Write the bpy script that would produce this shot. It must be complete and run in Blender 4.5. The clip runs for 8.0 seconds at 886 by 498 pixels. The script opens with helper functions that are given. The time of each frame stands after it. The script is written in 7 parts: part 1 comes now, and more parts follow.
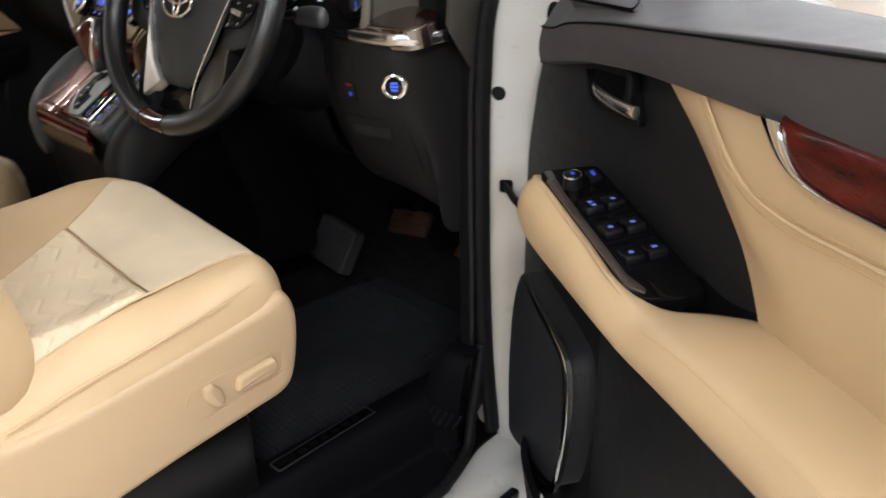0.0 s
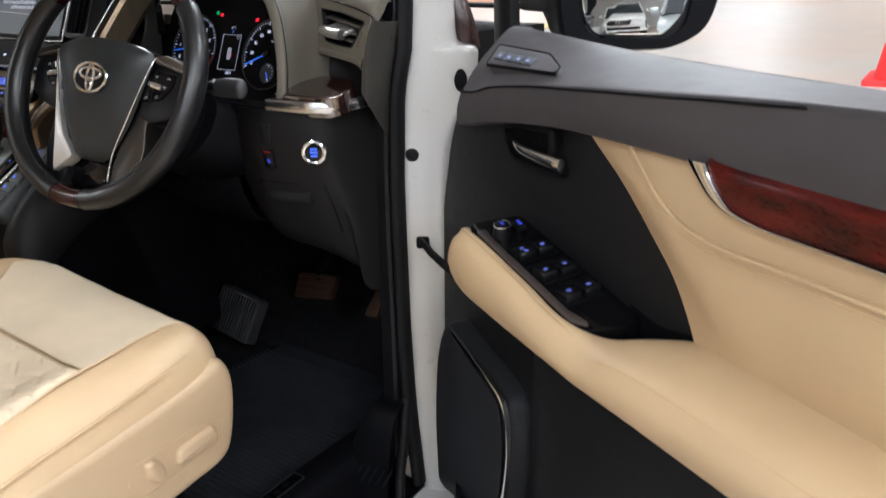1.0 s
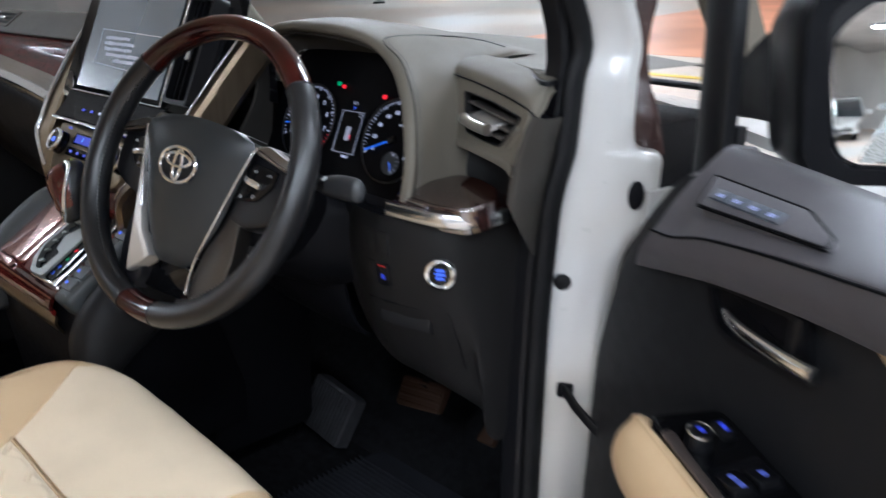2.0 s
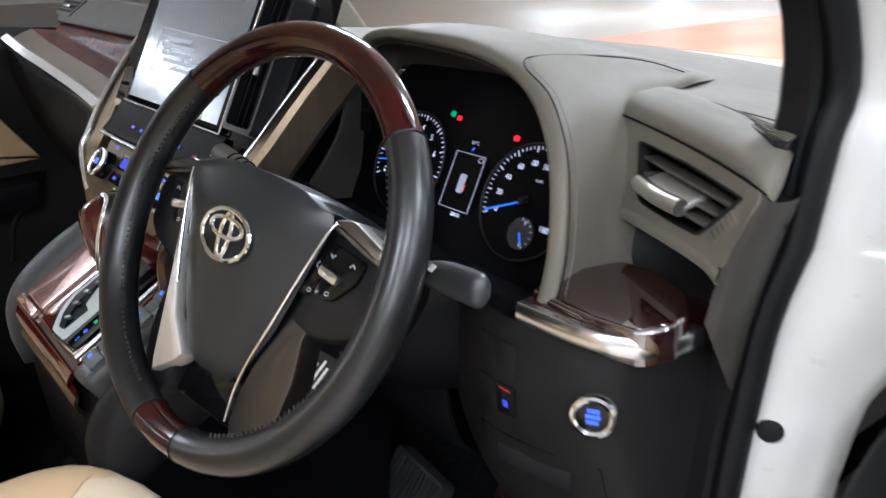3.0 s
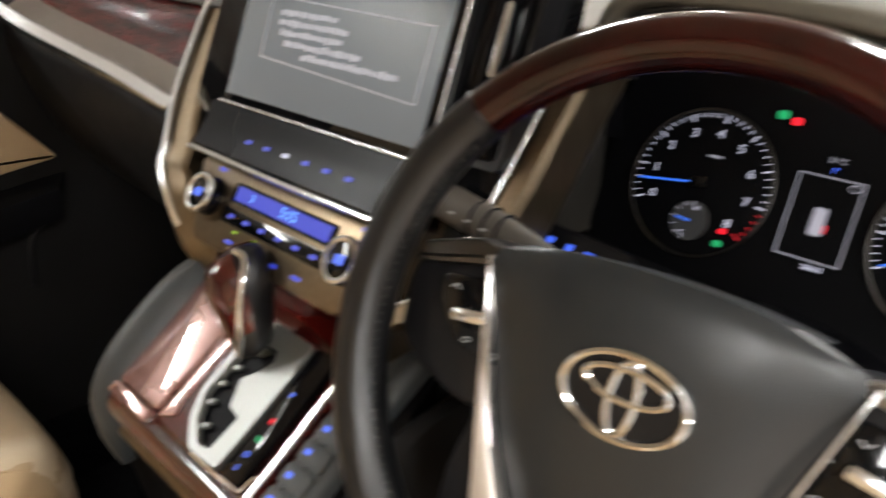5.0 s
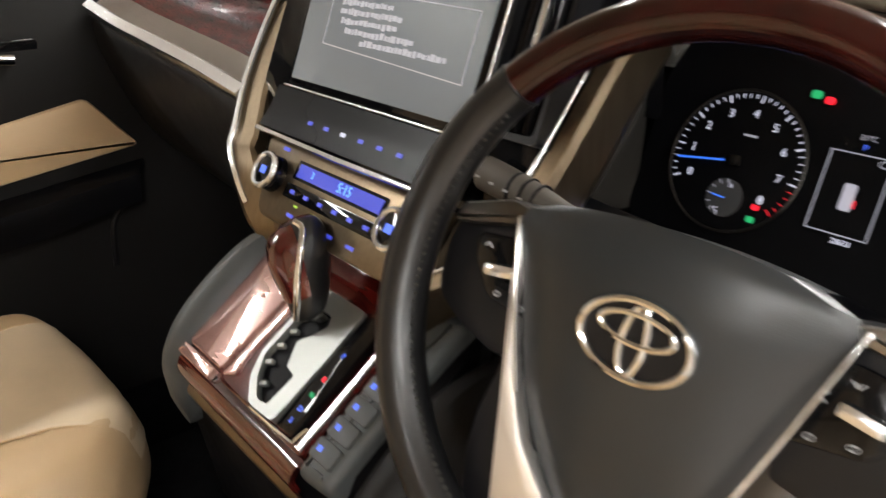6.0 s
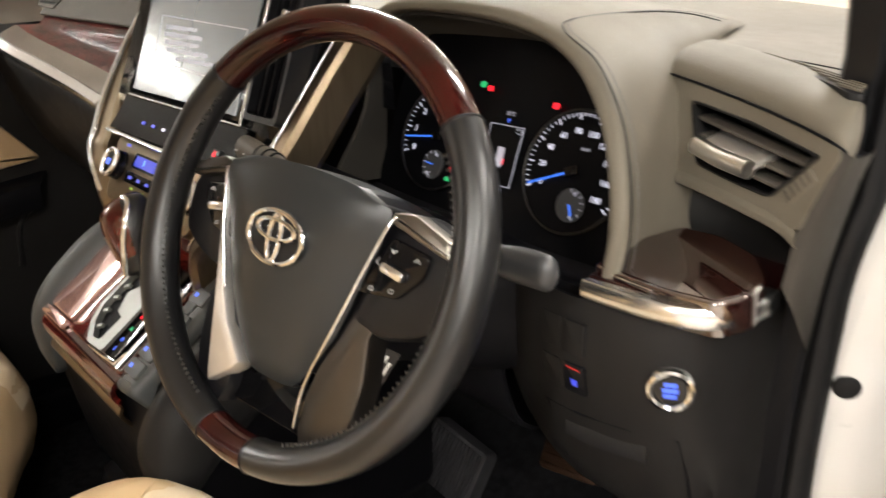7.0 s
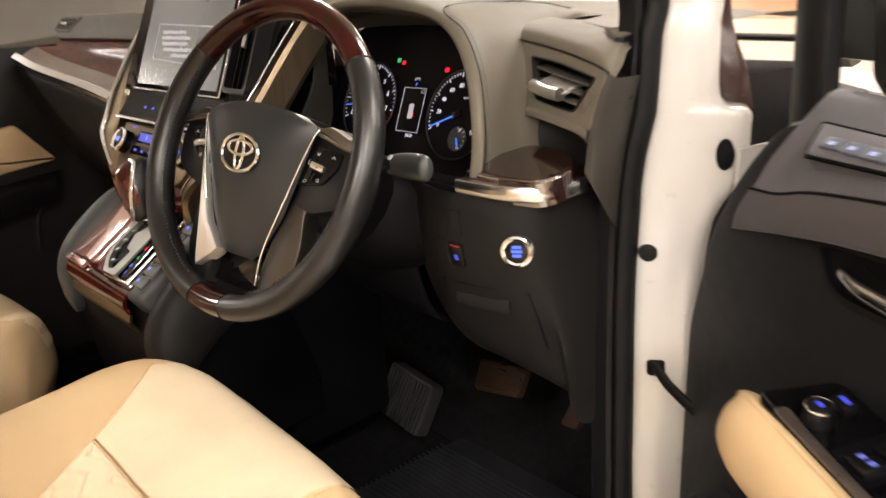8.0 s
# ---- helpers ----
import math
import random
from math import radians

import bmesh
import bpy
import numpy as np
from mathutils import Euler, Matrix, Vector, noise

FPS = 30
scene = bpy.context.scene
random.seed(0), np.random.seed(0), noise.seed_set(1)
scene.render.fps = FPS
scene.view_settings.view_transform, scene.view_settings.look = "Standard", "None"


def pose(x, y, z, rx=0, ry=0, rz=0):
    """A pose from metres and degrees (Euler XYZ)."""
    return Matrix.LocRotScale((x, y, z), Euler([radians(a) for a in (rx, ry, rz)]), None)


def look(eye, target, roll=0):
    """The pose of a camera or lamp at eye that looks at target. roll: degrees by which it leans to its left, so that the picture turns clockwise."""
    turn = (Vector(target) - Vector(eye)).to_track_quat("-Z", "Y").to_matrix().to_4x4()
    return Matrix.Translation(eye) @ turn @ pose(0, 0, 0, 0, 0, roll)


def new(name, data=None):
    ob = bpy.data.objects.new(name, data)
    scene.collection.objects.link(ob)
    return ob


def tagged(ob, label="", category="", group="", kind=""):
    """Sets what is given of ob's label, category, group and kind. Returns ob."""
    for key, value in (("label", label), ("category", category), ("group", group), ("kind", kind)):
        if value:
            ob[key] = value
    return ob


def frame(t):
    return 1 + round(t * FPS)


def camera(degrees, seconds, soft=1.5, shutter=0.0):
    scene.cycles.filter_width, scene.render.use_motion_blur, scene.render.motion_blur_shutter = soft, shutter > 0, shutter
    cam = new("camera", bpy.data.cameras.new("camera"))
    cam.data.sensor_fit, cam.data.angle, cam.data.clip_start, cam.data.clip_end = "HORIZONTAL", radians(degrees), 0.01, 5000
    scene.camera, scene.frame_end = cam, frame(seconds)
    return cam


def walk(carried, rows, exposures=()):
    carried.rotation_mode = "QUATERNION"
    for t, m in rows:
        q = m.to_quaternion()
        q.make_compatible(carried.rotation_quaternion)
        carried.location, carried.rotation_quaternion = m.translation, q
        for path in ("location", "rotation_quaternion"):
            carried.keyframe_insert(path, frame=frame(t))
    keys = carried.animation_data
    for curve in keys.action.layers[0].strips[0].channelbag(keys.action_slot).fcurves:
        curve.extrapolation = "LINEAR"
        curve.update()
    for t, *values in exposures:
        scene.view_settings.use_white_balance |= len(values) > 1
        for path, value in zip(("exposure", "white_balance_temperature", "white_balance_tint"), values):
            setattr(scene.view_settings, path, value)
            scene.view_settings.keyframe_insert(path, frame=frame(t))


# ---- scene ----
cam = camera(58.4, 8.0, shutter=0.5)
PATH = [
    (0, (1.4878, -0.5480, 1.2748), (0.1666, 0.7157, 0.4642), -1.16),
    (0.5, (1.4921, -0.6605, 1.2746), (0.3538, 0.8112, 0.5411), -1.94),
    (1, (1.4547, -0.6422, 1.2797), (0.3519, 0.8889, 0.6167), -1.10),
    (1.5, (1.3797, -0.5311, 1.3153), (0.1593, 0.9337, 0.7110), -0.37),
    (2, (1.2284, -0.4464, 1.3283), (-0.0865, 0.9418, 0.7418), 1.51),
    (2.2, (1.1495, -0.4187, 1.3281), (-0.1833, 0.9587, 0.7568), 2.25),
    (3.3, (0.8995, -0.2453, 1.3412), (-0.5663, 0.9616, 0.7128), 2.95),
    (3.5, (0.8416, -0.2468, 1.3463), (-0.5853, 0.9948, 0.6965), 3.18),
    (4, (0.7119, -0.2359, 1.3489), (-0.6233, 1.0721, 0.6372), 2.34),
    (4.5, (0.6262, -0.2505, 1.3605), (-0.6202, 1.1086, 0.5863), 1.21),
    (5, (0.5558, -0.2860, 1.3592), (-0.7550, 0.9930, 0.5556), 0.10),
    (5.2, (0.5306, -0.3018, 1.3587), (-0.8351, 0.9069, 0.5379), -0.57),
    (6.3, (0.7018, -0.3035, 1.3491), (-0.7475, 0.8280, 0.5621), -0.70),
    (6.5, (0.7894, -0.2792, 1.3613), (-0.6793, 0.8224, 0.5680), -0.81),
    (7, (0.9072, -0.2887, 1.3535), (-0.4961, 0.9416, 0.6344), -1.64),
    (7.5, (1.0083, -0.3599, 1.3393), (-0.3419, 0.9220, 0.6087), -2.73),
    (8, (1.1910, -0.4239, 1.3059), (-0.2315, 0.8384, 0.6871), -3.13),
]
EXPOSURES = [(0, -0.1, 5900, 8), (1, -0.1, 5600, 8), (2.2, 0.05, 5200, 8), (3.3, 0.5, 5500, 8), (4.5, 0.5, 6100, 9), (5.2, 0.4, 6300, 9), (6.5, 0.65, 6350, 9), (7.2, 0.75, 6700, 9), (8, 0.58, 6950, 13)]
# the van stands nose-down by a few degrees; camera and van share this pose
CAR = pose(0.4, 0, 0, -5) @ Matrix.Translation((-0.4, 0, 0))
walk(cam, [(t, CAR @ look(eye, target, roll)) for t, eye, target, roll in PATH], EXPOSURES)

# ---- world and large lights ----
world = bpy.data.worlds.new("world")
scene.world = world
world.use_nodes = True
world.node_tree.nodes["Background"].inputs[0].default_value = (0.9, 0.92, 1.0, 1)
world.node_tree.nodes["Background"].inputs[1].default_value = 0.05
LAMP_W, LAMP_C = 110.0, (1.0, 0.965, 0.91)


# ---- small tools ----
V = Vector
ROOT = {}
STAND = [Matrix()]


def frame_of(origin, x, z):
    """A pose from an origin, a first axis and a normal."""
    z = V(z).normalized()
    x = V(x)
    x = (x - z * x.dot(z)).normalized()
    y = z.cross(x)
    return Matrix(((x.x, y.x, z.x, origin[0]), (x.y, y.y, z.y, origin[1]), (x.z, y.z, z.z, origin[2]), (0, 0, 0, 1)))


def thing(name, at, label, category, group="", kind=""):
    m = at if isinstance(at, Matrix) else Matrix.Translation(at)
    ob = new(name)
    ob.empty_display_size = 0.05
    ob.matrix_world = STAND[0] @ m
    ROOT[ob] = m
    return tagged(ob, label, category, group, kind)


def part(name, bm, material, parent=None, label="", local=False, flat=False, sharp=40, kind=""):
    """One mesh object out of a bmesh, under a thing or a part. Places are world places unless local."""
    root = ROOT[parent] if parent is not None else Matrix()
    if not local:
        bm.transform(root.inverted())
    bmesh.ops.recalc_face_normals(bm, faces=bm.faces)
    me = bpy.data.meshes.new(name)
    for f in bm.faces:
        f.smooth = not flat
    bm.to_mesh(me)
    bm.free()
    me.materials.append(material)
    if not flat and sharp:
        me.set_sharp_from_angle(angle=radians(sharp))
    ob = new(name, me)
    if parent is not None:
        ob.parent = parent
        ROOT[ob] = root
    return tagged(ob, label, kind=kind)


def single(name, bm, material, label, category, kind="", group="", at=(0, 0, 0), flat=False):
    m = Matrix.Translation(at)
    bm.transform(m.inverted())
    ob = part(name, bm, material, flat=flat)
    ob.matrix_world = m
    ROOT[ob] = m
    return tagged(ob, label, category, group, kind)


def crm(pts, n, closed=False):
    """A smooth curve through the points, n steps between each two."""
    pts = [V(p) for p in pts]
    out = []
    m = len(pts)
    for i in range(m if closed else m - 1):
        if closed:
            p0, p1, p2, p3 = pts[i - 1], pts[i], pts[(i + 1) % m], pts[(i + 2) % m]
        else:
            p1, p2 = pts[i], pts[i + 1]
            p0 = pts[i - 1] if i else p1 * 2 - p2
            p3 = pts[i + 2] if i + 2 < m else p2 * 2 - p1
        for k in range(n):
            t = k / n
            out.append(0.5 * (2 * p1 + (p2 - p0) * t + (2 * p0 - 5 * p1 + 4 * p2 - p3) * t * t + (3 * p1 - p0 - 3 * p2 + p3) * t ** 3))
    if not closed:
        out.append(pts[-1].copy())
    return out


def grid(rows, close=False, cap=False):
    """A skin over rows of points; close: each row is a ring; cap: the first and last rings are filled."""
    bm = bmesh.new()
    vs = [[bm.verts.new(p) for p in r] for r in rows]
    n = len(vs[0])
    for a, b in zip(vs, vs[1:]):
        for i in range(n if close else n - 1):
            j = (i + 1) % n
            bm.faces.new((a[i], a[j], b[j], b[i]))
    if cap:
        bm.faces.new(vs[0])
        bm.faces.new(vs[-1])
    return bm


def skin(rows, nu=4, nv=4, thick=0.0, closed=False):
    """A smooth skin through a net of control points, with a thickness."""
    mid = [crm(r, nu, closed) for r in rows]
    cols = [crm([r[i] for r in mid], nv) for i in range(len(mid[0]))]
    net = [[c[k] for c in cols] for k in range(len(cols[0]))]
    bm = grid(net, closed)
    if thick:
        bmesh.ops.recalc_face_normals(bm, faces=bm.faces)
        bmesh.ops.solidify(bm, geom=bm.faces[:], thickness=thick)
    return bm


def loft(rings, n=1, m=1, cap=True):
    """Closed rings joined into a solid; n smooths round the ring and m along it."""
    rs = [crm(r, n, True) if n > 1 else [V(p) for p in r] for r in rings]
    if m > 1:
        cols = [crm([r[i] for r in rs], m) for i in range(len(rs[0]))]
        rs = [[c[k] for c in cols] for k in range(len(cols[0]))]
    return grid(rs, True, cap)


def sweep(path, w, h, up=(0, 0, 1), closed=False, seg=10, box=False, taper=None, cap=True):
    """A bar along a path: w across, h along up; oval, or a rounded box."""
    path = [V(p) for p in path]
    up = V(up)
    if box:
        b = 0.28
        sec = [(-1, -1 + b), (-1 + b, -1), (1 - b, -1), (1, -1 + b), (1, 1 - b), (1 - b, 1), (-1 + b, 1), (-1, 1 - b)]
    else:
        sec = [(math.cos(2 * math.pi * k / seg), math.sin(2 * math.pi * k / seg)) for k in range(seg)]
    rows = []
    n = len(path)
    for i, p in enumerate(path):
        a = path[i - 1] if i or closed else p
        c = path[(i + 1) % n] if i < n - 1 or closed else p
        d = (c - a).normalized()
        s = d.cross(up)
        s = s.normalized() if s.length > 1e-6 else V((1, 0, 0))
        q = s.cross(d).normalized()
        f = taper(i / (n - 1)) if taper else 1.0
        rows.append([p + s * (x * w / 2 * f) + q * (y * h / 2 * f) for x, y in sec])
    if closed:
        rows.append(rows[0])
        bm = grid(rows, True)
        bmesh.ops.remove_doubles(bm, verts=bm.verts, dist=1e-6)
        return bm
    return grid(rows, True, cap)


def rounded(pts, r, seg=4):
    """A polygon with its corners rounded."""
    out = []
    m = len(pts)
    for i in range(m):
        a, p, c = V(pts[i - 1]).to_2d(), V(pts[i]).to_2d(), V(pts[(i + 1) % m]).to_2d()
        rr = min(r, (a - p).length * 0.45, (c - p).length * 0.45)
        p1, p2 = p + (a - p).normalized() * rr, p + (c - p).normalized() * rr
        for k in range(seg + 1):
            t = k / seg
            out.append((1 - t) ** 2 * p1 + 2 * t * (1 - t) * p + t * t * p2)
    return out


def inset(pts, d):
    """An outline moved inwards by d."""
    ps = [V((p[0], p[1])) for p in pts]
    n = len(ps)
    area = sum(ps[i - 1].x * ps[i].y - ps[i].x * ps[i - 1].y for i in range(n))
    s = 1 if area > 0 else -1
    out = []
    for i in range(n):
        e1, e2 = (ps[i] - ps[i - 1]), (ps[(i + 1) % n] - ps[i])
        n1 = V((-e1.y, e1.x)).normalized() if e1.length > 1e-9 else V((0, 0))
        n2 = V((-e2.y, e2.x)).normalized() if e2.length > 1e-9 else V((0, 0))
        q = n1 + n2
        q = q / max(0.5, q.length_squared / 2) if q.length > 1e-6 else n1
        out.append(ps[i] + q * (d * s))
    return out


def plate(pts, z0, z1, bevel=0.0, m=None, seg=2):
    """A flat outline raised from z0 to z1, its upper edge rounded."""
    rows = [[V((p[0], p[1], z0)) for p in pts]]
    if bevel:
        for k in range(seg + 1):
            a = math.pi / 2 * k / seg
            rows.append([V((p[0], p[1], z1 - bevel + bevel * math.sin(a))) for p in inset(pts, bevel * (1 - math.cos(a)))])
    else:
        rows.append([V((p[0], p[1], z1)) for p in pts])
    bm = grid(rows, True, True)
    if m is not None:
        bm.transform(m)
    return bm


def ring(outer, inner, z0, z1, m=None):
    """A flat frame between two outlines with as many points each."""
    rows = [[V((p[0], p[1], z0)) for p in outer], [V((p[0], p[1], z1)) for p in outer],
            [V((p[0], p[1], z1)) for p in inner], [V((p[0], p[1], z0)) for p in inner]]
    rows.append(rows[0])
    bm = grid(rows, True)
    bmesh.ops.remove_doubles(bm, verts=bm.verts, dist=1e-6)
    if m is not None:
        bm.transform(m)
    return bm


def holed(outer, inner, z0, z1, m=None):
    """A flat plate with one opening of another shape."""
    bm = bmesh.new()
    loops = []
    for pts in (outer, inner):
        vs = [bm.verts.new((p[0], p[1], z1)) for p in pts]
        es = [bm.edges.new((vs[i - 1], vs[i])) for i in range(len(vs))]
        loops.append((vs, es))
    bmesh.ops.triangle_fill(bm, edges=loops[0][1] + loops[1][1], use_beauty=True)
    for vs, es in loops:
        lo = [bm.verts.new((v.co.x, v.co.y, z0)) for v in vs]
        for i in range(len(vs)):
            bm.faces.new((vs[i - 1], vs[i], lo[i], lo[i - 1]))
    if m is not None:
        bm.transform(m)
    return bm


def box(size, bevel=0.0, m=None, seg=2):
    bm = bmesh.new()
    bmesh.ops.create_cube(bm, size=1)
    bmesh.ops.scale(bm, vec=size, verts=bm.verts)
    if bevel:
        bmesh.ops.bevel(bm, geom=bm.edges[:], offset=bevel, segments=seg, affect="EDGES", profile=0.5)
    if m is not None:
        bm.transform(m if isinstance(m, Matrix) else Matrix.Translation(m))
    return bm


def disc(r, h, m=None, seg=32, bevel=0.0, r2=None):
    """A round block from 0 to h along z."""
    r2 = r if r2 is None else r2
    prof = [(r, 0), (r2, h)] if not bevel else [(r, 0), (r2, h - bevel), (r2 - bevel * 0.3, h - bevel * 0.3), (r2 - bevel, h)]
    rows = [[V((a * math.cos(2 * math.pi * k / seg), a * math.sin(2 * math.pi * k / seg), z)) for k in range(seg)] for a, z in prof]
    bm = grid(rows, True, True)
    if m is not None:
        bm.transform(m)
    return bm


def hoop(r, w, m=None, seg=40, rx=1.0, ry=1.0, sec=8):
    """A round or oval ring of round section, w thick."""
    path = [V((r * rx * math.cos(2 * math.pi * k / seg), r * ry * math.sin(2 * math.pi * k / seg), 0)) for k in range(seg)]
    bm = sweep(path, w, w, (0, 0, 1), True, sec)
    if m is not None:
        bm.transform(m)
    return bm


def join(*bms):
    out = bmesh.new()
    for b in bms:
        me = bpy.data.meshes.new("tmp")
        b.to_mesh(me)
        b.free()
        out.from_mesh(me)
        bpy.data.meshes.remove(me)
    return out


def letters(body, size, m, depth=0.0003):
    """Writing as a mesh, centred on its place."""
    cu = bpy.data.curves.new("tmp", "FONT")
    cu.body, cu.size, cu.align_x, cu.align_y, cu.extrude, cu.resolution_u = body, size, "CENTER", "CENTER", depth, 2
    ob = bpy.data.objects.new("tmp", cu)
    scene.collection.objects.link(ob)
    me = bpy.data.meshes.new_from_object(ob.evaluated_get(bpy.context.evaluated_depsgraph_get()))
    bm = bmesh.new()
    bm.from_mesh(me)
    bm.transform(m)
    bpy.data.objects.remove(ob)
    bpy.data.curves.remove(cu)
    bpy.data.meshes.remove(me)
    return bm


def stitches(path, up, gap=0.0045, length=0.003, w=0.0009):
    """A row of short threads along a path."""
    path = [V(p) for p in path]
    out = bmesh.new()
    left = 0.0
    up = V(up)
    for a, b in zip(path, path[1:]):
        d = b - a
        L = d.length
        if L < 1e-6:
            continue
        d /= L
        s = left
        while s < L:
            c = a + d * s
            side = d.cross(up).normalized() * w / 2
            q = up.normalized() * w * 0.4
            vs = [out.verts.new(c - d * length / 2 + side), out.verts.new(c - d * length / 2 - side), out.verts.new(c + d * length / 2 - side), out.verts.new(c + d * length / 2 + side)]
            ts = [out.verts.new(v.co + q) for v in vs]
            out.faces.new(ts)
            for i in range(4):
                out.faces.new((vs[i], vs[(i + 1) % 4], ts[(i + 1) % 4], ts[i]))
            s += gap
        left = s - L
    return out


# ---- materials ----
def mat(name, base, rough=0.5, metal=0.0, coat=0.0, mottle=0.12, scale=6.0, grain=0.0, grain_scale=900.0, alt=None, spec=0.5, stretch=None, rough_var=0.08):
    """A surface with slow mottling, fine grain relief and uneven gloss."""
    m = bpy.data.materials.new(name)
    m.use_nodes = True
    nt = m.node_tree
    b = nt.nodes["Principled BSDF"]
    b.inputs["Metallic"].default_value = metal
    b.inputs["Coat Weight"].default_value = coat
    b.inputs["Coat Roughness"].default_value = 0.03
    b.inputs["Specular IOR Level"].default_value = spec
    co = nt.nodes.new("ShaderNodeTexCoord")
    src = co.outputs["Object"]
    if stretch:
        mp = nt.nodes.new("ShaderNodeMapping")
        mp.inputs["Scale"].default_value = stretch
        nt.links.new(src, mp.inputs[0])
        src = mp.outputs[0]
    n1 = nt.nodes.new("ShaderNodeTexNoise")
    n1.inputs["Scale"].default_value = scale
    n1.inputs["Detail"].default_value = 6
    nt.links.new(src, n1.inputs["Vector"])
    ramp = nt.nodes.new("ShaderNodeMix")
    ramp.data_type = "RGBA"
    dark = alt if alt else [c * (1 - mottle) for c in base]
    ramp.inputs[6].default_value = (*dark, 1)
    ramp.inputs[7].default_value = (*[min(1, c * (1 + (0 if alt else mottle))) for c in base], 1)
    st = nt.nodes.new("ShaderNodeMapRange")
    st.inputs[1].default_value, st.inputs[2].default_value = 0.35, 0.65
    nt.links.new(n1.outputs[0], st.inputs[0])
    nt.links.new(st.outputs[0], ramp.inputs[0])
    nt.links.new(ramp.outputs[2], b.inputs["Base Color"])
    n2 = nt.nodes.new("ShaderNodeTexNoise")
    n2.inputs["Scale"].default_value = scale * 9
    n2.inputs["Detail"].default_value = 4
    nt.links.new(src, n2.inputs["Vector"])
    mr = nt.nodes.new("ShaderNodeMapRange")
    mr.inputs[3].default_value, mr.inputs[4].default_value = max(0.0, rough - rough_var), min(1.0, rough + rough_var)
    nt.links.new(n2.outputs[0], mr.inputs[0])
    nt.links.new(mr.outputs[0], b.inputs["Roughness"])
    if grain:
        v = nt.nodes.new("ShaderNodeTexVoronoi")
        v.inputs["Scale"].default_value = grain_scale
        nt.links.new(co.outputs["Object"], v.inputs["Vector"])
        bu = nt.nodes.new("ShaderNodeBump")
        bu.inputs["Strength"].default_value = grain
        bu.inputs["Distance"].default_value = 0.0004
        nt.links.new(v.outputs["Distance"], bu.inputs["Height"])
        nt.links.new(bu.outputs[0], b.inputs["Normal"])
    return m


def glow(name, colour, strength):
    m = bpy.data.materials.new(name)
    m.use_nodes = True
    b = m.node_tree.nodes["Principled BSDF"]
    b.inputs["Base Color"].default_value = (*[c * 0.3 for c in colour], 1)
    b.inputs["Emission Color"].default_value = (*colour, 1)
    b.inputs["Emission Strength"].default_value = strength
    return m


def pane_material(name, tint, gloss=1.0):
    """Thin clear glass: lets light through and mirrors by Fresnel."""
    m = bpy.data.materials.new(name)
    m.use_nodes = True
    nt = m.node_tree
    nt.nodes.remove(nt.nodes["Principled BSDF"])
    out = nt.nodes["Material Output"]
    tr = nt.nodes.new("ShaderNodeBsdfTransparent")
    tr.inputs[0].default_value = (*tint, 1)
    gl = nt.nodes.new("ShaderNodeBsdfGlossy")
    gl.inputs["Roughness"].default_value = 0.02
    lw = nt.nodes.new("ShaderNodeLayerWeight")
    lw.inputs[0].default_value = 0.5
    pw = nt.nodes.new("ShaderNodeMath")
    pw.operation = "POWER"
    pw.inputs[1].default_value = 4.0
    nt.links.new(lw.outputs["Facing"], pw.inputs[0])
    fr = nt.nodes.new("ShaderNodeMapRange")
    fr.inputs[3].default_value, fr.inputs[4].default_value = 0.05, 0.8
    nt.links.new(pw.outputs[0], fr.inputs[0])
    mx = nt.nodes.new("ShaderNodeMixShader")
    nt.links.new(fr.outputs[0], mx.inputs[0])
    nt.links.new(tr.outputs[0], mx.inputs[1])
    nt.links.new(gl.outputs[0], mx.inputs[2])
    nt.links.new(mx.outputs[0], out.inputs[0])
    return m


def wood_material(name, dark, red):
    """Lacquered dark red wood with streaked grain."""
    m = mat(name, red, 0.14, coat=1.0, alt=dark, scale=7.0, stretch=(1, 6, 6), spec=0.3, rough_var=0.02)
    return m


BEIGE = mat("beige_leather", (0.54, 0.39, 0.228), 0.48, mottle=0.05, scale=7, grain=0.35, grain_scale=700)
BEIGE_HARD = mat("beige_plastic", (0.49, 0.355, 0.215), 0.46, mottle=0.03, scale=5, grain=0.2, grain_scale=1100)
CREAM = mat("cream_suede", (0.66, 0.545, 0.39), 0.75, mottle=0.06, scale=10, grain=0.25, grain_scale=1500)
THREAD = mat("tan_thread", (0.47, 0.32, 0.17), 0.7)
THREAD_D = mat("grey_thread", (0.06, 0.06, 0.06), 0.7)
# Two tones of one dash: low parts shaded, top lit by colour.
DASH = mat("dash_grey_shaded", (0.0095, 0.009, 0.009), 0.5, mottle=0.1, scale=5, grain=0.3, grain_scale=800, spec=0.14)
DASH_TOP = mat("dash_grey_lit", (0.104, 0.092, 0.072), 0.60, mottle=0.08, scale=5, grain=0.4, grain_scale=800, spec=0.28)
DOORPAD = mat("door_pad_grey", (0.064, 0.060, 0.066), 0.5, mottle=0.08, scale=5, grain=0.3, grain_scale=800, spec=0.4)
BLACK = mat("black_plastic", (0.004, 0.004, 0.005), 0.5, mottle=0.15, scale=6, grain=0.2, grain_scale=1000, spec=0.07)
DOORBLACK = mat("black_door_lining", (0.0075, 0.0077, 0.009), 0.5, mottle=0.12, scale=6, grain=0.25, grain_scale=900, spec=0.25)
SATIN = mat("satin_black", (0.005, 0.005, 0.006), 0.34, mottle=0.1, grain=0.1, grain_scale=1200, spec=0.25)
PIANO = mat("gloss_black", (0.003, 0.003, 0.0035), 0.06, coat=0.15, spec=0.22, rough_var=0.03)
TOUCH = mat("touch_panel_black", (0.006, 0.006, 0.007), 0.26, spec=0.06, rough_var=0.03)
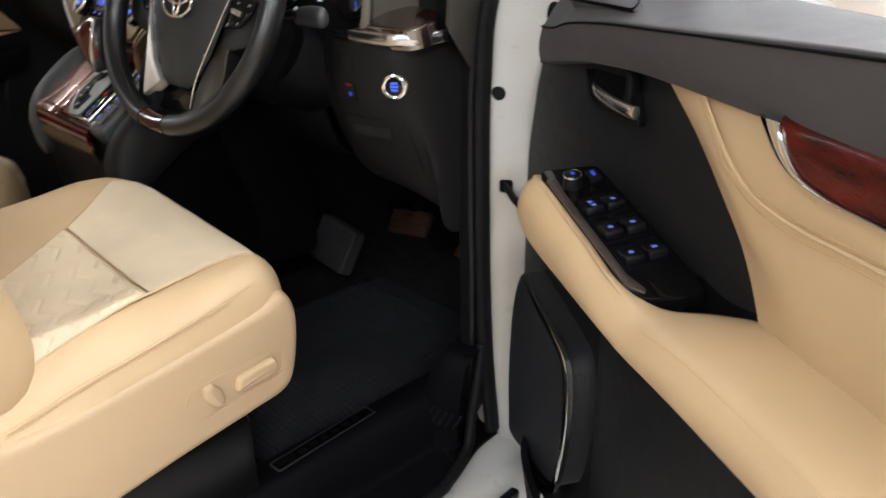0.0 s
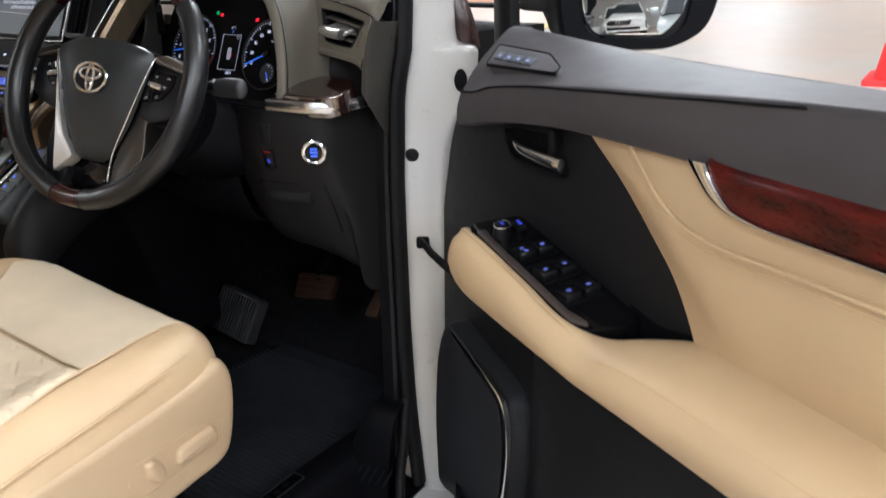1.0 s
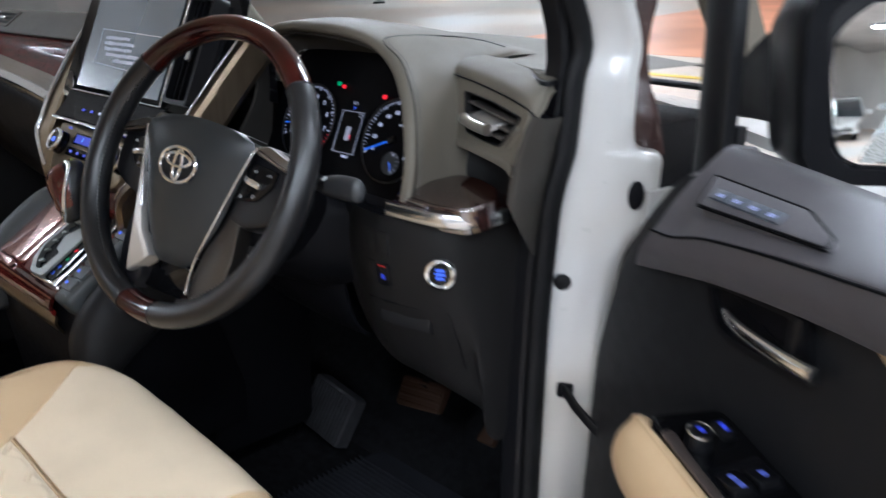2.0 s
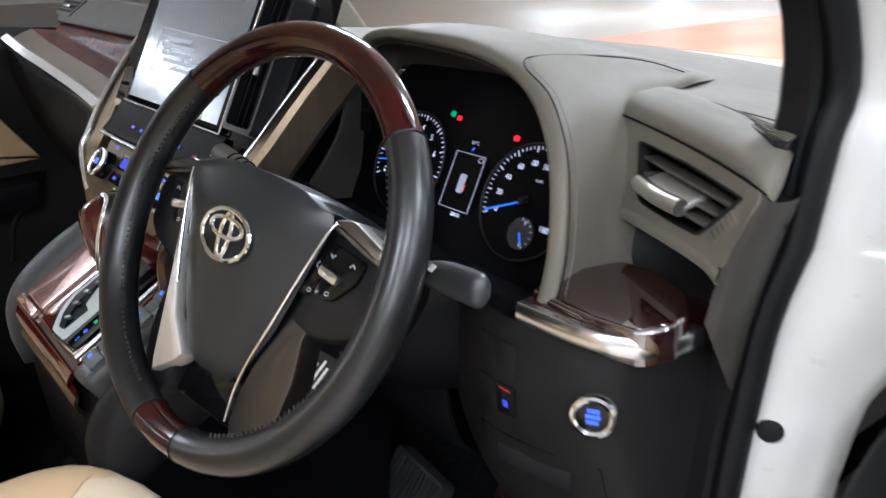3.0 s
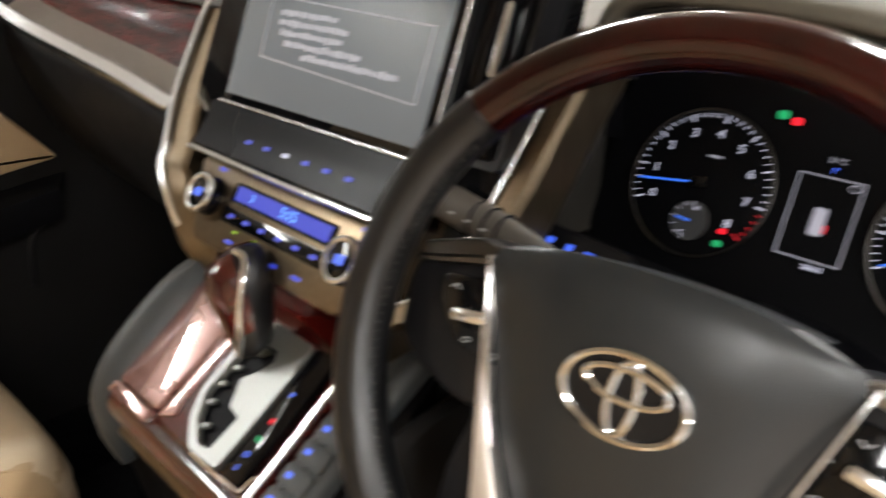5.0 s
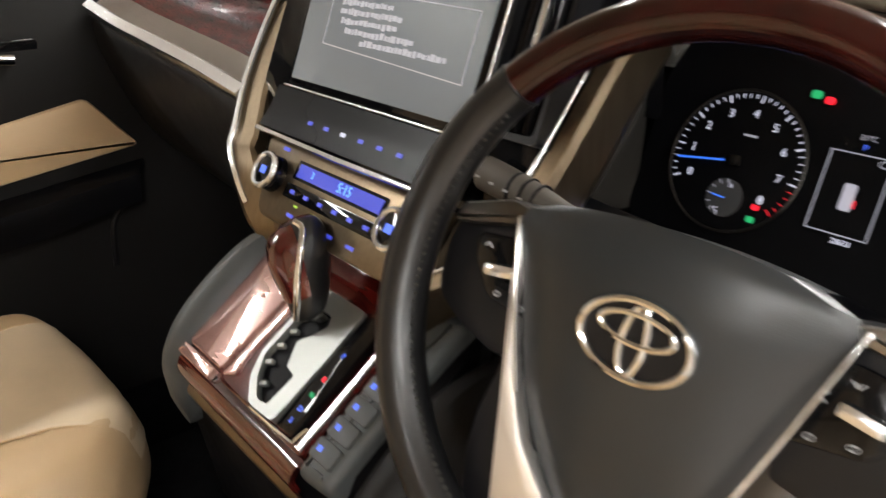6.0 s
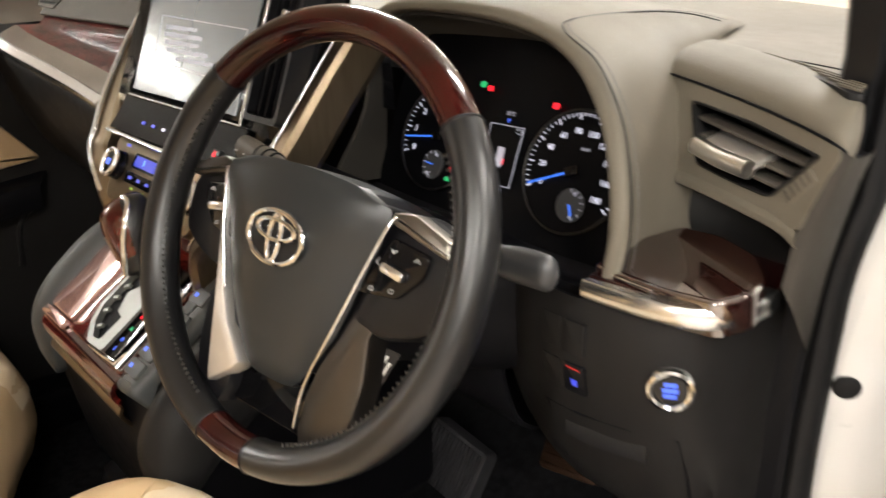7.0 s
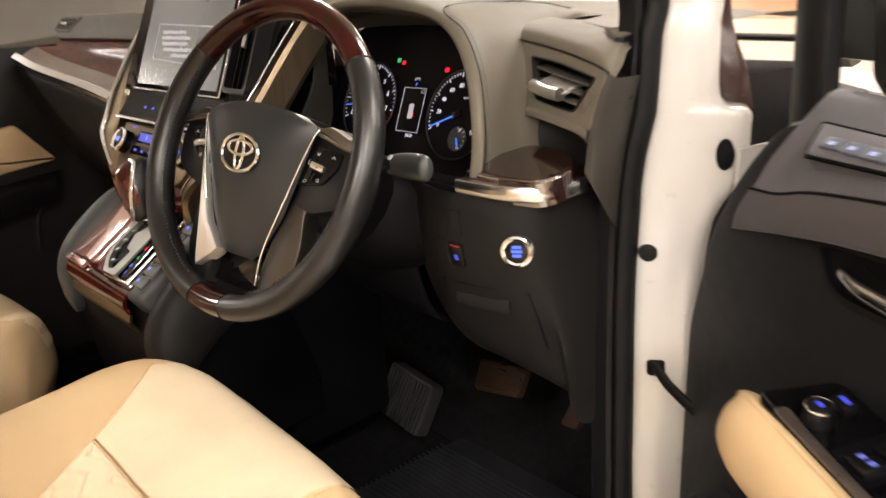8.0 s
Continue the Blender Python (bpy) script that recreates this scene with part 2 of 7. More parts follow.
LEATHER = mat("black_leather", (0.0065, 0.0065, 0.007), 0.31, mottle=0.10, scale=14, spec=0.45, rough_var=0.02)
COVER = mat("charcoal_cover", (0.0115, 0.0135, 0.0150), 0.36, mottle=0.08, scale=7, grain=0.14, grain_scale=1100, spec=0.45)
STALK = mat("grey_stalk", (0.025, 0.026, 0.028), 0.4, mottle=0.05, grain=0.1)
DASH_SIDE = mat("dash_side_grey", (0.058, 0.051, 0.043), 0.55, mottle=0.08, scale=5, grain=0.4, grain_scale=800, spec=0.3)
WOOD = wood_material("red_lacquered_wood", (0.022, 0.0035, 0.003), (0.085, 0.008, 0.006))
WOOD_W = mat("dark_red_rim_wood", (0.026, 0.0030, 0.0024), 0.16, coat=0.45, alt=(0.006, 0.0012, 0.001), scale=9.0, stretch=(3, 3, 9), spec=0.22, rough_var=0.02)
WOOD_DOOR = mat("deep_red_door_wood", (0.085, 0.006, 0.004), 0.28, coat=0.12, alt=(0.014, 0.002, 0.0015), scale=9.0, stretch=(2, 9, 9), spec=0.18, rough_var=0.03)
WOOD_D = mat("dark_lacquered_wood", (0.018, 0.005, 0.004), 0.05, coat=1.0, alt=(0.012, 0.004, 0.003), scale=5.0, stretch=(1, 7, 7), rough_var=0.02, spec=0.8)
CHROME = mat("chrome", (0.77, 0.79, 0.81), 0.10, metal=1.0, mottle=0.03, rough_var=0.015)
SILVER = mat("satin_silver", (0.68, 0.69, 0.70), 0.24, metal=1.0, mottle=0.03, scale=12, rough_var=0.02)
SILVER_M = mat("matte_silver", (0.72, 0.70, 0.68), 0.48, metal=1.0, mottle=0.03, scale=12, rough_var=0.02)
SILVER_B = mat("bright_silver", (0.82, 0.80, 0.77), 0.3, metal=1.0, mottle=0.02, scale=12, rough_var=0.02)
END_GREY = mat("dash_end_grey", (0.032, 0.029, 0.025), 0.55, mottle=0.08, scale=5, grain=0.4, grain_scale=800, spec=0.25)
LEDGE_WOOD = wood_material("dark_red_ledge_wood", (0.012, 0.0022, 0.002), (0.042, 0.005, 0.004))
GUN = mat("gunmetal", (0.19, 0.175, 0.155), 0.38, metal=1.0, mottle=0.05, scale=14, rough_var=0.02)
DARKMETAL = mat("dark_satin_metal", (0.08, 0.075, 0.07), 0.36, metal=1.0, mottle=0.06, scale=14, rough_var=0.02, spec=0.5)
BRONZE = mat("brushed_bronze", (0.18, 0.138, 0.09), 0.36, metal=1.0, mottle=0.08, scale=20, stretch=(12, 12, 1), spec=0.5)
WHITE = mat("white_paint", (0.455, 0.455, 0.45), 0.3, coat=0.5, mottle=0.04, scale=4, alt=(0.42, 0.40, 0.36))
RUBBER = mat("black_rubber", (0.006, 0.006, 0.0065), 0.55, mottle=0.2, scale=12, spec=0.15)
CARPET = mat("black_carpet", (0.010, 0.010, 0.011), 0.95, mottle=0.3, scale=60, grain=0.8, grain_scale=400, spec=0)
MAT_R = mat("ribbed_mat", (0.018, 0.0185, 0.023), 0.5, mottle=0.25, scale=25, grain=0.5, grain_scale=500, spec=0.3)
GLASS = pane_material("clear_glass", (0.94, 0.96, 0.95))
TINT = pane_material("tinted_glass", (0.12, 0.13, 0.13))
MIRROR = mat("mirror_glass", (0.86, 0.88, 0.88), 0.012, metal=1.0, mottle=0.01, rough_var=0.01)
DIALS = mat("dial_black", (0.002, 0.002, 0.0025), 0.4, spec=0.08)
DIALGREY = mat("subdial_grey", (0.03, 0.031, 0.033), 0.5)
LED_B = glow("blue_light", (0.07, 0.16, 1.0), 0.75)
LCD_TEXT = glow("cyan_lcd_writing", (0.12, 0.38, 1.0), 1.0)
LED_S = glow("pale_blue_light", (0.22, 0.28, 1.0), 0.38)
LED_BD = glow("blue_light_dim", (0.08, 0.11, 1.0), 0.32)
LED_R = glow("red_light", (1.0, 0.012, 0.03), 0.95)
LED_RS = glow("red_switch_light", (1.0, 0.03, 0.03), 0.05)
LED_RT = glow("red_scale_light", (1.0, 0.02, 0.04), 0.35)
LED_G = glow("green_light", (0.03, 0.6, 0.2), 0.4)
LED_Y = glow("yellow_green_light", (0.5, 0.85, 0.05), 0.5)
MARK = glow("white_mark", (0.82, 0.82, 1.0), 0.52)
MARK_D = glow("white_mark_dim", (0.8, 0.8, 0.95), 0.20)
NOTICE = glow("notice_white", (0.8, 0.8, 0.9), 0.18)
NEEDLE = glow("blue_needle", (0.05, 0.20, 1.0), 0.7)
GATE = mat("brushed_gate_metal", (0.23, 0.235, 0.225), 0.42, metal=0.7, mottle=0.04, scale=20, rough_var=0.03)
LABEL_W = mat("white_label_print", (0.62, 0.62, 0.6), 0.6)
PADGREY = mat("blue_grey_pad", (0.045, 0.049, 0.050), 0.5, mottle=0.08, scale=6, grain=0.3, grain_scale=800, spec=0.35)
PULL = mat("polished_pull", (0.88, 0.87, 0.85), 0.2, metal=1.0, mottle=0.02, rough_var=0.02)
MEMLIGHT = glow("button_light", (0.45, 0.5, 0.9), 0.45)
GREYBTN = mat("blue_grey_button", (0.075, 0.085, 0.105), 0.35)
GREYMARK = mat("grey_print", (0.30, 0.31, 0.32), 0.5)
TUBE = glow("tube_light", (1.0, 0.96, 0.9), 20.0)
CONE = mat("red_plastic", (0.75, 0.03, 0.03), 0.5, scale=8)
PEDAL = mat("pedal_rubber", (0.034, 0.017, 0.010), 0.6, spec=0.2)
FOOTPLATE = mat("worn_foot_plate", (0.021, 0.0205, 0.023), 0.6, mottle=0.3, scale=30)
FILM = mat("brown_film", (0.045, 0.025, 0.022), 0.25, mottle=0.3, scale=20)
SCREEN = glow("lit_screen", (0.30, 0.36, 0.42), 0.055)
SCREEN.node_tree.nodes["Principled BSDF"].inputs["Roughness"].default_value = 0.12
SCREEN.node_tree.nodes["Principled BSDF"].inputs["Coat Weight"].default_value = 1.0
SCREEN.node_tree.nodes["Principled BSDF"].inputs["Coat IOR"].default_value = 1.6
SCREEN.node_tree.nodes["Principled BSDF"].inputs["Coat Roughness"].default_value = 0.22
# Red wood lacquer; glare is put in as a pale, part-metal base.
LACQUER = mat("red_lacquer_glare_tone", (0.36, 0.20, 0.175), 0.22, metal=0.45, coat=1.0, alt=(0.27, 0.13, 0.11), scale=5.0, stretch=(1, 7, 7), spec=0.9, rough_var=0.02)
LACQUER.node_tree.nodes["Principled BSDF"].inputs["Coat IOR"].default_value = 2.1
WOOD_D.node_tree.nodes["Principled BSDF"].inputs["Coat IOR"].default_value = 2.4
LEATHER_THREAD = mat("dark_lacing_thread", (0.016, 0.015, 0.014), 0.5)

# ---- showroom garage ----
FLOOR = mat("epoxy_floor", (0.56, 0.43, 0.34), 0.42, alt=(0.47, 0.46, 0.43), scale=0.35, rough_var=0.1, spec=0.35)
WALL = mat("white_wall", (0.72, 0.70, 0.66), 0.8, mottle=0.05, scale=0.8)
CEIL = mat("grey_ceiling", (0.55, 0.54, 0.52), 0.9, mottle=0.08, scale=0.7)
PAINT_LINE = mat("white_line", (0.78, 0.77, 0.74), 0.4, mottle=0.1, scale=3)
PAINT_ORANGE = mat("orange_floor_paint", (0.66, 0.30, 0.17), 0.45, mottle=0.12, scale=0.9, spec=0.35)
PAINT_YELLOW = mat("yellow_line", (0.72, 0.5, 0.05), 0.4, mottle=0.1, scale=3)

RX0, RX1, RY0, RY1, RZ = -24.0, 17.0, -12.0, 30.0, 3.3
single("ground", box((RX1 - RX0, RY1 - RY0, 0.1), m=((RX0 + RX1) / 2, (RY0 + RY1) / 2, -0.05)), FLOOR, "glossy beige epoxy garage floor with reflections", "floor", "structure", flat=True)
single("ceiling", box((RX1 - RX0, RY1 - RY0, 0.1), m=((RX0 + RX1) / 2, (RY0 + RY1) / 2, RZ + 0.05)), CEIL, "pale grey garage ceiling", "ceiling", "structure", flat=True)
for nm, c, s in (("wall_north", ((RX0 + RX1) / 2, RY1 + 0.1, RZ / 2), (RX1 - RX0, 0.2, RZ)), ("wall_south", ((RX0 + RX1) / 2, RY0 - 0.1, RZ / 2), (RX1 - RX0, 0.2, RZ)),
                 ("wall_east", (RX1 + 0.1, (RY0 + RY1) / 2, RZ / 2), (0.2, RY1 - RY0, RZ)), ("wall_west", (RX0 - 0.1, (RY0 + RY1) / 2, RZ / 2), (0.2, RY1 - RY0, RZ))):
    single(nm, box(s, m=c), WALL, "white painted garage wall", "wall", "structure", flat=True)

# painted floor: an orange walkway, white lines and an arrow
single("floor_paint_walkway", box((4.8, 17.0, 0.004), m=(-4.6, 17.6, 0.004)), PAINT_ORANGE, "orange painted walkway on the garage floor", "floor marking", "structure", flat=True)
for i, (c, s) in enumerate((((6.0, 7.2, 0.006), (5.0, 0.12, 0.004)), ((2.2, 6.6, 0.006), (0.12, 3.0, 0.004)))):
    single("white_floor_line", box(s, m=c), PAINT_LINE, "white painted line on the garage floor", "floor marking", "structure", flat=True)
bm = plate([(-0.9, -0.1), (0.1, -0.1), (0.1, -0.35), (0.7, 0), (0.1, 0.35), (0.1, 0.1), (-0.9, 0.1)], 0.004, 0.008, m=pose(-0.6, 11.0, 0, 0, 0, 200))
single("white_floor_arrow", bm, PAINT_LINE, "white painted arrow on the garage floor", "floor marking", "structure", flat=True)
single("yellow_floor_line", box((6.0, 0.14, 0.004), m=(-5.0, 7.6, 0.006)), PAINT_YELLOW, "yellow painted line on the garage floor", "floor marking", "structure", flat=True)


def ceiling_lamp(x, y):
    t = thing("ceiling_light", (x, y, RZ), "long white fluorescent ceiling light out of view, added where light is needed", "lamp", "ceiling lights")
    part("housing", box((0.24, 1.5, 0.06), 0.01, (x, y, RZ - 0.03)), GREYMARK, t)
    for dx in (-0.06, 0.06):
        part("tube", sweep([(x + dx, y - 0.72, RZ - 0.085), (x + dx, y + 0.72, RZ - 0.085)], 0.034, 0.034), TUBE, t, "glowing fluorescent tube")


# Unseen lamps; the dim one at (-9.5, -3.0) is added for the screen's glow.
for lx, ly, on in ((1.5, -2.7, 1), (3.0, -1.2, 1), (2.9, 1.6, 1), (-2.4, 2.6, 1), (0.4, 2.8, 1), (-2.6, -1.6, 1), (5.8, -3.4, 1), (6.2, 1.0, 1), (5.0, 6.0, 1), (-4.0, 8.0, 1), (1.5, 10.5, 1), (7.5, -8.0, 1), (-9.5, -3.0, 0.3), (11.0, -3.0, 1), (9.5, 10.0, 1), (-6.0, -7.0, 1), (1.0, -7.0, 1), (-3.0, 15.0, 1), (5.0, 16.0, 1), (-9.0, 13.0, 1), (-10.0, 19.0, 1), (-15.0, 17.0, 1), (-4.0, 22.0, 1), (-16.0, 24.0, 1)):
    ceiling_lamp(lx, ly)
    lamp = bpy.data.lights.new("ceiling_light_glow", "AREA")
    lamp.shape, lamp.size, lamp.size_y = "RECTANGLE", 0.22, 1.45
    # Strength weighted by place to brighten door, dash top and far floor.
    lamp.energy, lamp.color = LAMP_W * (1.2 if 2 < ly < 5 and lx < 2 else 1.45 if ly > 5 else 1.9 if lx > 5 or lx < -4 or ly < -5 else 0.72) * on, LAMP_C
    lo = new("ceiling_light_glow", lamp)
    lo.location = (lx, ly, RZ - 0.11)


# ---- other cars in the garage ----
CARGLASS = mat("dark_car_glass", (0.02, 0.025, 0.03), 0.06, coat=0.5)
GREYPAINT = mat("dark_grey_paint", (0.06, 0.065, 0.07), 0.25, coat=0.8, mottle=0.05)
SILVERPAINT = mat("silver_paint", (0.38, 0.41, 0.42), 0.28, metal=0.5, coat=0.8, mottle=0.05)
LAMPGLASS = mat("lamp_glass", (0.62, 0.66, 0.68), 0.08, coat=1.0, mottle=0.3, scale=30)
TYRE = mat("tyre_rubber", (0.02, 0.02, 0.02), 0.8)


def parked_car(m, paint, label, high=1.5):
    """A parked car, its nose along local +y, its base at z 0."""
    t = thing("parked_car", m, label, "car", "parked cars")
    k = high / 1.5
    prof = [(2.15, 0.30, 0.62, 0.74), (2.08, 0.25, 0.80, 0.80), (1.2, 0.22, 0.95, 0.86), (0.8, 0.22, 0.99, 0.88), (-0.6, 0.22, 1.02, 0.89), (-1.7, 0.24, 1.05, 0.86), (-2.05, 0.30, 0.98, 0.80)]
    rings = []
    for y, z0, z1, w in prof:
        z1 = z1 * k
        rings.append([(-w * 0.96, y, z0), (w * 0.96, y, z0), (w, y, z0 + 0.15), (w, y, (z0 + z1) / 2), (w * 0.95, y, z1 - 0.05), (w * 0.8, y, z1), (0, y, z1 + 0.03), (-w * 0.8, y, z1), (-w * 0.95, y, z1 - 0.05), (-w, y, (z0 + z1) / 2), (-w, y, z0 + 0.15)])
    part("body", loft(rings, 3, 3), paint, t, local=True)
    cab = [(1.15, 0.98, 0.99, 0.72), (0.35, 0.98, 1.42, 0.66), (-0.5, 0.98, 1.49, 0.65), (-1.3, 0.98, 1.45, 0.64), (-1.95, 0.98, 1.02, 0.62)]
    part("window_glass", loft([[(-w * 1.1, y, z0 * k), (w * 1.1, y, z0 * k), (w, y, z1 * k), (-w, y, z1 * k)] for y, z0, z1, w in cab], 1, 1), CARGLASS, t, local=True)
    part("roof", loft([[(-w * 1.0, y, z1 * k - 0.03), (w * 1.0, y, z1 * k - 0.03), (w * 0.9, y, z1 * k + 0.025), (-w * 0.9, y, z1 * k + 0.025)] for y, z0, z1, w in cab[1:4]], 1, 3), paint, t, local=True)
    for s in (-1, 1):
        part("pillar", sweep([(s * 0.79, 1.12, 1.0 * k), (s * 0.67, 0.36, 1.43 * k)], 0.06, 0.05), paint, t, local=True)
        part("pillar", sweep([(s * 0.73, -0.45, 1.0 * k), (s * 0.66, -0.45, 1.47 * k)], 0.08, 0.05), paint, t, local=True)
        lamp = loft([[(s * 0.46, 2.13, 0.60 * k), (s * 0.80, 2.0, 0.68 * k), (s * 0.84, 1.78, 0.80 * k), (s * 0.52, 2.06, 0.76 * k)], [(s * 0.46, 2.09, 0.60 * k), (s * 0.76, 1.94, 0.68 * k), (s * 0.80, 1.72, 0.80 * k), (s * 0.52, 2.0, 0.76 * k)]])
        part("headlight", lamp, LAMPGLASS, t, local=True)
        part("side_mirror", box((0.2, 0.12, 0.14), 0.04, (s * 0.98, 0.75, 1.06 * k)), paint, t, local=True)
        for y in (1.4, -1.3):
            w = part("wheel", disc(0.32, 0.2, pose(s * 0.88 - (0.2 if s > 0 else 0), y, 0.32, 0, 90, 0), 28, 0.02), TYRE, t, local=True)
            part("rim", disc(0.21, 0.012, pose(s * 0.885 - (0 if s > 0 else 0.012), y, 0.32, 0, 90, 0), 20), SILVER, w, local=True)
    part("grille", loft([[(-0.42, 2.16, 0.72 * k), (0.42, 2.16, 0.72 * k), (0.34, 2.19, 0.52), (-0.34, 2.19, 0.52)], [(-0.42, 2.1, 0.72 * k), (0.42, 2.1, 0.72 * k), (0.34, 2.1, 0.52), (-0.34, 2.1, 0.52)]]), PIANO, t, local=True)
    part("badge", hoop(0.06, 0.02, pose(0, 2.2, 0.62 * k, 90)), CHROME, t, local=True)
    part("bumper_lip", box((1.3, 0.05, 0.1), 0.02, (0, 2.17, 0.38)), BLACK, t, local=True)
    return t


parked_car(pose(13.2, -6.0, 0, 0, 0, 63), WHITE, "white parked saloon car facing the open van door")
parked_car(pose(12.6, -8.4, 0, 0, 0, 60), GREYPAINT, "dark grey parked estate car beside a white car", 1.55)
silver_car = parked_car(pose(7.3, -0.8, 0, 0, 0, 78), SILVERPAINT, "silver parked car with a paper sheet behind its windscreen", 1.62)
part("price_sheet", plate([(-0.3, 0), (0.3, 0), (0.3, 0.42), (-0.3, 0.42)], 0, 0.004, m=pose(0.05, 1.02, 1.16, 58)), PAINT_LINE, silver_car, "white paper sheet", local=True, flat=True)

# ---- traffic cone and barrier posts ----
CONE_X, CONE_Y = 0.78, 5.7
cone = thing("traffic_cone", (CONE_X, CONE_Y, 0), "red plastic traffic cone on the garage floor", "cone")
part("base", plate(rounded([(-0.19, -0.19), (0.19, -0.19), (0.19, 0.19), (-0.19, 0.19)], 0.03), 0, 0.04, 0.01, m=pose(CONE_X, CONE_Y, 0)), CONE, cone)
part("cone_body", disc(0.14, 0.66, pose(CONE_X, CONE_Y, 0.04), 24, 0.01, 0.03), CONE, cone)
part("band", disc(0.102, 0.12, pose(CONE_X, CONE_Y, 0.27), 24, 0, 0.082), PAINT_LINE, cone, "white reflective band")
for px, py in ((-16.6, 15.5), (-16.1, 17.8), (-15.5, 19.7), (-15.7, 22.4)):
    t = thing("barrier_post", (px, py, 0), "slim white barrier post on a black rubber base", "post", "barrier posts")
    part("base", disc(0.2, 0.05, pose(px, py, 0), 24, 0.01, 0.16), RUBBER, t, "black rubber base")
    part("pole", disc(0.025, 0.85, pose(px, py, 0.05), 16), GREYMARK, t)
    part("cap", disc(0.035, 0.05, pose(px, py, 0.9), 16, 0.01), BLACK, t)

# ---- body shell of the van ----
STAND[0] = CAR
van = thing("van_body", (0, -0.6, 0), "white van body shell with black door seals and open driver doorway", "van")
H3 = V((0.5, -0.866, 0))


def jamb(x, z, d=0.0):
    """A place on the hinge pillar's face: x across the car, d proud of it."""
    y = 0.331 + (x - 0.692) * 0.577
    return V((x, y, z)) + H3 * d


zs = [0.20, 0.30, 0.40, 0.55, 0.70, 0.80, 0.95, 1.03, 1.06, 1.09, 1.12, 1.15, 1.166, 1.178, 1.25, 1.31, 1.45, 1.70, 1.84]
xin = [0.70, 0.702, 0.702, 0.692, 0.687, 0.686, 0.685, 0.687, 0.688, 0.689, 0.692, 0.697, 0.700, 0.701, 0.704, 0.706, 0.700, 0.672, 0.65]
xout = [0.80, 0.80, 0.79, 0.758, 0.740, 0.740, 0.742, 0.748, 0.756, 0.771, 0.778, 0.779, 0.777, 0.752, 0.748, 0.746, 0.742, 0.72, 0.70]
rows = []
for z, a, b in zip(zs, xin, xout):
    sweepback = 0.0 if z < 1.31 else (z - 1.31) * -0.72
    r = [jamb(a, z, -0.05), jamb(a, z, 0.0), jamb(a + (b - a) * 0.35, z, 0.007), jamb(a + (b - a) * 0.7, z, 0.004), jamb(b, z, 0.0), jamb(b + 0.003, z, -0.02), jamb(b - 0.002, z, -0.09)]
    rows.append([p + V((0, sweepback, 0)) for p in r])
hinge = part("hinge_pillar", skin(rows, 4, 4, -0.004), WHITE, van, "white painted hinge pillar")
# cable hole in the flange
hp = jamb(0.764, 1.122, 0.007)
part("cable_grommet", disc(0.012, 0.004, frame_of(hp, (0.866, 0.5, 0), (0.5, -0.866, 0)) @ Matrix.Diagonal((0.8, 1.45, 1, 1)), 24, 0.001), BLACK, hinge, "black oval cable grommet")
part("plug", disc(0.0115, 0.008, frame_of(jamb(0.697, 1.007, 0.004), (0.866, 0.5, 0), (0.5, -0.866, 0)), 24, 0.003), RUBBER, hinge, "round black rubber plug")
cb = jamb(0.708, 0.862, 0.006)
stay = part("door_stay", box((0.022, 0.022, 0.018), 0.005, frame_of(cb, (0.866, 0.5, 0), (0.5, -0.866, 0))), BLACK, van, "black door check strap")
part("stay_arm", sweep([cb + V((0.0, -0.005, 0.004)), cb + V((0.025, -0.012, -0.012)), cb + V((0.055, -0.012, -0.030)), cb + V((0.085, -0.005, -0.048))], 0.006, 0.012, box=True), SATIN, stay)
# seals along the doorway
seal = [jamb(a - 0.010, z, 0.012) + V((0, 0 if z < 1.31 else (z - 1.31) * -0.72, 0)) for z, a in zip(zs, xin)][2:]
part("door_seal", sweep(crm(seal, 4), 0.022, 0.030, (0, 1, 0), seg=12), RUBBER, van, "black rubber door seal")
trim = [jamb(x - 0.012, z, 0.002) + V((0, 0 if z < 1.31 else (z - 1.31) * -0.72, 0)) for z, x in ((0.46, 0.668), (0.55, 0.670), (0.70, 0.671), (0.80, 0.670), (0.95, 0.670), (1.05, 0.673), (1.16, 0.684), (1.31, 0.690), (1.45, 0.684), (1.8, 0.637))]
part("pillar_trim", sweep(crm(trim, 4), 0.030, 0.035, (0, 1, 0), box=True), SATIN, van, "black inner pillar trim")
# upper front pillar from dash to roof, roof, sill, other side
part("front_pillar", sweep(crm([(0.69, 0.86, 1.19), (0.68, 0.62, 1.45), (0.64, 0.30, 1.78), (0.62, 0.1, 1.86)], 5), 0.06, 0.07, (0, 0, 1), box=True), DASH_TOP, van, "grey front pillar trim")
part("front_pillar", sweep(crm([(-0.69, 0.86, 1.19), (-0.68, 0.62, 1.45), (-0.64, 0.30, 1.78), (-0.62, 0.1, 1.86)], 5), 0.06, 0.07, (0, 0, 1), box=True), DASH_TOP, van, "grey front pillar trim")
HEAD = mat("beige_headlining", (0.55, 0.48, 0.38), 0.9, mottle=0.05, scale=30)
part("roof", skin([[(-0.70, y, 1.80), (-0.55, y, 1.86), (0, y, 1.885 + (0.02 if y < 0 else 0)), (0.55, y, 1.86), (0.70, y, 1.80)] for y in (0.28, 0.0, -0.8, -1.8, -2.6)], 4, 3, 0.03), WHITE, van)
part("headlining", skin([[(-0.68, y, 1.785), (-0.55, y, 1.835), (0, y, 1.86), (0.55, y, 1.835), (0.68, y, 1.785)] for y in (0.26, 0.0, -0.8, -1.8, -2.6)], 4, 3, 0.01), HEAD, van, "beige fabric headlining")
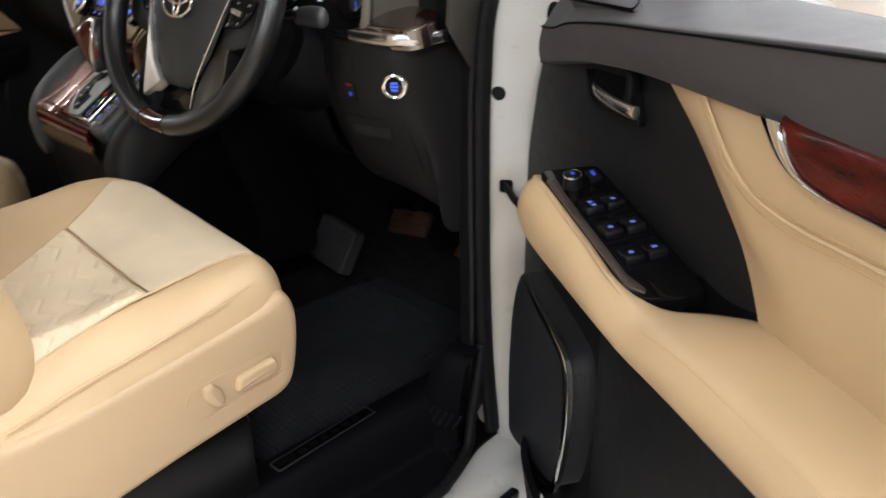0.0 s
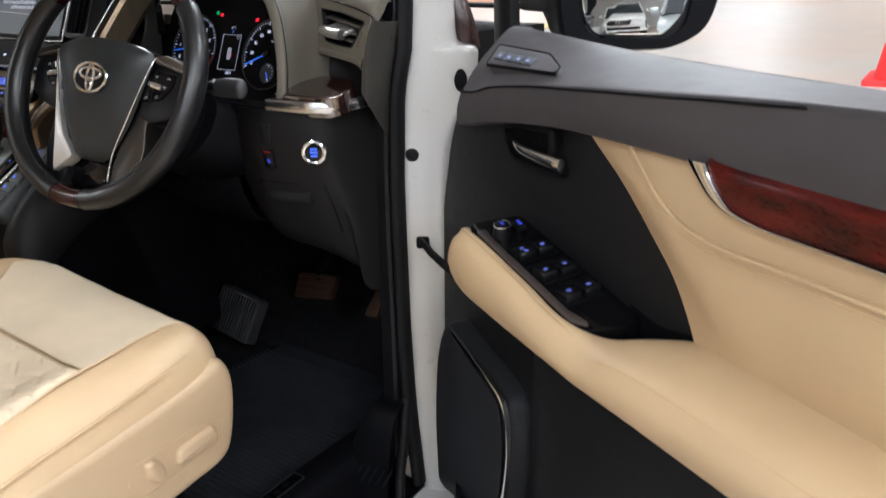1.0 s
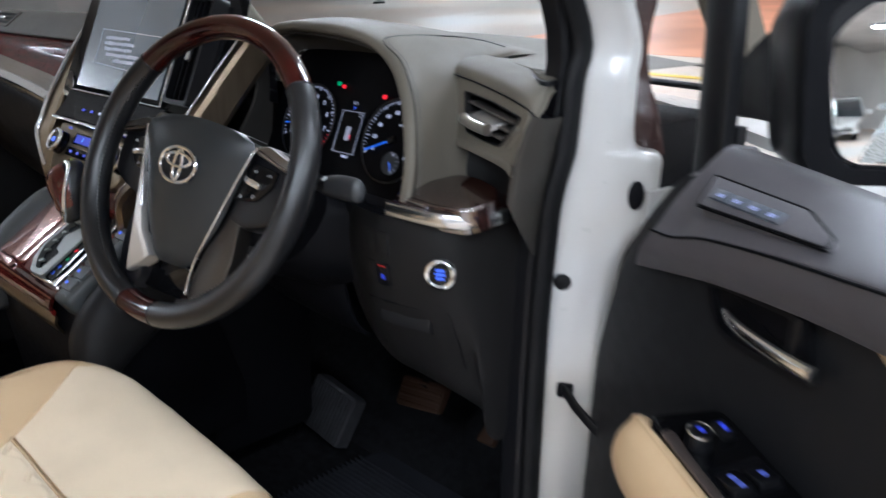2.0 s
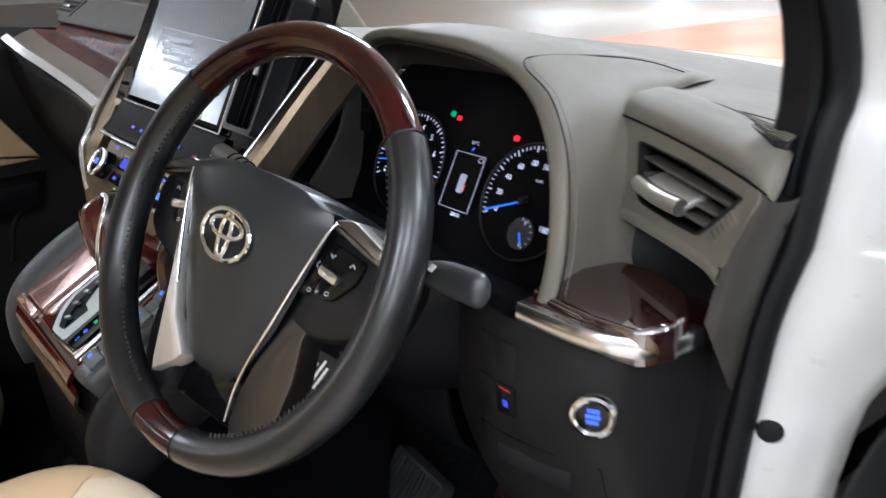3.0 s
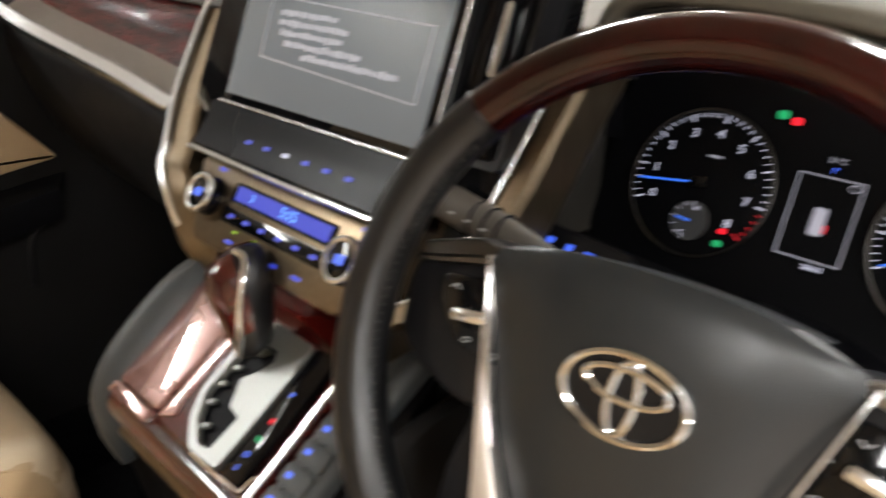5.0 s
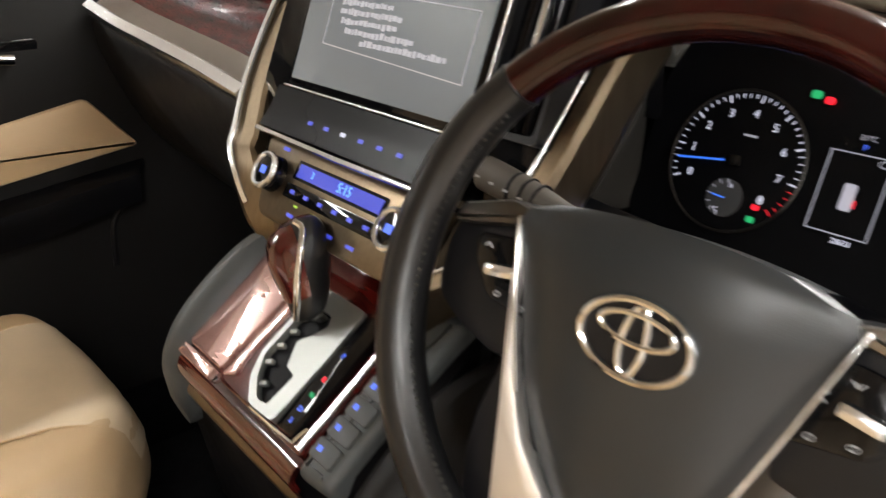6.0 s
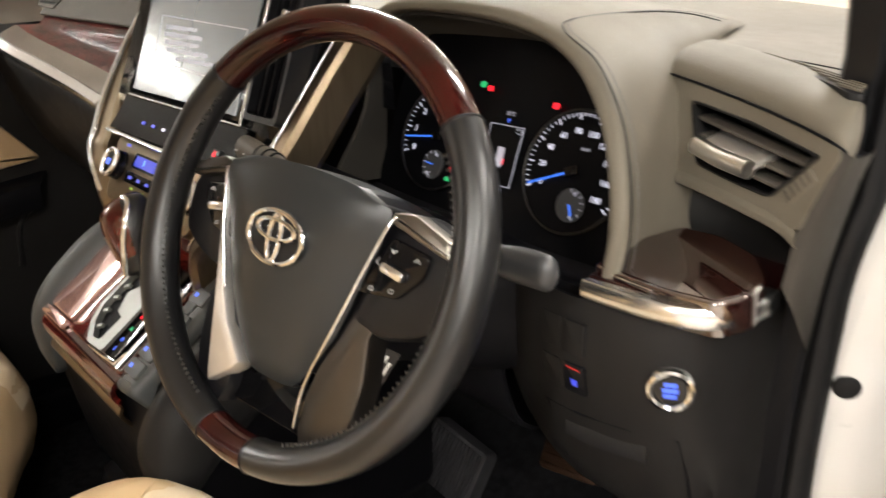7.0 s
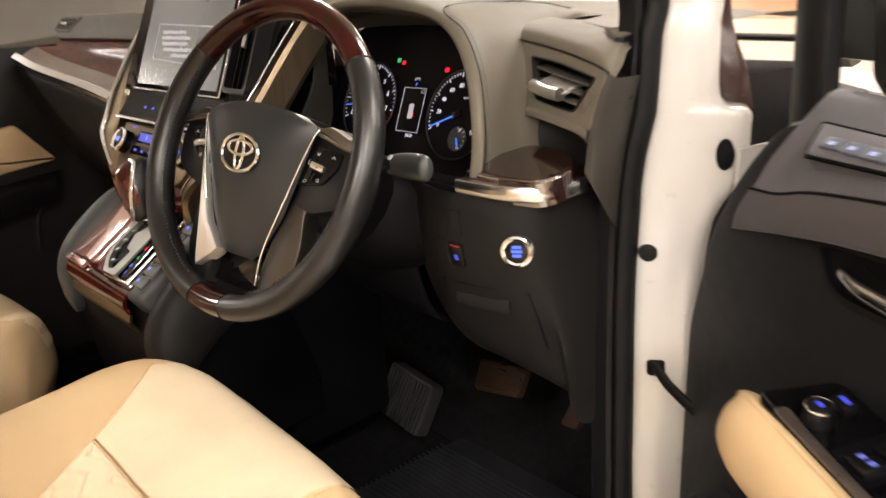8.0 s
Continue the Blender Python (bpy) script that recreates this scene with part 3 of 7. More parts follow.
ws = skin([[(x, 0.93 - 0.10 * (x / 0.7) ** 2, 1.20) for x in (-0.72, -0.4, 0, 0.4, 0.70)], [(x, 0.62 - 0.08 * (x / 0.7) ** 2, 1.50) for x in (-0.69, -0.38, 0, 0.38, 0.67)], [(x, 0.25 - 0.05 * (x / 0.7) ** 2, 1.83) for x in (-0.62, -0.35, 0, 0.35, 0.60)]], 4, 6)
wsg = part("windscreen", ws, GLASS, van, "clear windscreen glass")
wsg.visible_shadow = False
part("windscreen_seal", sweep(crm([(x, 0.925 - 0.10 * (x / 0.7) ** 2, 1.207) for x in (-0.72, -0.4, 0, 0.4, 0.70)], 6), 0.02, 0.012), RUBBER, van, "black windscreen edge")
# bonnet and wings seen through the glass and past the hinge pillar
part("bonnet", skin([[(-0.78, 0.95, 1.10), (-0.4, 1.0, 1.165), (0, 1.02, 1.18), (0.4, 1.0, 1.165), (0.78, 0.95, 1.10)], [(-0.78, 1.3, 1.06), (-0.4, 1.35, 1.12), (0, 1.38, 1.13), (0.4, 1.35, 1.12), (0.78, 1.3, 1.06)], [(-0.74, 1.6, 0.92), (-0.4, 1.7, 0.98), (0, 1.75, 1.0), (0.4, 1.7, 0.98), (0.74, 1.6, 0.92)]], 4, 4, 0.02), WHITE, van, "white bonnet")
for s in (-1, 1):
    part("wing", skin([[(s * 0.78, 0.50, z1), (s * 0.86, 0.50, z1 - 0.06), (s * 0.90, 0.50, 0.75), (s * 0.90, 0.50, 0.35)] if y == 0.5 else [(s * (0.78 - dx), y, z1), (s * (0.87 - dx), y, z1 - 0.06), (s * (0.91 - dx), y, 0.72), (s * (0.90 - dx), y, 0.35)] for y, z1, dx in ((0.5, 1.12, 0), (0.9, 1.10, 0), (1.3, 1.05, 0.01), (1.6, 0.92, 0.06))], 4, 4, 0.01), WHITE, van, "white front wing")
    part("headlight", loft([[(s * 0.62, 1.70, 0.78), (s * 0.86, 1.50, 0.80), (s * 0.90, 1.25, 0.92), (s * 0.70, 1.60, 0.93)], [(s * 0.60, 1.6, 0.78), (s * 0.82, 1.42, 0.80), (s * 0.85, 1.2, 0.92), (s * 0.66, 1.5, 0.93)]]), LAMPGLASS, van)
# sill with step
def sill_edge(y):
    return float(np.interp(y, [-1.0, 0.12, 0.18, 0.24, 0.27, 0.40], [0.752, 0.750, 0.737, 0.714, 0.702, 0.690]))


SILL_Y = (-1.0, -0.5, 0.0, 0.10, 0.16, 0.20, 0.24, 0.28, 0.33)
part("sill", skin([[(0.55, y, 0.44), (0.565, y, 0.475), (0.61, y, 0.483), (0.635, y, 0.475), (0.648, y, 0.435), (0.656, y, 0.400), (0.675, y, 0.394), (sill_edge(y) + 0.006, y, 0.393)] for y in SILL_Y], 4, 3, 0.006), BLACK, van, "black plastic sill trim")
for i in range(5):
    part("step_rib", sweep([(0.648 + i * 0.0135, 0.262 - i * 0.005, 0.4065 - i * 0.0008), (0.656 + i * 0.0135, 0.226 - i * 0.005, 0.4065 - i * 0.0008)], 0.005, 0.006), SATIN, van)
kp = []
for z, y, x0, x1 in ((0.392, 0.214, 0.612, 0.702), (0.43, 0.222, 0.612, 0.702), (0.48, 0.226, 0.618, 0.704), (0.52, 0.233, 0.628, 0.704), (0.555, 0.245, 0.638, 0.702), (0.572, 0.262, 0.644, 0.698), (0.574, 0.300, 0.646, 0.694)):
    kp.append([(x0 - 0.012, y + 0.060, z), (x0 - 0.006, y + 0.015, z), (x0 + 0.004, y + 0.003, z), ((x0 + x1) / 2, y, z), (x1, y + 0.004, z)])
kick = part("kick_panel", skin(kp, 4, 4), BLACK, van, "black moulded kick panel with raised ribs")
# Ribs in a lighter black, for the highlight along each.
for k in range(5):
    x, z = 0.629 + 0.0165 * k, 0.437 + 0.0028 * k
    part("kick_rib", sweep(crm([(x, 0.2230, z), (x + 0.012, 0.2225, z + 0.020), (x + 0.021, 0.2245, z + 0.038)], 3), 0.0034, 0.0034, (0, -1, 0)), DOORBLACK, kick)
part("sill_flange", skin([[(sill_edge(y), y, 0.385), (0.772, y, 0.380), (0.790, y, 0.35), (0.794, y, 0.28), (0.75, y, 0.18)] for y in SILL_Y + (0.38,)], 4, 3, 0.006), WHITE, van, "white painted sill")
part("sill_seal", sweep(crm([(0.757, -1.0, 0.400), (0.756, -0.3, 0.400), (0.752, 0.10, 0.400), (0.740, 0.172, 0.401), (0.716, 0.238, 0.410), (0.702, 0.262, 0.450), (0.697, 0.282, 0.511), (0.688, 0.305, 0.58)], 5), 0.018, 0.020), RUBBER, van)
part("step_bumper", box((0.018, 0.085, 0.022), 0.006, pose(0.800, 0.232, 0.345, 0, 0, 4)), RUBBER, van, "small black rubber bumper")
part("floor_pan", box((1.3, 2.6, 0.04), m=(-0.08, -0.3, 0.425)), CARPET, van, "black carpeted floor")
part("toe_board", skin([[(x, 0.50, 0.44), (x, 0.62, 0.50), (x, 0.70, 0.62), (x, 0.72, 0.85), (x, 0.70, 1.15)] for x in (-0.70, 0, 0.66)], 2, 4, 0.01), CARPET, van, "black carpeted toe board")
part("kick_panel", skin([[(0.655, 0.70, z), (0.66, 0.50, z), (0.655, 0.36, z), (0.672, 0.312, z)] for z in (0.43, 0.6, 0.81)], 4, 2, 0.008), BLACK, van, "black kick panel")
part("bulkhead", box((1.4, 0.03, 0.75), m=(0, 0.80, 0.78)), BLACK, van)
part("rear_wall", box((1.4, 0.05, 1.45), m=(0, -2.62, 1.12)), HEAD, van)
part("side_panel", box((0.08, 2.9, 0.75), 0.02, (-0.82, -1.2, 0.78)), WHITE, van, "white body side")
part("side_panel", box((0.08, 1.6, 0.75), 0.02, (0.82, -1.9, 0.78)), WHITE, van, "white body side")
part("centre_pillar", sweep([(0.77, -1.05, 0.45), (0.77, -1.05, 1.1), (0.68, -1.05, 1.82)], 0.06, 0.14, (0, 1, 0), box=True), WHITE, van)
part("centre_pillar", sweep([(-0.77, -1.05, 0.45), (-0.77, -1.05, 1.1), (-0.68, -1.05, 1.82)], 0.06, 0.14, (0, 1, 0), box=True), WHITE, van)
for x0, x1, y0, y1 in ((-0.80, -0.68, -1.0, 0.40), (-0.80, -0.68, -2.5, -1.1), (0.80, 0.68, -2.5, -1.1)):
    pane = GLASS if y1 > 0 else TINT
    g = part("side_window", skin([[(x0, y0, 1.15), (x0, y1, 1.15)], [(x1, y0, 1.80), (x1, min(y1, 0.1), 1.80)]], 2, 2), pane, van, "side window glass")
    g.visible_shadow = False
# crumpled protective film by the quarter window
fr = []
random.seed(4)
for k in range(9):
    z = 1.165 + k * 0.045
    j = [random.uniform(-0.004, 0.004) for _ in range(5)]
    fr.append([jamb(0.746 + (0.0115 if k == 0 else 0.009 if k == 1 else 0.0055 if k == 2 else 0.0045) * c + j[c], z, -0.03 + 1.6 * j[c]) for c in range(5)])
part("protective_film", skin(fr, 3, 3, 0.001), FILM, van, "crumpled brown protective plastic film")

# ---- scuff plate on the sill ----
scuff = thing("scuff_plate", (0.60, 0.03, 0.484), "black scuff plate with a framed worn emblem field", "scuff plate")
sm = frame_of((0.600, 0.03, 0.4845), (-0.06, 1, 0.05), (0.03, 0, 1))
part("plate", plate(rounded([(-0.10, -0.013), (0.10, -0.013), (0.10, 0.013), (-0.10, 0.013)], 0.004), 0, 0.003, 0.001, m=sm), PIANO, scuff)
part("frame", ring(rounded([(-0.10, -0.013), (0.10, -0.013), (0.10, 0.013), (-0.10, 0.013)], 0.004), rounded([(-0.0975, -0.0108), (0.0975, -0.0108), (0.0975, 0.0108), (-0.0975, 0.0108)], 0.003), 0.002, 0.004, m=sm), STALK, scuff, "thin grey frame line")
for k in range(7):
    part("emblem_bar", box((0.013, 0.009, 0.001), m=sm @ Matrix.Translation((-0.066 + k * 0.022, 0, 0.0034))), BLACK, scuff, flat=True)

# ---- driver door, open about sixty degrees; local x along the door, y away from the cabin ----
DM = pose(0.78, 0.40, 0, 0, 0, -30)
door = thing("driver_door", DM, "open front door with beige leather, dark grey pad and red wood trim", "car door")


def D(u, n, z):
    return V((u, -n, z))


def dpart(name, bm, material, parent=None, label="", **k):
    return part(name, bm, material, parent or door, label, local=True, **k)


# painted shell
dpart("door_shell", skin([[D(u, n, z) for u, n in ((0.02, 0.03), (0.0, -0.03), (0.03, -0.075), (0.5, -0.09), (1.05, -0.075), (1.08, 0.0), (1.06, 0.04))] for z in (0.33, 0.45, 0.75, 1.0, 1.13)], 4, 4, 0.004), WHITE, label="white painted door shell")
dpart("door_bottom", box((1.04, 0.10, 0.03), 0.01, D(0.54, -0.02, 0.335)), WHITE)
# backing panel, front edge follows the pillar side
back = rounded([(0.035, 0.36), (0.0, 0.50), (-0.0, 0.72), (0.005, 0.93), (0.04, 1.05), (0.085, 1.12), (0.15, 1.185), (1.04, 1.18), (1.05, 0.5), (0.95, 0.36)], 0.03)
dpart("backing_panel", plate(back, 0.02, 0.072, 0.012, m=Matrix(((1, 0, 0, 0), (0, 0, -1, 0), (0, 1, 0, 0), (0, 0, 0, 1)))), DOORBLACK, label="black plastic door lining")
FACE = Matrix(((1, 0, 0, 0), (0, 0, -1, 0), (0, 1, 0, 0), (0, 0, 0, 1)))   # (u, z, n) -> door

# upper pad: a soft roll with a sewn crease
rows = []
for u, lo in ((0.116, 1.080), (0.119, 1.080), (0.13, 1.082), (0.18, 1.092), (0.26, 1.104), (0.36, 1.114), (0.44, 1.118), (0.57, 1.120), (0.72, 1.121), (0.88, 1.122), (1.03, 1.122)):
    e = 0.94 if u < 0.118 else 1.0
    top = float(np.interp(u, [0.116, 0.25, 0.40, 0.55, 0.80, 1.03], [1.2075, 1.204, 1.196, 1.192, 1.189, 1.186]))
    cz = float(np.interp(u, [0.116, 0.19, 0.30, 0.41, 0.59, 0.71, 0.79, 1.03], [1.134, 1.138, 1.155, 1.164, 1.178, 1.187, 1.192, 1.196]))
    prof = [(0.0, top - 0.03), (0.016, top - 0.004), (0.03, top), (0.055, top - 0.002), (0.100, cz + (top - cz) * 0.42), (0.1185, cz + 0.004), (0.1205, cz), (0.1195, cz - 0.004), (0.114, (cz + lo) / 2), (0.103, lo + 0.006), (0.096, lo), (0.06, lo - 0.006)]
    lean = max(0.0, 1 - (u - 0.116) / 0.16)
    rows.append([D(u + lean * float(np.interp(z, [1.08, 1.14, 1.21], [0.010, 0.072, 0.066])), n * e, z) for n, z in prof])
first = [p * 1.0 for p in rows[0]]
mid_ = sum(first, V()) / len(first)
rows.insert(0, [p + (mid_ - p) * 0.5 + V((0.004, 0, 0)) for p in first])
pad = dpart("upper_pad", skin(rows, 4, 4), DOORPAD, label="dark grey soft upper door pad", sharp=50)
cr = [r[6] for r in rows][2:10]
dpart("crease_line", sweep(crm([p + V((0, -0.0008, 0.0)) for p in cr], 4), 0.0026, 0.0026), BLACK, pad)
# memory switch on the pad
mm = frame_of(D(0.310, 0.0975, 1.1805), V((0.15, -0.002, 0.006)), V((0.0, -0.55, 0.83)))
mem = dpart("memory_switch", plate(rounded([(-0.086, 0.017), (0.034, 0.013), (0.076, -0.004), (0.080, -0.014), (-0.066, -0.019)], 0.005), -0.012, 0.0045, 0.0015, m=mm), DOORPAD, pad, "grey seat memory switch bezel")
MB = rounded([(-0.086, 0.017), (0.034, 0.013), (0.076, -0.004), (0.080, -0.014), (-0.066, -0.019)], 0.005)
dpart("bezel_gap", sweep([mm @ V((p.x, p.y, 0.0040)) for p in MB], 0.0022, 0.0022, (0, -0.5, 0.8), closed=True, seg=6, cap=False), BLACK, mem)
for k in range(4):
    bmt = mm @ Matrix.Translation((-0.050 + k * 0.0215, -0.0035 - 0.0004 * k, 0.0040))
    b = dpart("memory_button", box((0.0195, 0.012, 0.006), 0.0012, bmt), GREYBTN, mem, "grey backlit memory button")
    dpart("button_light", box((0.006, 0.0035, 0.0006), m=bmt @ Matrix.Translation((0, -0.001, 0.0031))), MEMLIGHT, mem, "faint blue-white button light", flat=True)
# Black line drawn for the shadow along the bezel's lower edge.
dpart("memory_edge_shade", sweep([mm @ V((-0.066, -0.0195, 0.002)), mm @ V((0.08, -0.0148, 0.002))], 0.0018, 0.0018), BLACK, mem)

# handle recess with chrome pull
hm = frame_of(D(0.300, 0.074, 1.077), V((1, 0, 0.0)), V((0, -1, 0)))
hl = rounded([(-0.082, 0.016), (-0.058, 0.023), (0.030, 0.029), (0.046, 0.025), (0.064, -0.020), (0.054, -0.025), (-0.040, -0.027), (-0.062, -0.020)], 0.010)
hi = inset(hl, 0.006)
hnd = dpart("handle_bowl", ring(hl, hi, -0.004, 0.007, m=hm), SATIN, label="black inner handle bowl")
dpart("bowl_back", plate(hi, -0.03, -0.001, m=hm), BLACK, hnd)
pull = [[hm @ V((x, y + h * math.cos(a), z + w * math.sin(a))) for a in [2 * math.pi * k / 16 for k in range(16)]] for x, y, z, h, w in ((-0.048, 0.000, 0.004, 0.003, 0.002), (-0.042, 0.000, 0.009, 0.005, 0.0035), (-0.015, -0.002, 0.016, 0.006, 0.005), (0.020, -0.003, 0.019, 0.0068, 0.0052), (0.050, -0.003, 0.020, 0.0072, 0.0056), (0.074, -0.003, 0.019, 0.0074, 0.0056), (0.077, -0.003, 0.018, 0.0055, 0.004))]
dpart("door_pull", loft(pull, 1, 3), PULL, hnd, "polished chrome door pull")
dpart("lock_tab", box((0.012, 0.034, 0.012), 0.003, hm @ Matrix.Translation((0.046, 0.014, 0.008))), SATIN, hnd, "black lock tab")

# leather panel with its curved front edge
bd = [(0.400, 1.120), (0.425, 1.103), (0.468, 1.075), (0.517, 1.035), (0.565, 0.990), (0.600, 0.93)]
rows = []
for k in range(9):
    t = k / 8
    row = []
    p = crm([(u, 0, z) for u, z in bd], 8)[int(t * 40)]
    for j in range(8):
        s = j / 7
        u = p.x + (1.03 - p.x) * s
        zt = 1.118 + 0.012 * s
        z = zt + (0.93 - zt) * t
        zz = z * s + p.z * (1 - s) if s < 0.35 else z
        zz = p.z + (z - p.z) * min(1, s / 0.35)
        n = 0.078 + 0.020 * min(1, s / 0.12) * math.sin(math.pi * min(1, 0.2 + 0.75 * t))
        row.append(D(u, n, zz))
    rows.append(row)
lp = dpart("leather_panel", skin(rows, 4, 3, 0.006), BEIGE, label="beige leather door panel with double stitching")
st = crm([(0.500, 0.098, 1.122), (0.528, 0.1015, 1.101), (0.556, 0.1035, 1.080), (0.593, 0.1045, 1.0635), (0.642, 0.1045, 1.0575), (0.688, 0.1045, 1.0585), (0.74, 0.1045, 1.060), (1.0, 0.1045, 1.062)], 8)
seam = [D(p.x, p.y - 0.001, p.z) for p in st]
dpart("seam", sweep(seam, 0.0035, 0.0035), BEIGE, lp)
for off in (-0.006, 0.006):
    dpart("stitching", stitches([p + V((0, -0.0016, off)) for p in seam], (0, -1, 0), 0.0045, 0.0038, 0.0009), THREAD, lp, "tan stitching")
# wood insert with a chrome end
wo = [(0.592, 0.105, 1.1261), (0.605, 0.105, 1.1135), (0.618, 0.105, 1.1026), (0.634, 0.105, 1.0942), (0.653, 0.105, 1.0898), (0.682, 0.105, 1.0875), (0.7255, 0.105, 1.0874), (0.85, 0.105, 1.0874), (1.02, 0.105, 1.0874)]
wi = [(0.6165, 0.106, 1.1269), (0.6223, 0.106, 1.1162), (0.635, 0.106, 1.1034), (0.649, 0.106, 1.0956), (0.6625, 0.106, 1.0925), (0.686, 0.106, 1.0902), (0.7265, 0.106, 1.0900), (0.85, 0.106, 1.0898), (1.02, 0.106, 1.0898)]
rows = [[D(u, n, z) for u, n, z in wi]]
for k in (0.15, 0.4, 0.7, 1.0):
    rows.append([D(u + 0.006 * k * (1 - i / 8), n - 0.006 * k + 0.004 * math.sin(math.pi * k), z + (1.136 - z) * k) for i, (u, n, z) in enumerate(wi)])
wood = dpart("wood_insert", skin(rows, 6, 4, 0.003), WOOD_DOOR, label="deep red lacquered wood insert", sharp=0)
rows = []
for (u0, n0, z0), (u1, n1, z1) in zip(wo, wi):
    a, b = D(u0, n0 + 0.002, z0), D(u1, n1 + 0.002, z1)
    rows.append([a + V((0, 0.010, 0)), a, a * 0.7 + b * 0.3 + V((0, -0.0022, 0)), a * 0.35 + b * 0.65 + V((0, -0.0022, 0)), b, b + V((0, 0.010, 0))])
cols = [[r[k] for r in rows] for k in range(6)]
dpart("chrome_end", skin(cols, 6, 3), CHROME, wood, "polished silver end trim")

# armrest: front rail and padded rest in one sweep of sections
secs = []
for u, n0, n1, zb, zt in ((0.205, 0.125, 0.145, 0.897, 0.945), (0.214, 0.120, 0.155, 0.888, 0.958), (0.245, 0.126, 0.163, 0.884, 0.966), (0.32, 0.134, 0.167, 0.884, 0.960), (0.40, 0.138, 0.169, 0.884, 0.950), (0.47, 0.138, 0.170, 0.884, 0.938), (0.52, 0.118, 0.170, 0.884, 0.931), (0.555, 0.085, 0.170, 0.885, 0.938), (0.60, 0.055, 0.170, 0.887, 0.946), (0.66, 0.05, 0.170, 0.889, 0.950), (0.80, 0.05, 0.170, 0.893, 0.952), (1.0, 0.05, 0.170, 0.895, 0.952)):
    zb -= 0.011
    m = (n0 + n1) / 2
    h = zt - zb
    secs.append([D(u, n0, zb + 0.35 * h), D(u, n0, zt - 0.012), D(u, n0 + 0.008, zt), D(u, m, zt + 0.002), D(u, n1 - 0.016, zt - 0.002), D(u, n1 - 0.003, zt - 0.014), D(u, n1 + 0.002, zt - 0.5 * h), D(u, n1 - 0.012, zb + 0.012), D(u, n1 - 0.04, zb), D(u, n0, zb + 0.01)])
arm = dpart("armrest", loft(secs, 3, 4), BEIGE, label="padded beige leather armrest and pull rail", sharp=60)
sp = crm([(s[5] * 0.55 + s[4] * 0.45) for s in secs[7:]], 6)
for off in (0.0, -0.0075):
    dpart("stitching", stitches([p + V((0, -0.0022, 0.0012 + off)) for p in sp], (0, -0.7, 0.7), 0.0045, 0.0038, 0.0009), THREAD, arm, "tan stitching")

# switch deck between rail and lining, sloping down rearwards
sm = frame_of(D(0.350, 0.108, 0.9640), V((1.0, 0, -0.16)), V((0.17, -0.14, 0.98)))
deck = dpart("switch_deck", plate(rounded([(-0.105, -0.036), (0.150, -0.036), (0.168, 0.0), (0.168, 0.032), (-0.090, 0.032)], 0.012), -0.02, 0.0, 0.002, m=sm), PIANO, label="gloss black window switch deck")
GRAPH = mat("graphite_plate", (0.105, 0.085, 0.078), 0.3, metal=0.6, mottle=0.12, scale=30)
dpart("deck_plate", plate(rounded([(-0.080, -0.036), (0.135, -0.036), (0.150, -0.024), (0.145, -0.020), (0.118, -0.0265), (-0.04, -0.0265), (-0.078, -0.024)], 0.005), 0.0, 0.0022, 0.001, m=sm), GRAPH, deck, "graphite coloured deck plate")
kn = dpart("mirror_knob", disc(0.0115, 0.017, sm @ Matrix.Translation((-0.056, -0.012, 0)), 24, 0.003, 0.0100), SATIN, deck, "round mirror adjuster knob")
dpart("knob_ring", hoop(0.0100, 0.0024, sm @ Matrix.Translation((-0.056, -0.012, 0.0150))), CHROME, kn)
dpart("knob_light", box((0.006, 0.004, 0.0008), m=sm @ Matrix.Translation((-0.056, -0.012, 0.0172))), LED_BD, kn)
fb = dpart("mirror_fold_button", box((0.020, 0.014, 0.008), 0.002, sm @ Matrix.Translation((-0.062, 0.015, 0.003))), SATIN, deck)
dpart("button_light", box((0.010, 0.004, 0.0008), m=sm @ Matrix.Translation((-0.062, 0.015, 0.0073))), LED_BD, fb)
for k, dx in enumerate((-0.006, 0.043, 0.091)):
    blk = dpart("switch_well", plate(rounded([(dx - 0.020, -0.0245), (dx + 0.020, -0.0245), (dx + 0.020, 0.026), (dx - 0.020, 0.026)], 0.003), -0.004, 0.001, 0.0, m=sm), BLACK, deck)
    for j, dy in enumerate((-0.012, 0.0125)):
        f = sm @ Matrix.Translation((dx + 0.003, dy, 0.003)) @ pose(0, 0, 0, 0, -14, 0)
        b = dpart("window_switch", box((0.026, 0.0205, 0.010), 0.0025, f), SATIN, deck, "black window switch with blue light")
        marks = [(0.0, 0.0)] if k else ([(-0.005, 0.0), (0.006, 0.0)] if j == 0 else [(0.0, 0.0)])
        for mx, my in marks:
            dpart("switch_light", box((0.0046, 0.0048, 0.0008), m=f @ Matrix.Translation((mx + 0.002, my, 0.0052))), LED_S, b)
# pull cavity behind the switches
dpart("pull_cavity", skin([[D(u, 0.074, z) for u, z in ((0.49, 0.945), (0.535, 0.94), (0.585, 0.95))], [D(u, 0.076, z) for u, z in ((0.49, 0.90), (0.535, 0.89), (0.585, 0.90))], [D(u, 0.11, z) for u, z in ((0.49, 0.885), (0.535, 0.875), (0.585, 0.885))]], 3, 3, 0.003), BLACK)

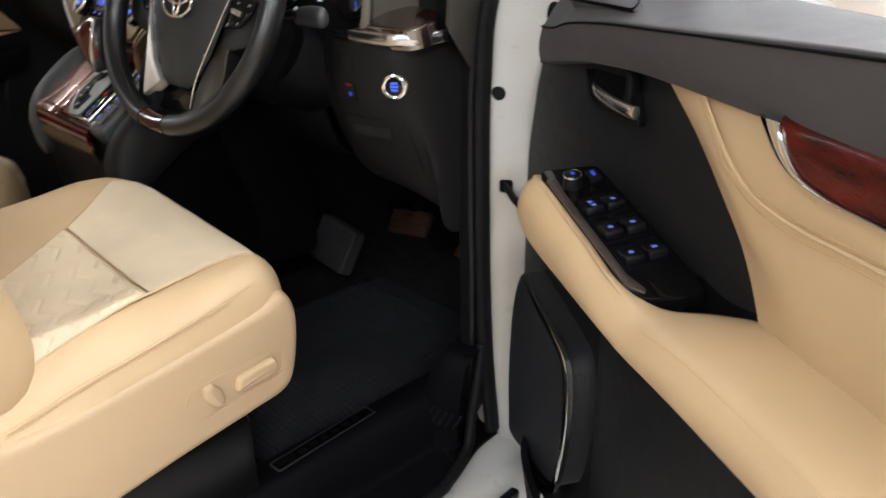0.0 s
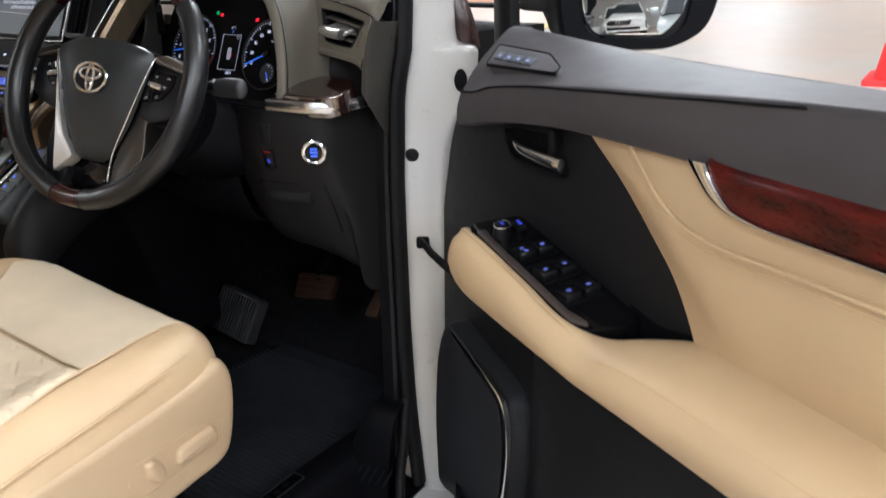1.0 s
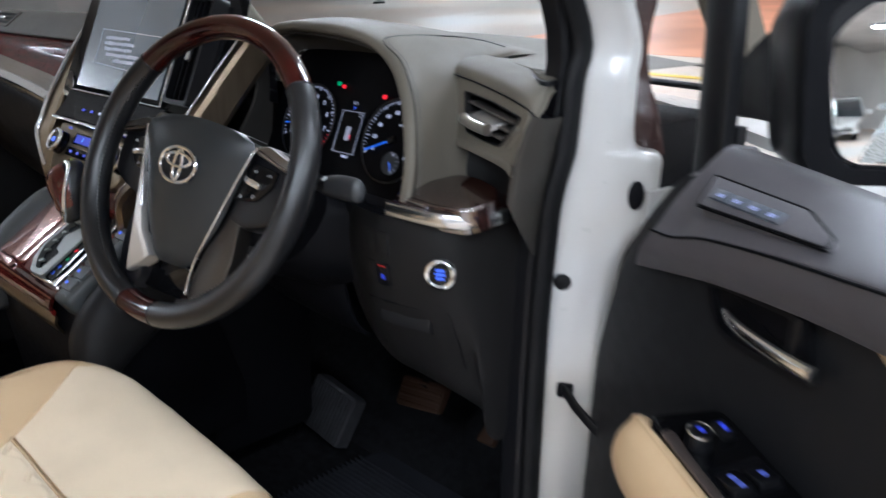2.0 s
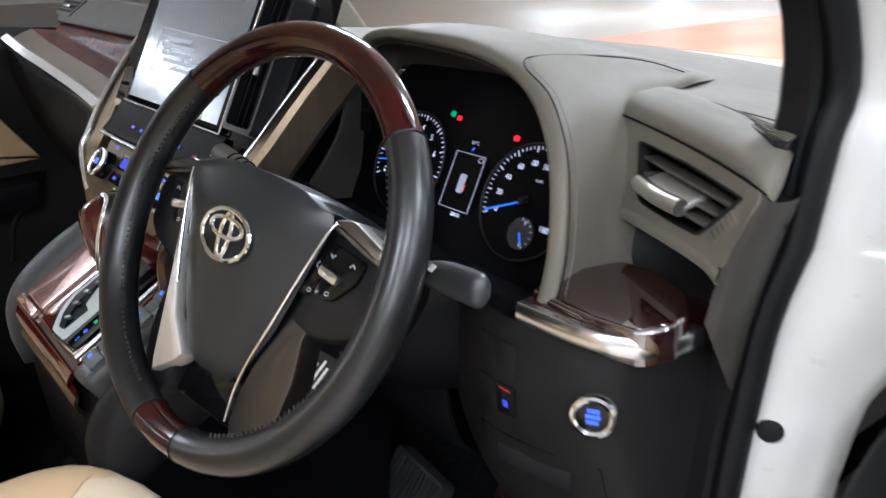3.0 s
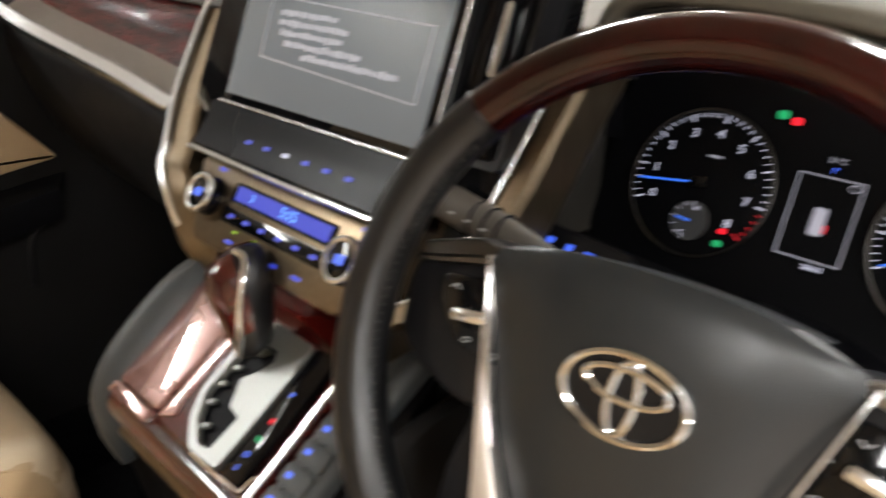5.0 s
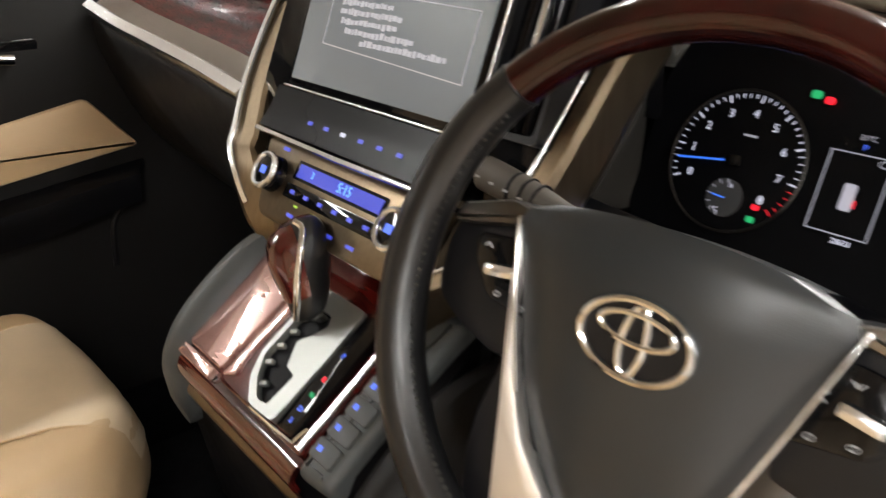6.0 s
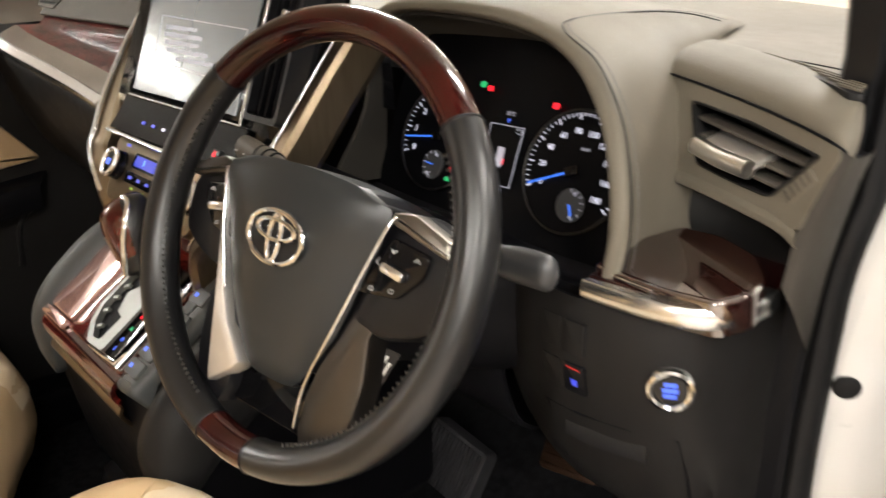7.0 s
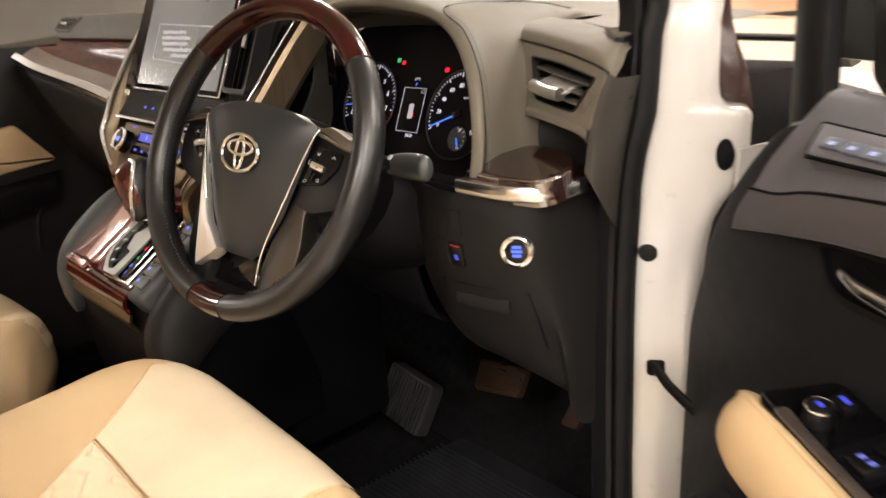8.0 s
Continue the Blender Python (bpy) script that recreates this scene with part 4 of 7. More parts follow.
# speaker grille with its silver blade
sl = crm([(0.092, 0.768, 0), (0.14, 0.762, 0), (0.195, 0.752, 0), (0.245, 0.742, 0), (0.284, 0.722, 0), (0.294, 0.655, 0), (0.283, 0.58, 0), (0.262, 0.515, 0), (0.225, 0.488, 0), (0.14, 0.468, 0), (0.055, 0.452, 0), (0.042, 0.50, 0), (0.040, 0.59, 0), (0.055, 0.70, 0)], 4, True)
MESH = mat("speaker_mesh", (0.010, 0.011, 0.014), 0.55, mottle=0.2, scale=200, grain=1.0, grain_scale=420)
spk = dpart("speaker_grille", plate([(p.x, p.y) for p in sl], 0.06, 0.108, 0.01, m=FACE), MESH, label="black speaker grille with a silver edge blade")
blade = crm([D(0.125, 0.112, 0.768), D(0.195, 0.113, 0.755), D(0.25, 0.113, 0.744), D(0.288, 0.113, 0.724), D(0.298, 0.113, 0.655), D(0.287, 0.113, 0.58), D(0.266, 0.113, 0.513), D(0.23, 0.112, 0.487), D(0.14, 0.112, 0.465)], 6)
dpart("silver_blade", sweep(blade, 0.013, 0.010, (0, -1, 0), box=True, taper=lambda t: 0.35 + 0.65 * math.sin(math.pi * min(1, t * 1.1)) ** 0.6), CHROME, spk, "satin silver blade")
# lower lining and pocket
dpart("lower_lining", skin([[D(u, n, z) for u, n in ((0.30, 0.075), (0.36, 0.09), (0.6, 0.095), (1.03, 0.09))] for z in (0.37, 0.5, 0.7, 0.84, 0.875)], 4, 3, 0.01), DOORBLACK, label="black lower door lining")
dpart("door_pocket", skin([[D(u, n + 0.02 * (z - 0.36) / 0.14, z) for u, n in ((0.10, 0.075), (0.2, 0.115), (0.5, 0.14), (0.9, 0.13), (1.0, 0.09))] for z in (0.36, 0.42, 0.47, 0.50)], 5, 3, 0.01), BLACK, label="black door pocket")

# window frame and glass channel
dpart("window_frame", sweep([D(0.127, 0.022, 1.15), D(0.123, 0.024, 1.31), D(0.085, 0.018, 1.62), D(0.05, 0.01, 1.75)], 0.020, 0.046, (1, 0, 0), box=True), SATIN, label="black window frame bar")
dpart("window_frame", sweep(crm([D(0.02, 0.01, 1.75), D(0.2, 0.01, 1.80), D(0.6, 0.015, 1.80), D(0.98, 0.015, 1.76), D(1.03, 0.02, 1.5), D(1.05, 0.02, 1.17)], 4), 0.045, 0.04, (0, 1, 0), box=True), SATIN, label="black window frame bar")
dpart("belt_seal", sweep([D(0.15, 0.006, 1.176), D(0.5, 0.006, 1.178), D(1.03, 0.006, 1.172)], 0.016, 0.02, box=True), RUBBER, label="black belt-line seal")

# door mirror
mo = D(0.185, -0.0135, 1.168)
A = V((0.289, 0.957, 0)).normalized()          # outwards across the glass
Nn = V((0.957, -0.289, 0.0)).normalized()      # the way the glass faces
gm = frame_of(mo, A, Nn + V((0, 0, 0.04)))
MO = rounded([(-0.004, 0.165), (0.010, 0.030), (0.034, 0.008), (0.160, 0.008), (0.205, 0.030), (0.222, 0.080), (0.210, 0.130), (0.165, 0.198), (0.030, 0.205)], 0.022)
MG = rounded([(0.016, 0.160), (0.036, 0.042), (0.050, 0.023), (0.155, 0.021), (0.176, 0.036), (0.185, 0.080), (0.170, 0.125), (0.140, 0.176), (0.040, 0.182)], 0.018)
mirror = dpart("mirror_housing", loft([[gm @ V((x * sx + ox, y * sy + oy, z)) for x, y in MO] for sx, sy, ox, oy, z in ((1, 1, 0, 0, 0.012), (1.03, 1.03, -0.003, -0.003, 0.0), (1.03, 1.03, -0.003, -0.003, -0.03), (0.92, 0.9, 0.007, 0.01, -0.085), (0.6, 0.6, 0.04, 0.04, -0.125))], 1, 3), SATIN, label="black and white door mirror housing")
dpart("mirror_bezel", ring(MO, MG, 0.008, 0.018, m=gm), BLACK, mirror)
gx, gy = 0.100, 0.098
ringsg = [[gm @ V((gx + (p[0] - gx) * f, gy + (p[1] - gy) * f, 0.0150 - (((p[0] - gx) * f) ** 2 + ((p[1] - gy) * f) ** 2) / 2.4)) for p in MG] for f in [1 - k / 12 for k in range(12)] + [0.01]]
dpart("mirror_glass", grid(ringsg, True, True), MIRROR, mirror, "convex mirror glass reflecting the garage", sharp=0)
dpart("mirror_cap", loft([[gm @ V((x * sx + ox, y * sy + oy, z)) for x, y in rounded([(0.060, 0.10), (0.222, 0.085), (0.220, 0.12), (0.175, 0.200), (0.04, 0.208), (0.0, 0.17)], 0.026)] for sx, sy, ox, oy, z in ((1.02, 1.02, -0.003, 0.0, -0.002), (1.04, 1.04, -0.005, 0.0, -0.03), (0.95, 0.92, 0.006, 0.012, -0.09), (0.6, 0.6, 0.04, 0.06, -0.13))], 1, 3), WHITE, mirror, "white mirror cap")
arm = rounded([(0.047, 1.222), (0.044, 1.262), (0.072, 1.292), (0.103, 1.316), (0.160, 1.336), (0.170, 1.285), (0.180, 1.237), (0.200, 1.200), (0.190, 1.184), (0.150, 1.178), (0.140, 1.222)], 0.010)
dpart("mirror_arm", loft([[D(0.13 + (u - 0.13) * k, n, 1.25 + (z - 1.25) * k) for u, z in arm] for k, n in ((0.94, -0.040), (1.0, -0.046), (1.0, -0.075), (0.93, -0.092))], 1, 1), SATIN, mirror, "black mirror bracket", sharp=50)

# ---- dashboard ----
dash = thing("dashboard", (0, 0.3, 0.85), "dark grey dashboard with red wood, bronze pillars and lit instruments", "dashboard")
CX = -0.01
# top pad, passenger side to driver side
rows = []
for x, yf, zf in ((-0.74, 0.21, 1.255), (-0.60, 0.195, 1.258), (-0.40, 0.195, 1.258), (-0.27, 0.20, 1.255), (-0.10, 0.205, 1.252), (0.10, 0.205, 1.252), (0.155, 0.30, 1.252), (0.22, 0.40, 1.252), (0.36, 0.42, 1.250), (0.48, 0.36, 1.250), (0.535, 0.303, 1.2455), (0.62, 0.275, 1.2385), (0.655, 0.262, 1.2335), (0.674, 0.262, 1.229), (0.682, 0.280, 1.224), (0.680, 0.33, 1.220)):
    yb = 0.91 - 0.10 * (x / 0.7) ** 2
    crown = 0.024 * max(0, 1 - (x / 0.6) ** 2)
    side = 0.010 if x > 0.5 else 0.0
    if x > 0.53:
        yl, zl = 0.3035 - (x - 0.538) * 0.379, 1.2465 - (x - 0.538) * 0.149
        rows.append([(x, yl + 0.016, zl + 0.006), (x, yl + 0.024, zl + 0.014), (x, yl + 0.05, zl + 0.019), (x, yl + (yb - yl) * 0.4, 1.252 + crown * 0.6), (x, yl + (yb - yl) * 0.8, 1.255 + crown), (x, yb, 1.240 + crown)])
        continue
    rows.append([(x, yf + side * 0.4, zf - 0.004 - side * 0.5), (x, yf + 0.010, zf + 0.003 - side * 0.35), (x, yf + 0.06, zf + 0.008 - side * 0.4), (x, yf + (yb - yf) * 0.4, 1.252 + crown * 0.6), (x, yf + (yb - yf) * 0.8, 1.255 + crown), (x, yb, 1.240 + crown)])
top = part("top_pad", skin(rows, 4, 4), DASH_TOP, dash, "soft dashboard top in a lightened, lit grey")
# brow over the driver's vent, sewn along its upper edge
crz = [(0.527, 0.3075, 1.2455), (0.570, 0.292, 1.2418), (0.613, 0.276, 1.237), (0.650, 0.2617, 1.232), (0.680, 0.2505, 1.2265), (0.695, 0.2455, 1.2225), (0.703, 0.2465, 1.2180), (0.7065, 0.2550, 1.2125)]
drop = (0, 0, 0, 0, 0.001, 0.0025, 0.006, 0.010)
part("vent_brow", skin([[(min(x, 0.704 - 0.4 * max(0, dy - 0.008)), y + dy, z + max(dz - d * (dz > 0.005) * 0.6, -0.003) + (0.6 * (1.2265 - z) if dy > 0.03 and z < 1.2265 else 0)) for (x, y, z), d in zip(crz, drop)] for dy, dz in ((0.005, -0.003), (0.0005, 0.0), (0.004, 0.011), (0.016, 0.0185), (0.034, 0.0215), (0.06, 0.0225), (0.09, 0.017))], 4, 4), DASH_TOP, dash, "grey sewn brow over the vent")
part("brow_seam", sweep(crm([(0.545, 0.392, 1.2535), (0.58, 0.380, 1.2555), (0.62, 0.365, 1.2550), (0.66, 0.348, 1.2540), (0.69, 0.334, 1.2525)], 5), 0.0016, 0.0012), DASH, dash)
# right end cap towards the door, coloured darker for its shaded side
part("end_cap", skin([[(0.701, 0.2425, 1.2195), (0.706, 0.250, 1.2140), (0.706, 0.28, 1.212), (0.690, 0.34, 1.21)], [(0.690, 0.2415, 1.185), (0.696, 0.250, 1.180), (0.697, 0.28, 1.175), (0.680, 0.34, 1.17)], [(0.6785, 0.2445, 1.156), (0.686, 0.250, 1.148), (0.688, 0.28, 1.12), (0.670, 0.335, 1.10)], [(0.672, 0.246, 1.112), (0.680, 0.254, 1.09), (0.680, 0.285, 1.05), (0.666, 0.33, 1.02)]], 4, 4), END_GREY, dash, "dash end, darkened as its shaded side")

# binnacle hood: rolled lip, top, stitched cheek
lip = [(0.180, 0.262, 1.255), (0.195, 0.262, 1.280), (0.235, 0.262, 1.289), (0.31, 0.262, 1.288), (0.38, 0.258, 1.283), (0.44, 0.25, 1.271), (0.487, 0.235, 1.25), (0.523, 0.217, 1.22), (0.545, 0.202, 1.185), (0.555, 0.193, 1.14), (0.553, 0.188, 1.098)]
crease = [(0.17, 0.37, 1.265), (0.19, 0.37, 1.292), (0.24, 0.37, 1.301), (0.31, 0.37, 1.299), (0.38, 0.37, 1.293), (0.462, 0.37, 1.2835)]
bk = [(0.14, 0.50, 1.262), (0.17, 0.52, 1.28), (0.24, 0.54, 1.287), (0.31, 0.55, 1.285), (0.38, 0.53, 1.278), (0.474, 0.468, 1.272)]
bk2 = [(x, 0.72, 1.252) for x, y, z in bk[:5]] + [(0.477, 0.49, 1.262)]
c1 = [(0.500, 0.268, 1.264), (0.530, 0.250, 1.230), (0.548, 0.235, 1.190), (0.556, 0.220, 1.145), (0.558, 0.203, 1.100)]
c2 = [(0.512, 0.315, 1.262), (0.534, 0.290, 1.235), (0.545, 0.278, 1.195), (0.552, 0.265, 1.15), (0.558, 0.252, 1.105)]
c3 = [(0.512, 0.345, 1.258), (0.538, 0.310, 1.232), (0.549, 0.300, 1.195), (0.556, 0.290, 1.15), (0.562, 0.285, 1.105)]
c4 = [(0.516, 0.37, 1.25), (0.545, 0.33, 1.228), (0.556, 0.32, 1.19), (0.562, 0.31, 1.15), (0.568, 0.30, 1.105)]
HC = V((0.37, 0.23, 1.15))
outs = []
for p in lip:
    o = V(p) - HC
    o.y = 0
    outs.append(o.normalized())
lipv = [V(p) for p in lip]
rA = [p - o * 0.004 + V((0, 0.016, 0)) for p, o in zip(lipv, outs)]
rC = [p + o * 0.007 + V((0, -0.004, 0)) for p, o in zip(lipv, outs)]
rD = [p + o * 0.0155 + V((0, 0.004, 0)) for p, o in zip(lipv, outs)]
rE = [p + o * 0.020 + V((0, 0.034, 0)) for p, o in zip(lipv[:6], outs)] + c1
crease = [(x, y, z + 0.006) for x, y, z in crease[:5]] + [(0.466, 0.365, 1.2845)]
hood = part("instrument_hood", skin([rA, lipv, rC, rD, rE, crease + c2, bk[:5] + [(0.477, 0.469, 1.272)] + c3, bk2 + c4], 6, 5), DASH_TOP, dash, "grey soft hood over the instruments with a stitched side", sharp=75)
sl = crm([(0.477, 0.466, 1.2730), (0.466, 0.42, 1.2830), (0.452, 0.365, 1.2875), V(rD[5]) * 0.4 + V(rE[5]) * 0.6 + V((-0.004, 0.006, 0.001)), V(rD[5]) + V((0.010, -0.004, -0.004))] + [V(p) + V((0.0015, 0.001, 0.0)) for p in rD[6:]], 6)
sl = [V(p) + V((0.0004, -0.0008, 0.0012)) for p in sl]
part("seam", sweep(sl, 0.0015, 0.0015), DASH, hood)
part("stitching", stitches([p + V((0.0040, 0.003, 0.001)) for p in sl], (0.5, -0.3, 0.8), 0.0045, 0.0034, 0.0008), THREAD_D, hood)

# instrument bowl and dials
g0 = V((0.278, 0.263, 1.16))
gn = V((0, -0.93, 0.37)).normalized()
gm = frame_of(g0, (1, 0, 0), gn)
face = rounded([(-0.088, -0.075), (0.275, -0.085), (0.272, 0.02), (0.235, 0.085), (0.16, 0.112), (-0.06, 0.115), (-0.088, 0.07)], 0.03, 5)
cl = part("instrument_face", plate(face, -0.012, -0.004, m=gm), DIALS, dash, "black instrument face with two lit dials", flat=True)
inner = [gm @ V((x, y, -0.004)) for x, y in ((-0.088, 0.075), (-0.075, 0.105), (-0.04, 0.112), (0.035, 0.114), (0.10, 0.114), (0.155, 0.110), (0.21, 0.092), (0.245, 0.06), (0.268, 0.02), (0.272, -0.035), (0.272, -0.08))]
midr = [(V(a) * 0.5 + b * 0.5) + V((0, 0.012, 0.006)) for a, b in zip(lip, inner)]
part("hood_lining", skin([[p - o * 0.003 + V((0, 0.008, 0)) for p, o in zip(lipv, outs)], midr, inner], 5, 4, 0.003), END_GREY, dash, "dark grey hood lining")
lowl = [(0.186, 0.178, 1.105), (0.25, 0.178, 1.100), (0.35, 0.180, 1.094), (0.45, 0.186, 1.090), (0.548, 0.190, 1.085)]
part("instrument_sill", skin([[gm @ V((x, y, -0.003)) for x, y in ((-0.09, -0.066), (-0.03, -0.070), (0.08, -0.075), (0.18, -0.080), (0.274, -0.080))], [(V(a) * 0.5 + (gm @ V((x, -0.074, -0.003))) * 0.5) + V((0, 0, -0.012)) for a, x in zip(lowl, (-0.09, -0.03, 0.08, 0.18, 0.274))], lowl, [V(p) + V((0, 0.004, -0.03)) for p in lowl], [V(p) + V((0, 0.06, -0.035)) for p in lowl]], 5, 4, 0.003), SATIN, dash, "dark sill below the instruments")
part("binnacle_side", skin([[(0.232, 0.205, 1.262), (0.215, 0.215, 1.19), (0.190, 0.176, 1.105)], [(0.190, 0.262, 1.27), (0.190, 0.262, 1.19), (0.190, 0.255, 1.10)]][::-1], 4, 4, 0.004), END_GREY, dash, "grey inner side of the instrument hood")

DIAL_R = 0.0545
dials = ((0.0, 0.0, [(f"{k}", 205 - k * 30.5) for k in range(9)], 0.0085, 188, 8, 205, -39),
         (0.185, -0.004, [(f"{k * 20}", 204 - k * 26.3) for k in range(10)], 0.0072, 203, 9, 204, -33))
for dx, dy, nums, size, needle, n, a0, a1 in dials:
    o = gm @ Matrix.Translation((dx, dy, 0))
    ringo = part("dial_ring", hoop(0.0572, 0.0022, o @ Matrix.Translation((0, 0, 0.002)), 56), DARKMETAL, cl, "thin silver dial ring")
    part("dial_plate", disc(0.0555, 0.003, o @ Matrix.Translation((0, 0, -0.003)), 48), DIALS, cl)
    ticks = []
    steps = n * 5
    for k in range(steps + 1):
        a = radians(a0 + (a1 - a0) * k / steps)
        big = k % 5 == 0
        L = 0.006 if big else 0.0032
        r = DIAL_R - L / 2
        ticks.append((box((L, 0.0012 if big else 0.0007, 0.0006), m=o @ Matrix.Translation((r * math.cos(a), r * math.sin(a), 0.001)) @ Matrix.Rotation(a, 4, "Z")), dx == 0.0 and k > 35))
    part("tick_marks", join(*[b for b, red in ticks if not red]), MARK, cl, "white scale marks", flat=True, kind="stuff")
    if dx == 0.0:
        part("red_tick_marks", join(*[b for b, red in ticks if red]), LED_RT, cl, "red scale marks", flat=True, kind="stuff")
    for s, deg in nums:
        a = radians(deg)
        r = 0.0395 if dx == 0.0 else 0.0375
        part("numeral", letters(s, size * 1.12, o @ Matrix.Translation((r * math.cos(a), r * math.sin(a), 0.001))), MARK, cl, "white lit numeral", flat=True)
    a = radians(needle)
    part("needle", box((0.045, 0.0014, 0.0014), m=o @ Matrix.Rotation(a, 4, "Z") @ Matrix.Translation((0.027, 0, 0.0045))), NEEDLE, cl, "blue lit needle", flat=True)
    part("needle_hub", box((0.014, 0.009, 0.004), 0.001, o @ Matrix.Rotation(a, 4, "Z") @ Matrix.Translation((0.0, 0, 0.004))), PIANO, cl)
    so = o @ Matrix.Translation((0.001 if dx == 0.0 else 0.006, -0.030, 0.0))
    part("subdial", disc(0.0155, 0.0015, so, 32), DIALGREY, cl, "small grey gauge disc")
    sub = []
    span = (90, 260) if dx == 0.0 else (-60, 95)
    for k in range(7):
        a = radians(span[0] + (span[1] - span[0]) * k / 6)
        sub.append(box((0.003, 0.0008, 0.0006), m=so @ Matrix.Translation((0.0135 * math.cos(a), 0.0135 * math.sin(a), 0.0018)) @ Matrix.Rotation(a, 4, "Z")))
    part("subdial_marks", join(*sub), MARK_D, cl, flat=True, kind="stuff")
    part("subdial_letter", letters("H" if dx == 0.0 else "F", 0.005, so @ Matrix.Translation((0.003, 0.0105, 0.0018))), MARK, cl, flat=True)
    part("subdial_letter", letters("C" if dx == 0.0 else "E", 0.005, so @ Matrix.Translation((-0.004 if dx == 0.0 else 0.004, -0.0105, 0.0018))), MARK, cl, flat=True)
    a = radians(176 if dx == 0.0 else -62)
    part("subdial_needle", box((0.011, 0.0012, 0.001), m=so @ Matrix.Rotation(a, 4, "Z") @ Matrix.Translation((0.005, 0, 0.0025))), NEEDLE, cl, flat=True)
part("unit_mark", letters("km/h", 0.0045, gm @ Matrix.Translation((0.192, 0.018, 0.001))), MARK_D, cl, flat=True)
part("unit_mark", box((0.011, 0.0016, 0.0006), m=gm @ Matrix.Translation((0.006, 0.022, 0.001))), MARK_D, cl, flat=True)
# middle display
mo = gm @ Matrix.Translation((0.0925, -0.004, 0.001))
disp = part("centre_display", plate([(-0.0225, -0.030), (0.0225, -0.030), (0.0225, 0.030), (-0.0225, 0.030)], -0.002, 0.0, m=mo), DIALS, cl, "small trip display with a white frame", flat=True)
part("display_frame", ring([(-0.0225, -0.030), (0.0225, -0.030), (0.0225, 0.030), (-0.0225, 0.030)], [(-0.0217, -0.0292), (0.0217, -0.0292), (0.0217, 0.0292), (-0.0217, 0.0292)], 0.0, 0.0006, m=mo), MARK_D, disp, flat=True)
part("display_icon", plate(rounded([(-0.0045, -0.010), (0.0045, -0.010), (0.0045, 0.010), (-0.0045, 0.010)], 0.002), 0, 0.0005, m=mo @ Matrix.Translation((0, -0.002, 0))), MARK_D, disp, "small car icon", flat=True)
part("display_icon", box((0.001, 0.006, 0.0005), m=mo @ Matrix.Translation((0.0058, -0.006, 0.0003))), LED_R, disp, flat=True)
part("display_letter", letters("P", 0.006, mo @ Matrix.Translation((0.0, 0.0345, 0))), LED_B, disp, flat=True)
part("display_text", letters("31\u00b0C", 0.0055, mo @ Matrix.Translation((0.0, 0.0415, 0))), MARK_D, disp, flat=True)
part("display_text", letters("28633", 0.0055, mo @ Matrix.Translation((0.006, -0.0345, 0))), MARK, disp, flat=True)
part("display_arrow", hoop(0.003, 0.0008, mo @ Matrix.Translation((0.017, 0.0255, 0.0006)), 16, 1.2, 0.8, 5), MARK_D, disp, flat=True)
for x, y, mtl, w in ((0.046, 0.062, LED_G, 0.008), (0.057, 0.059, LED_R, 0.007), (0.146, 0.052, LED_R, 0.0075), (0.029, -0.031, LED_R, 0.0055), (0.028, -0.041, LED_G, 0.0065)):
    part("warning_light", plate(rounded([(-w / 2, -w / 2.6), (w / 2, -w / 2.6), (w / 2, w / 2.6), (-w / 2, w / 2.6)], w * 0.3, 3), 0, 0.0006, m=gm @ Matrix.Translation((x, y, 0.001))), mtl, cl, "lit warning light", flat=True)

# ---- centre stack ----
s0 = V((CX, 0.106, 1.181))
sn = V((0, -0.928, 0.372)).normalized()
smx = frame_of(s0, (1, 0, 0), sn)
stack = part("stack_body", plate(rounded([(-0.20, 0.19), (0.20, 0.19), (0.215, 0.0), (0.20, -0.08), (0.115, -0.145), (-0.115, -0.145), (-0.20, -0.08), (-0.215, 0.0)], 0.01), -0.06, -0.006, 0.004, m=smx), PIANO, dash, "gloss black centre stack")
scr = part("screen", plate(rounded([(-0.147, -0.002), (0.147, -0.002), (0.147, 0.165), (-0.147, 0.165)], 0.006), -0.006, 0.002, 0.001, m=smx), PIANO, dash, "large glossy navigation screen, switched on")
part("screen_glass", plate([(-0.141, 0.005), (0.138, 0.005), (0.138, 0.157), (-0.141, 0.157)], 0.0022, 0.0030, m=smx), SCREEN, scr, "lit grey screen", flat=True)
wx = smx @ Matrix.Translation((0, 0, 0.0032))
part("notice_box", ring([(-0.098, 0.046), (0.122, 0.036), (0.122, 0.098), (-0.098, 0.104)], [(-0.097, 0.047), (0.121, 0.037), (0.121, 0.097), (-0.097, 0.103)], 0, 0.0004, m=wx), NOTICE, scr, "white outlined notice", flat=True)
random.seed(9)
for k, (wd, x0) in enumerate(((0.085, -0.080), (0.098, -0.080), (0.090, -0.075), (0.11, -0.065), (0.125, -0.035))):
    x = x0
    while x < x0 + wd:
        w_ = random.uniform(0.003, 0.0075)
        part("notice_bar", box((w_, random.uniform(0.004, 0.0062), 0.0004), m=wx @ Matrix.Translation((x + w_ / 2, 0.090 - k * 0.0092 + random.uniform(-0.0006, 0.0006), 0.0))), NOTICE, scr, flat=True)
        x += w_ + random.uniform(0.0008, 0.002)
part("screen_edge", sweep([smx @ V(p) for p in ((-0.150, -0.004, 0.003), (0.150, -0.004, 0.003))], 0.003, 0.003), SILVER, scr)
part("screen_edge", sweep([smx @ V(p) for p in ((0.1505, -0.004, 0.003), (0.1505, 0.165, 0.003))], 0.003, 0.003), SILVER, scr)
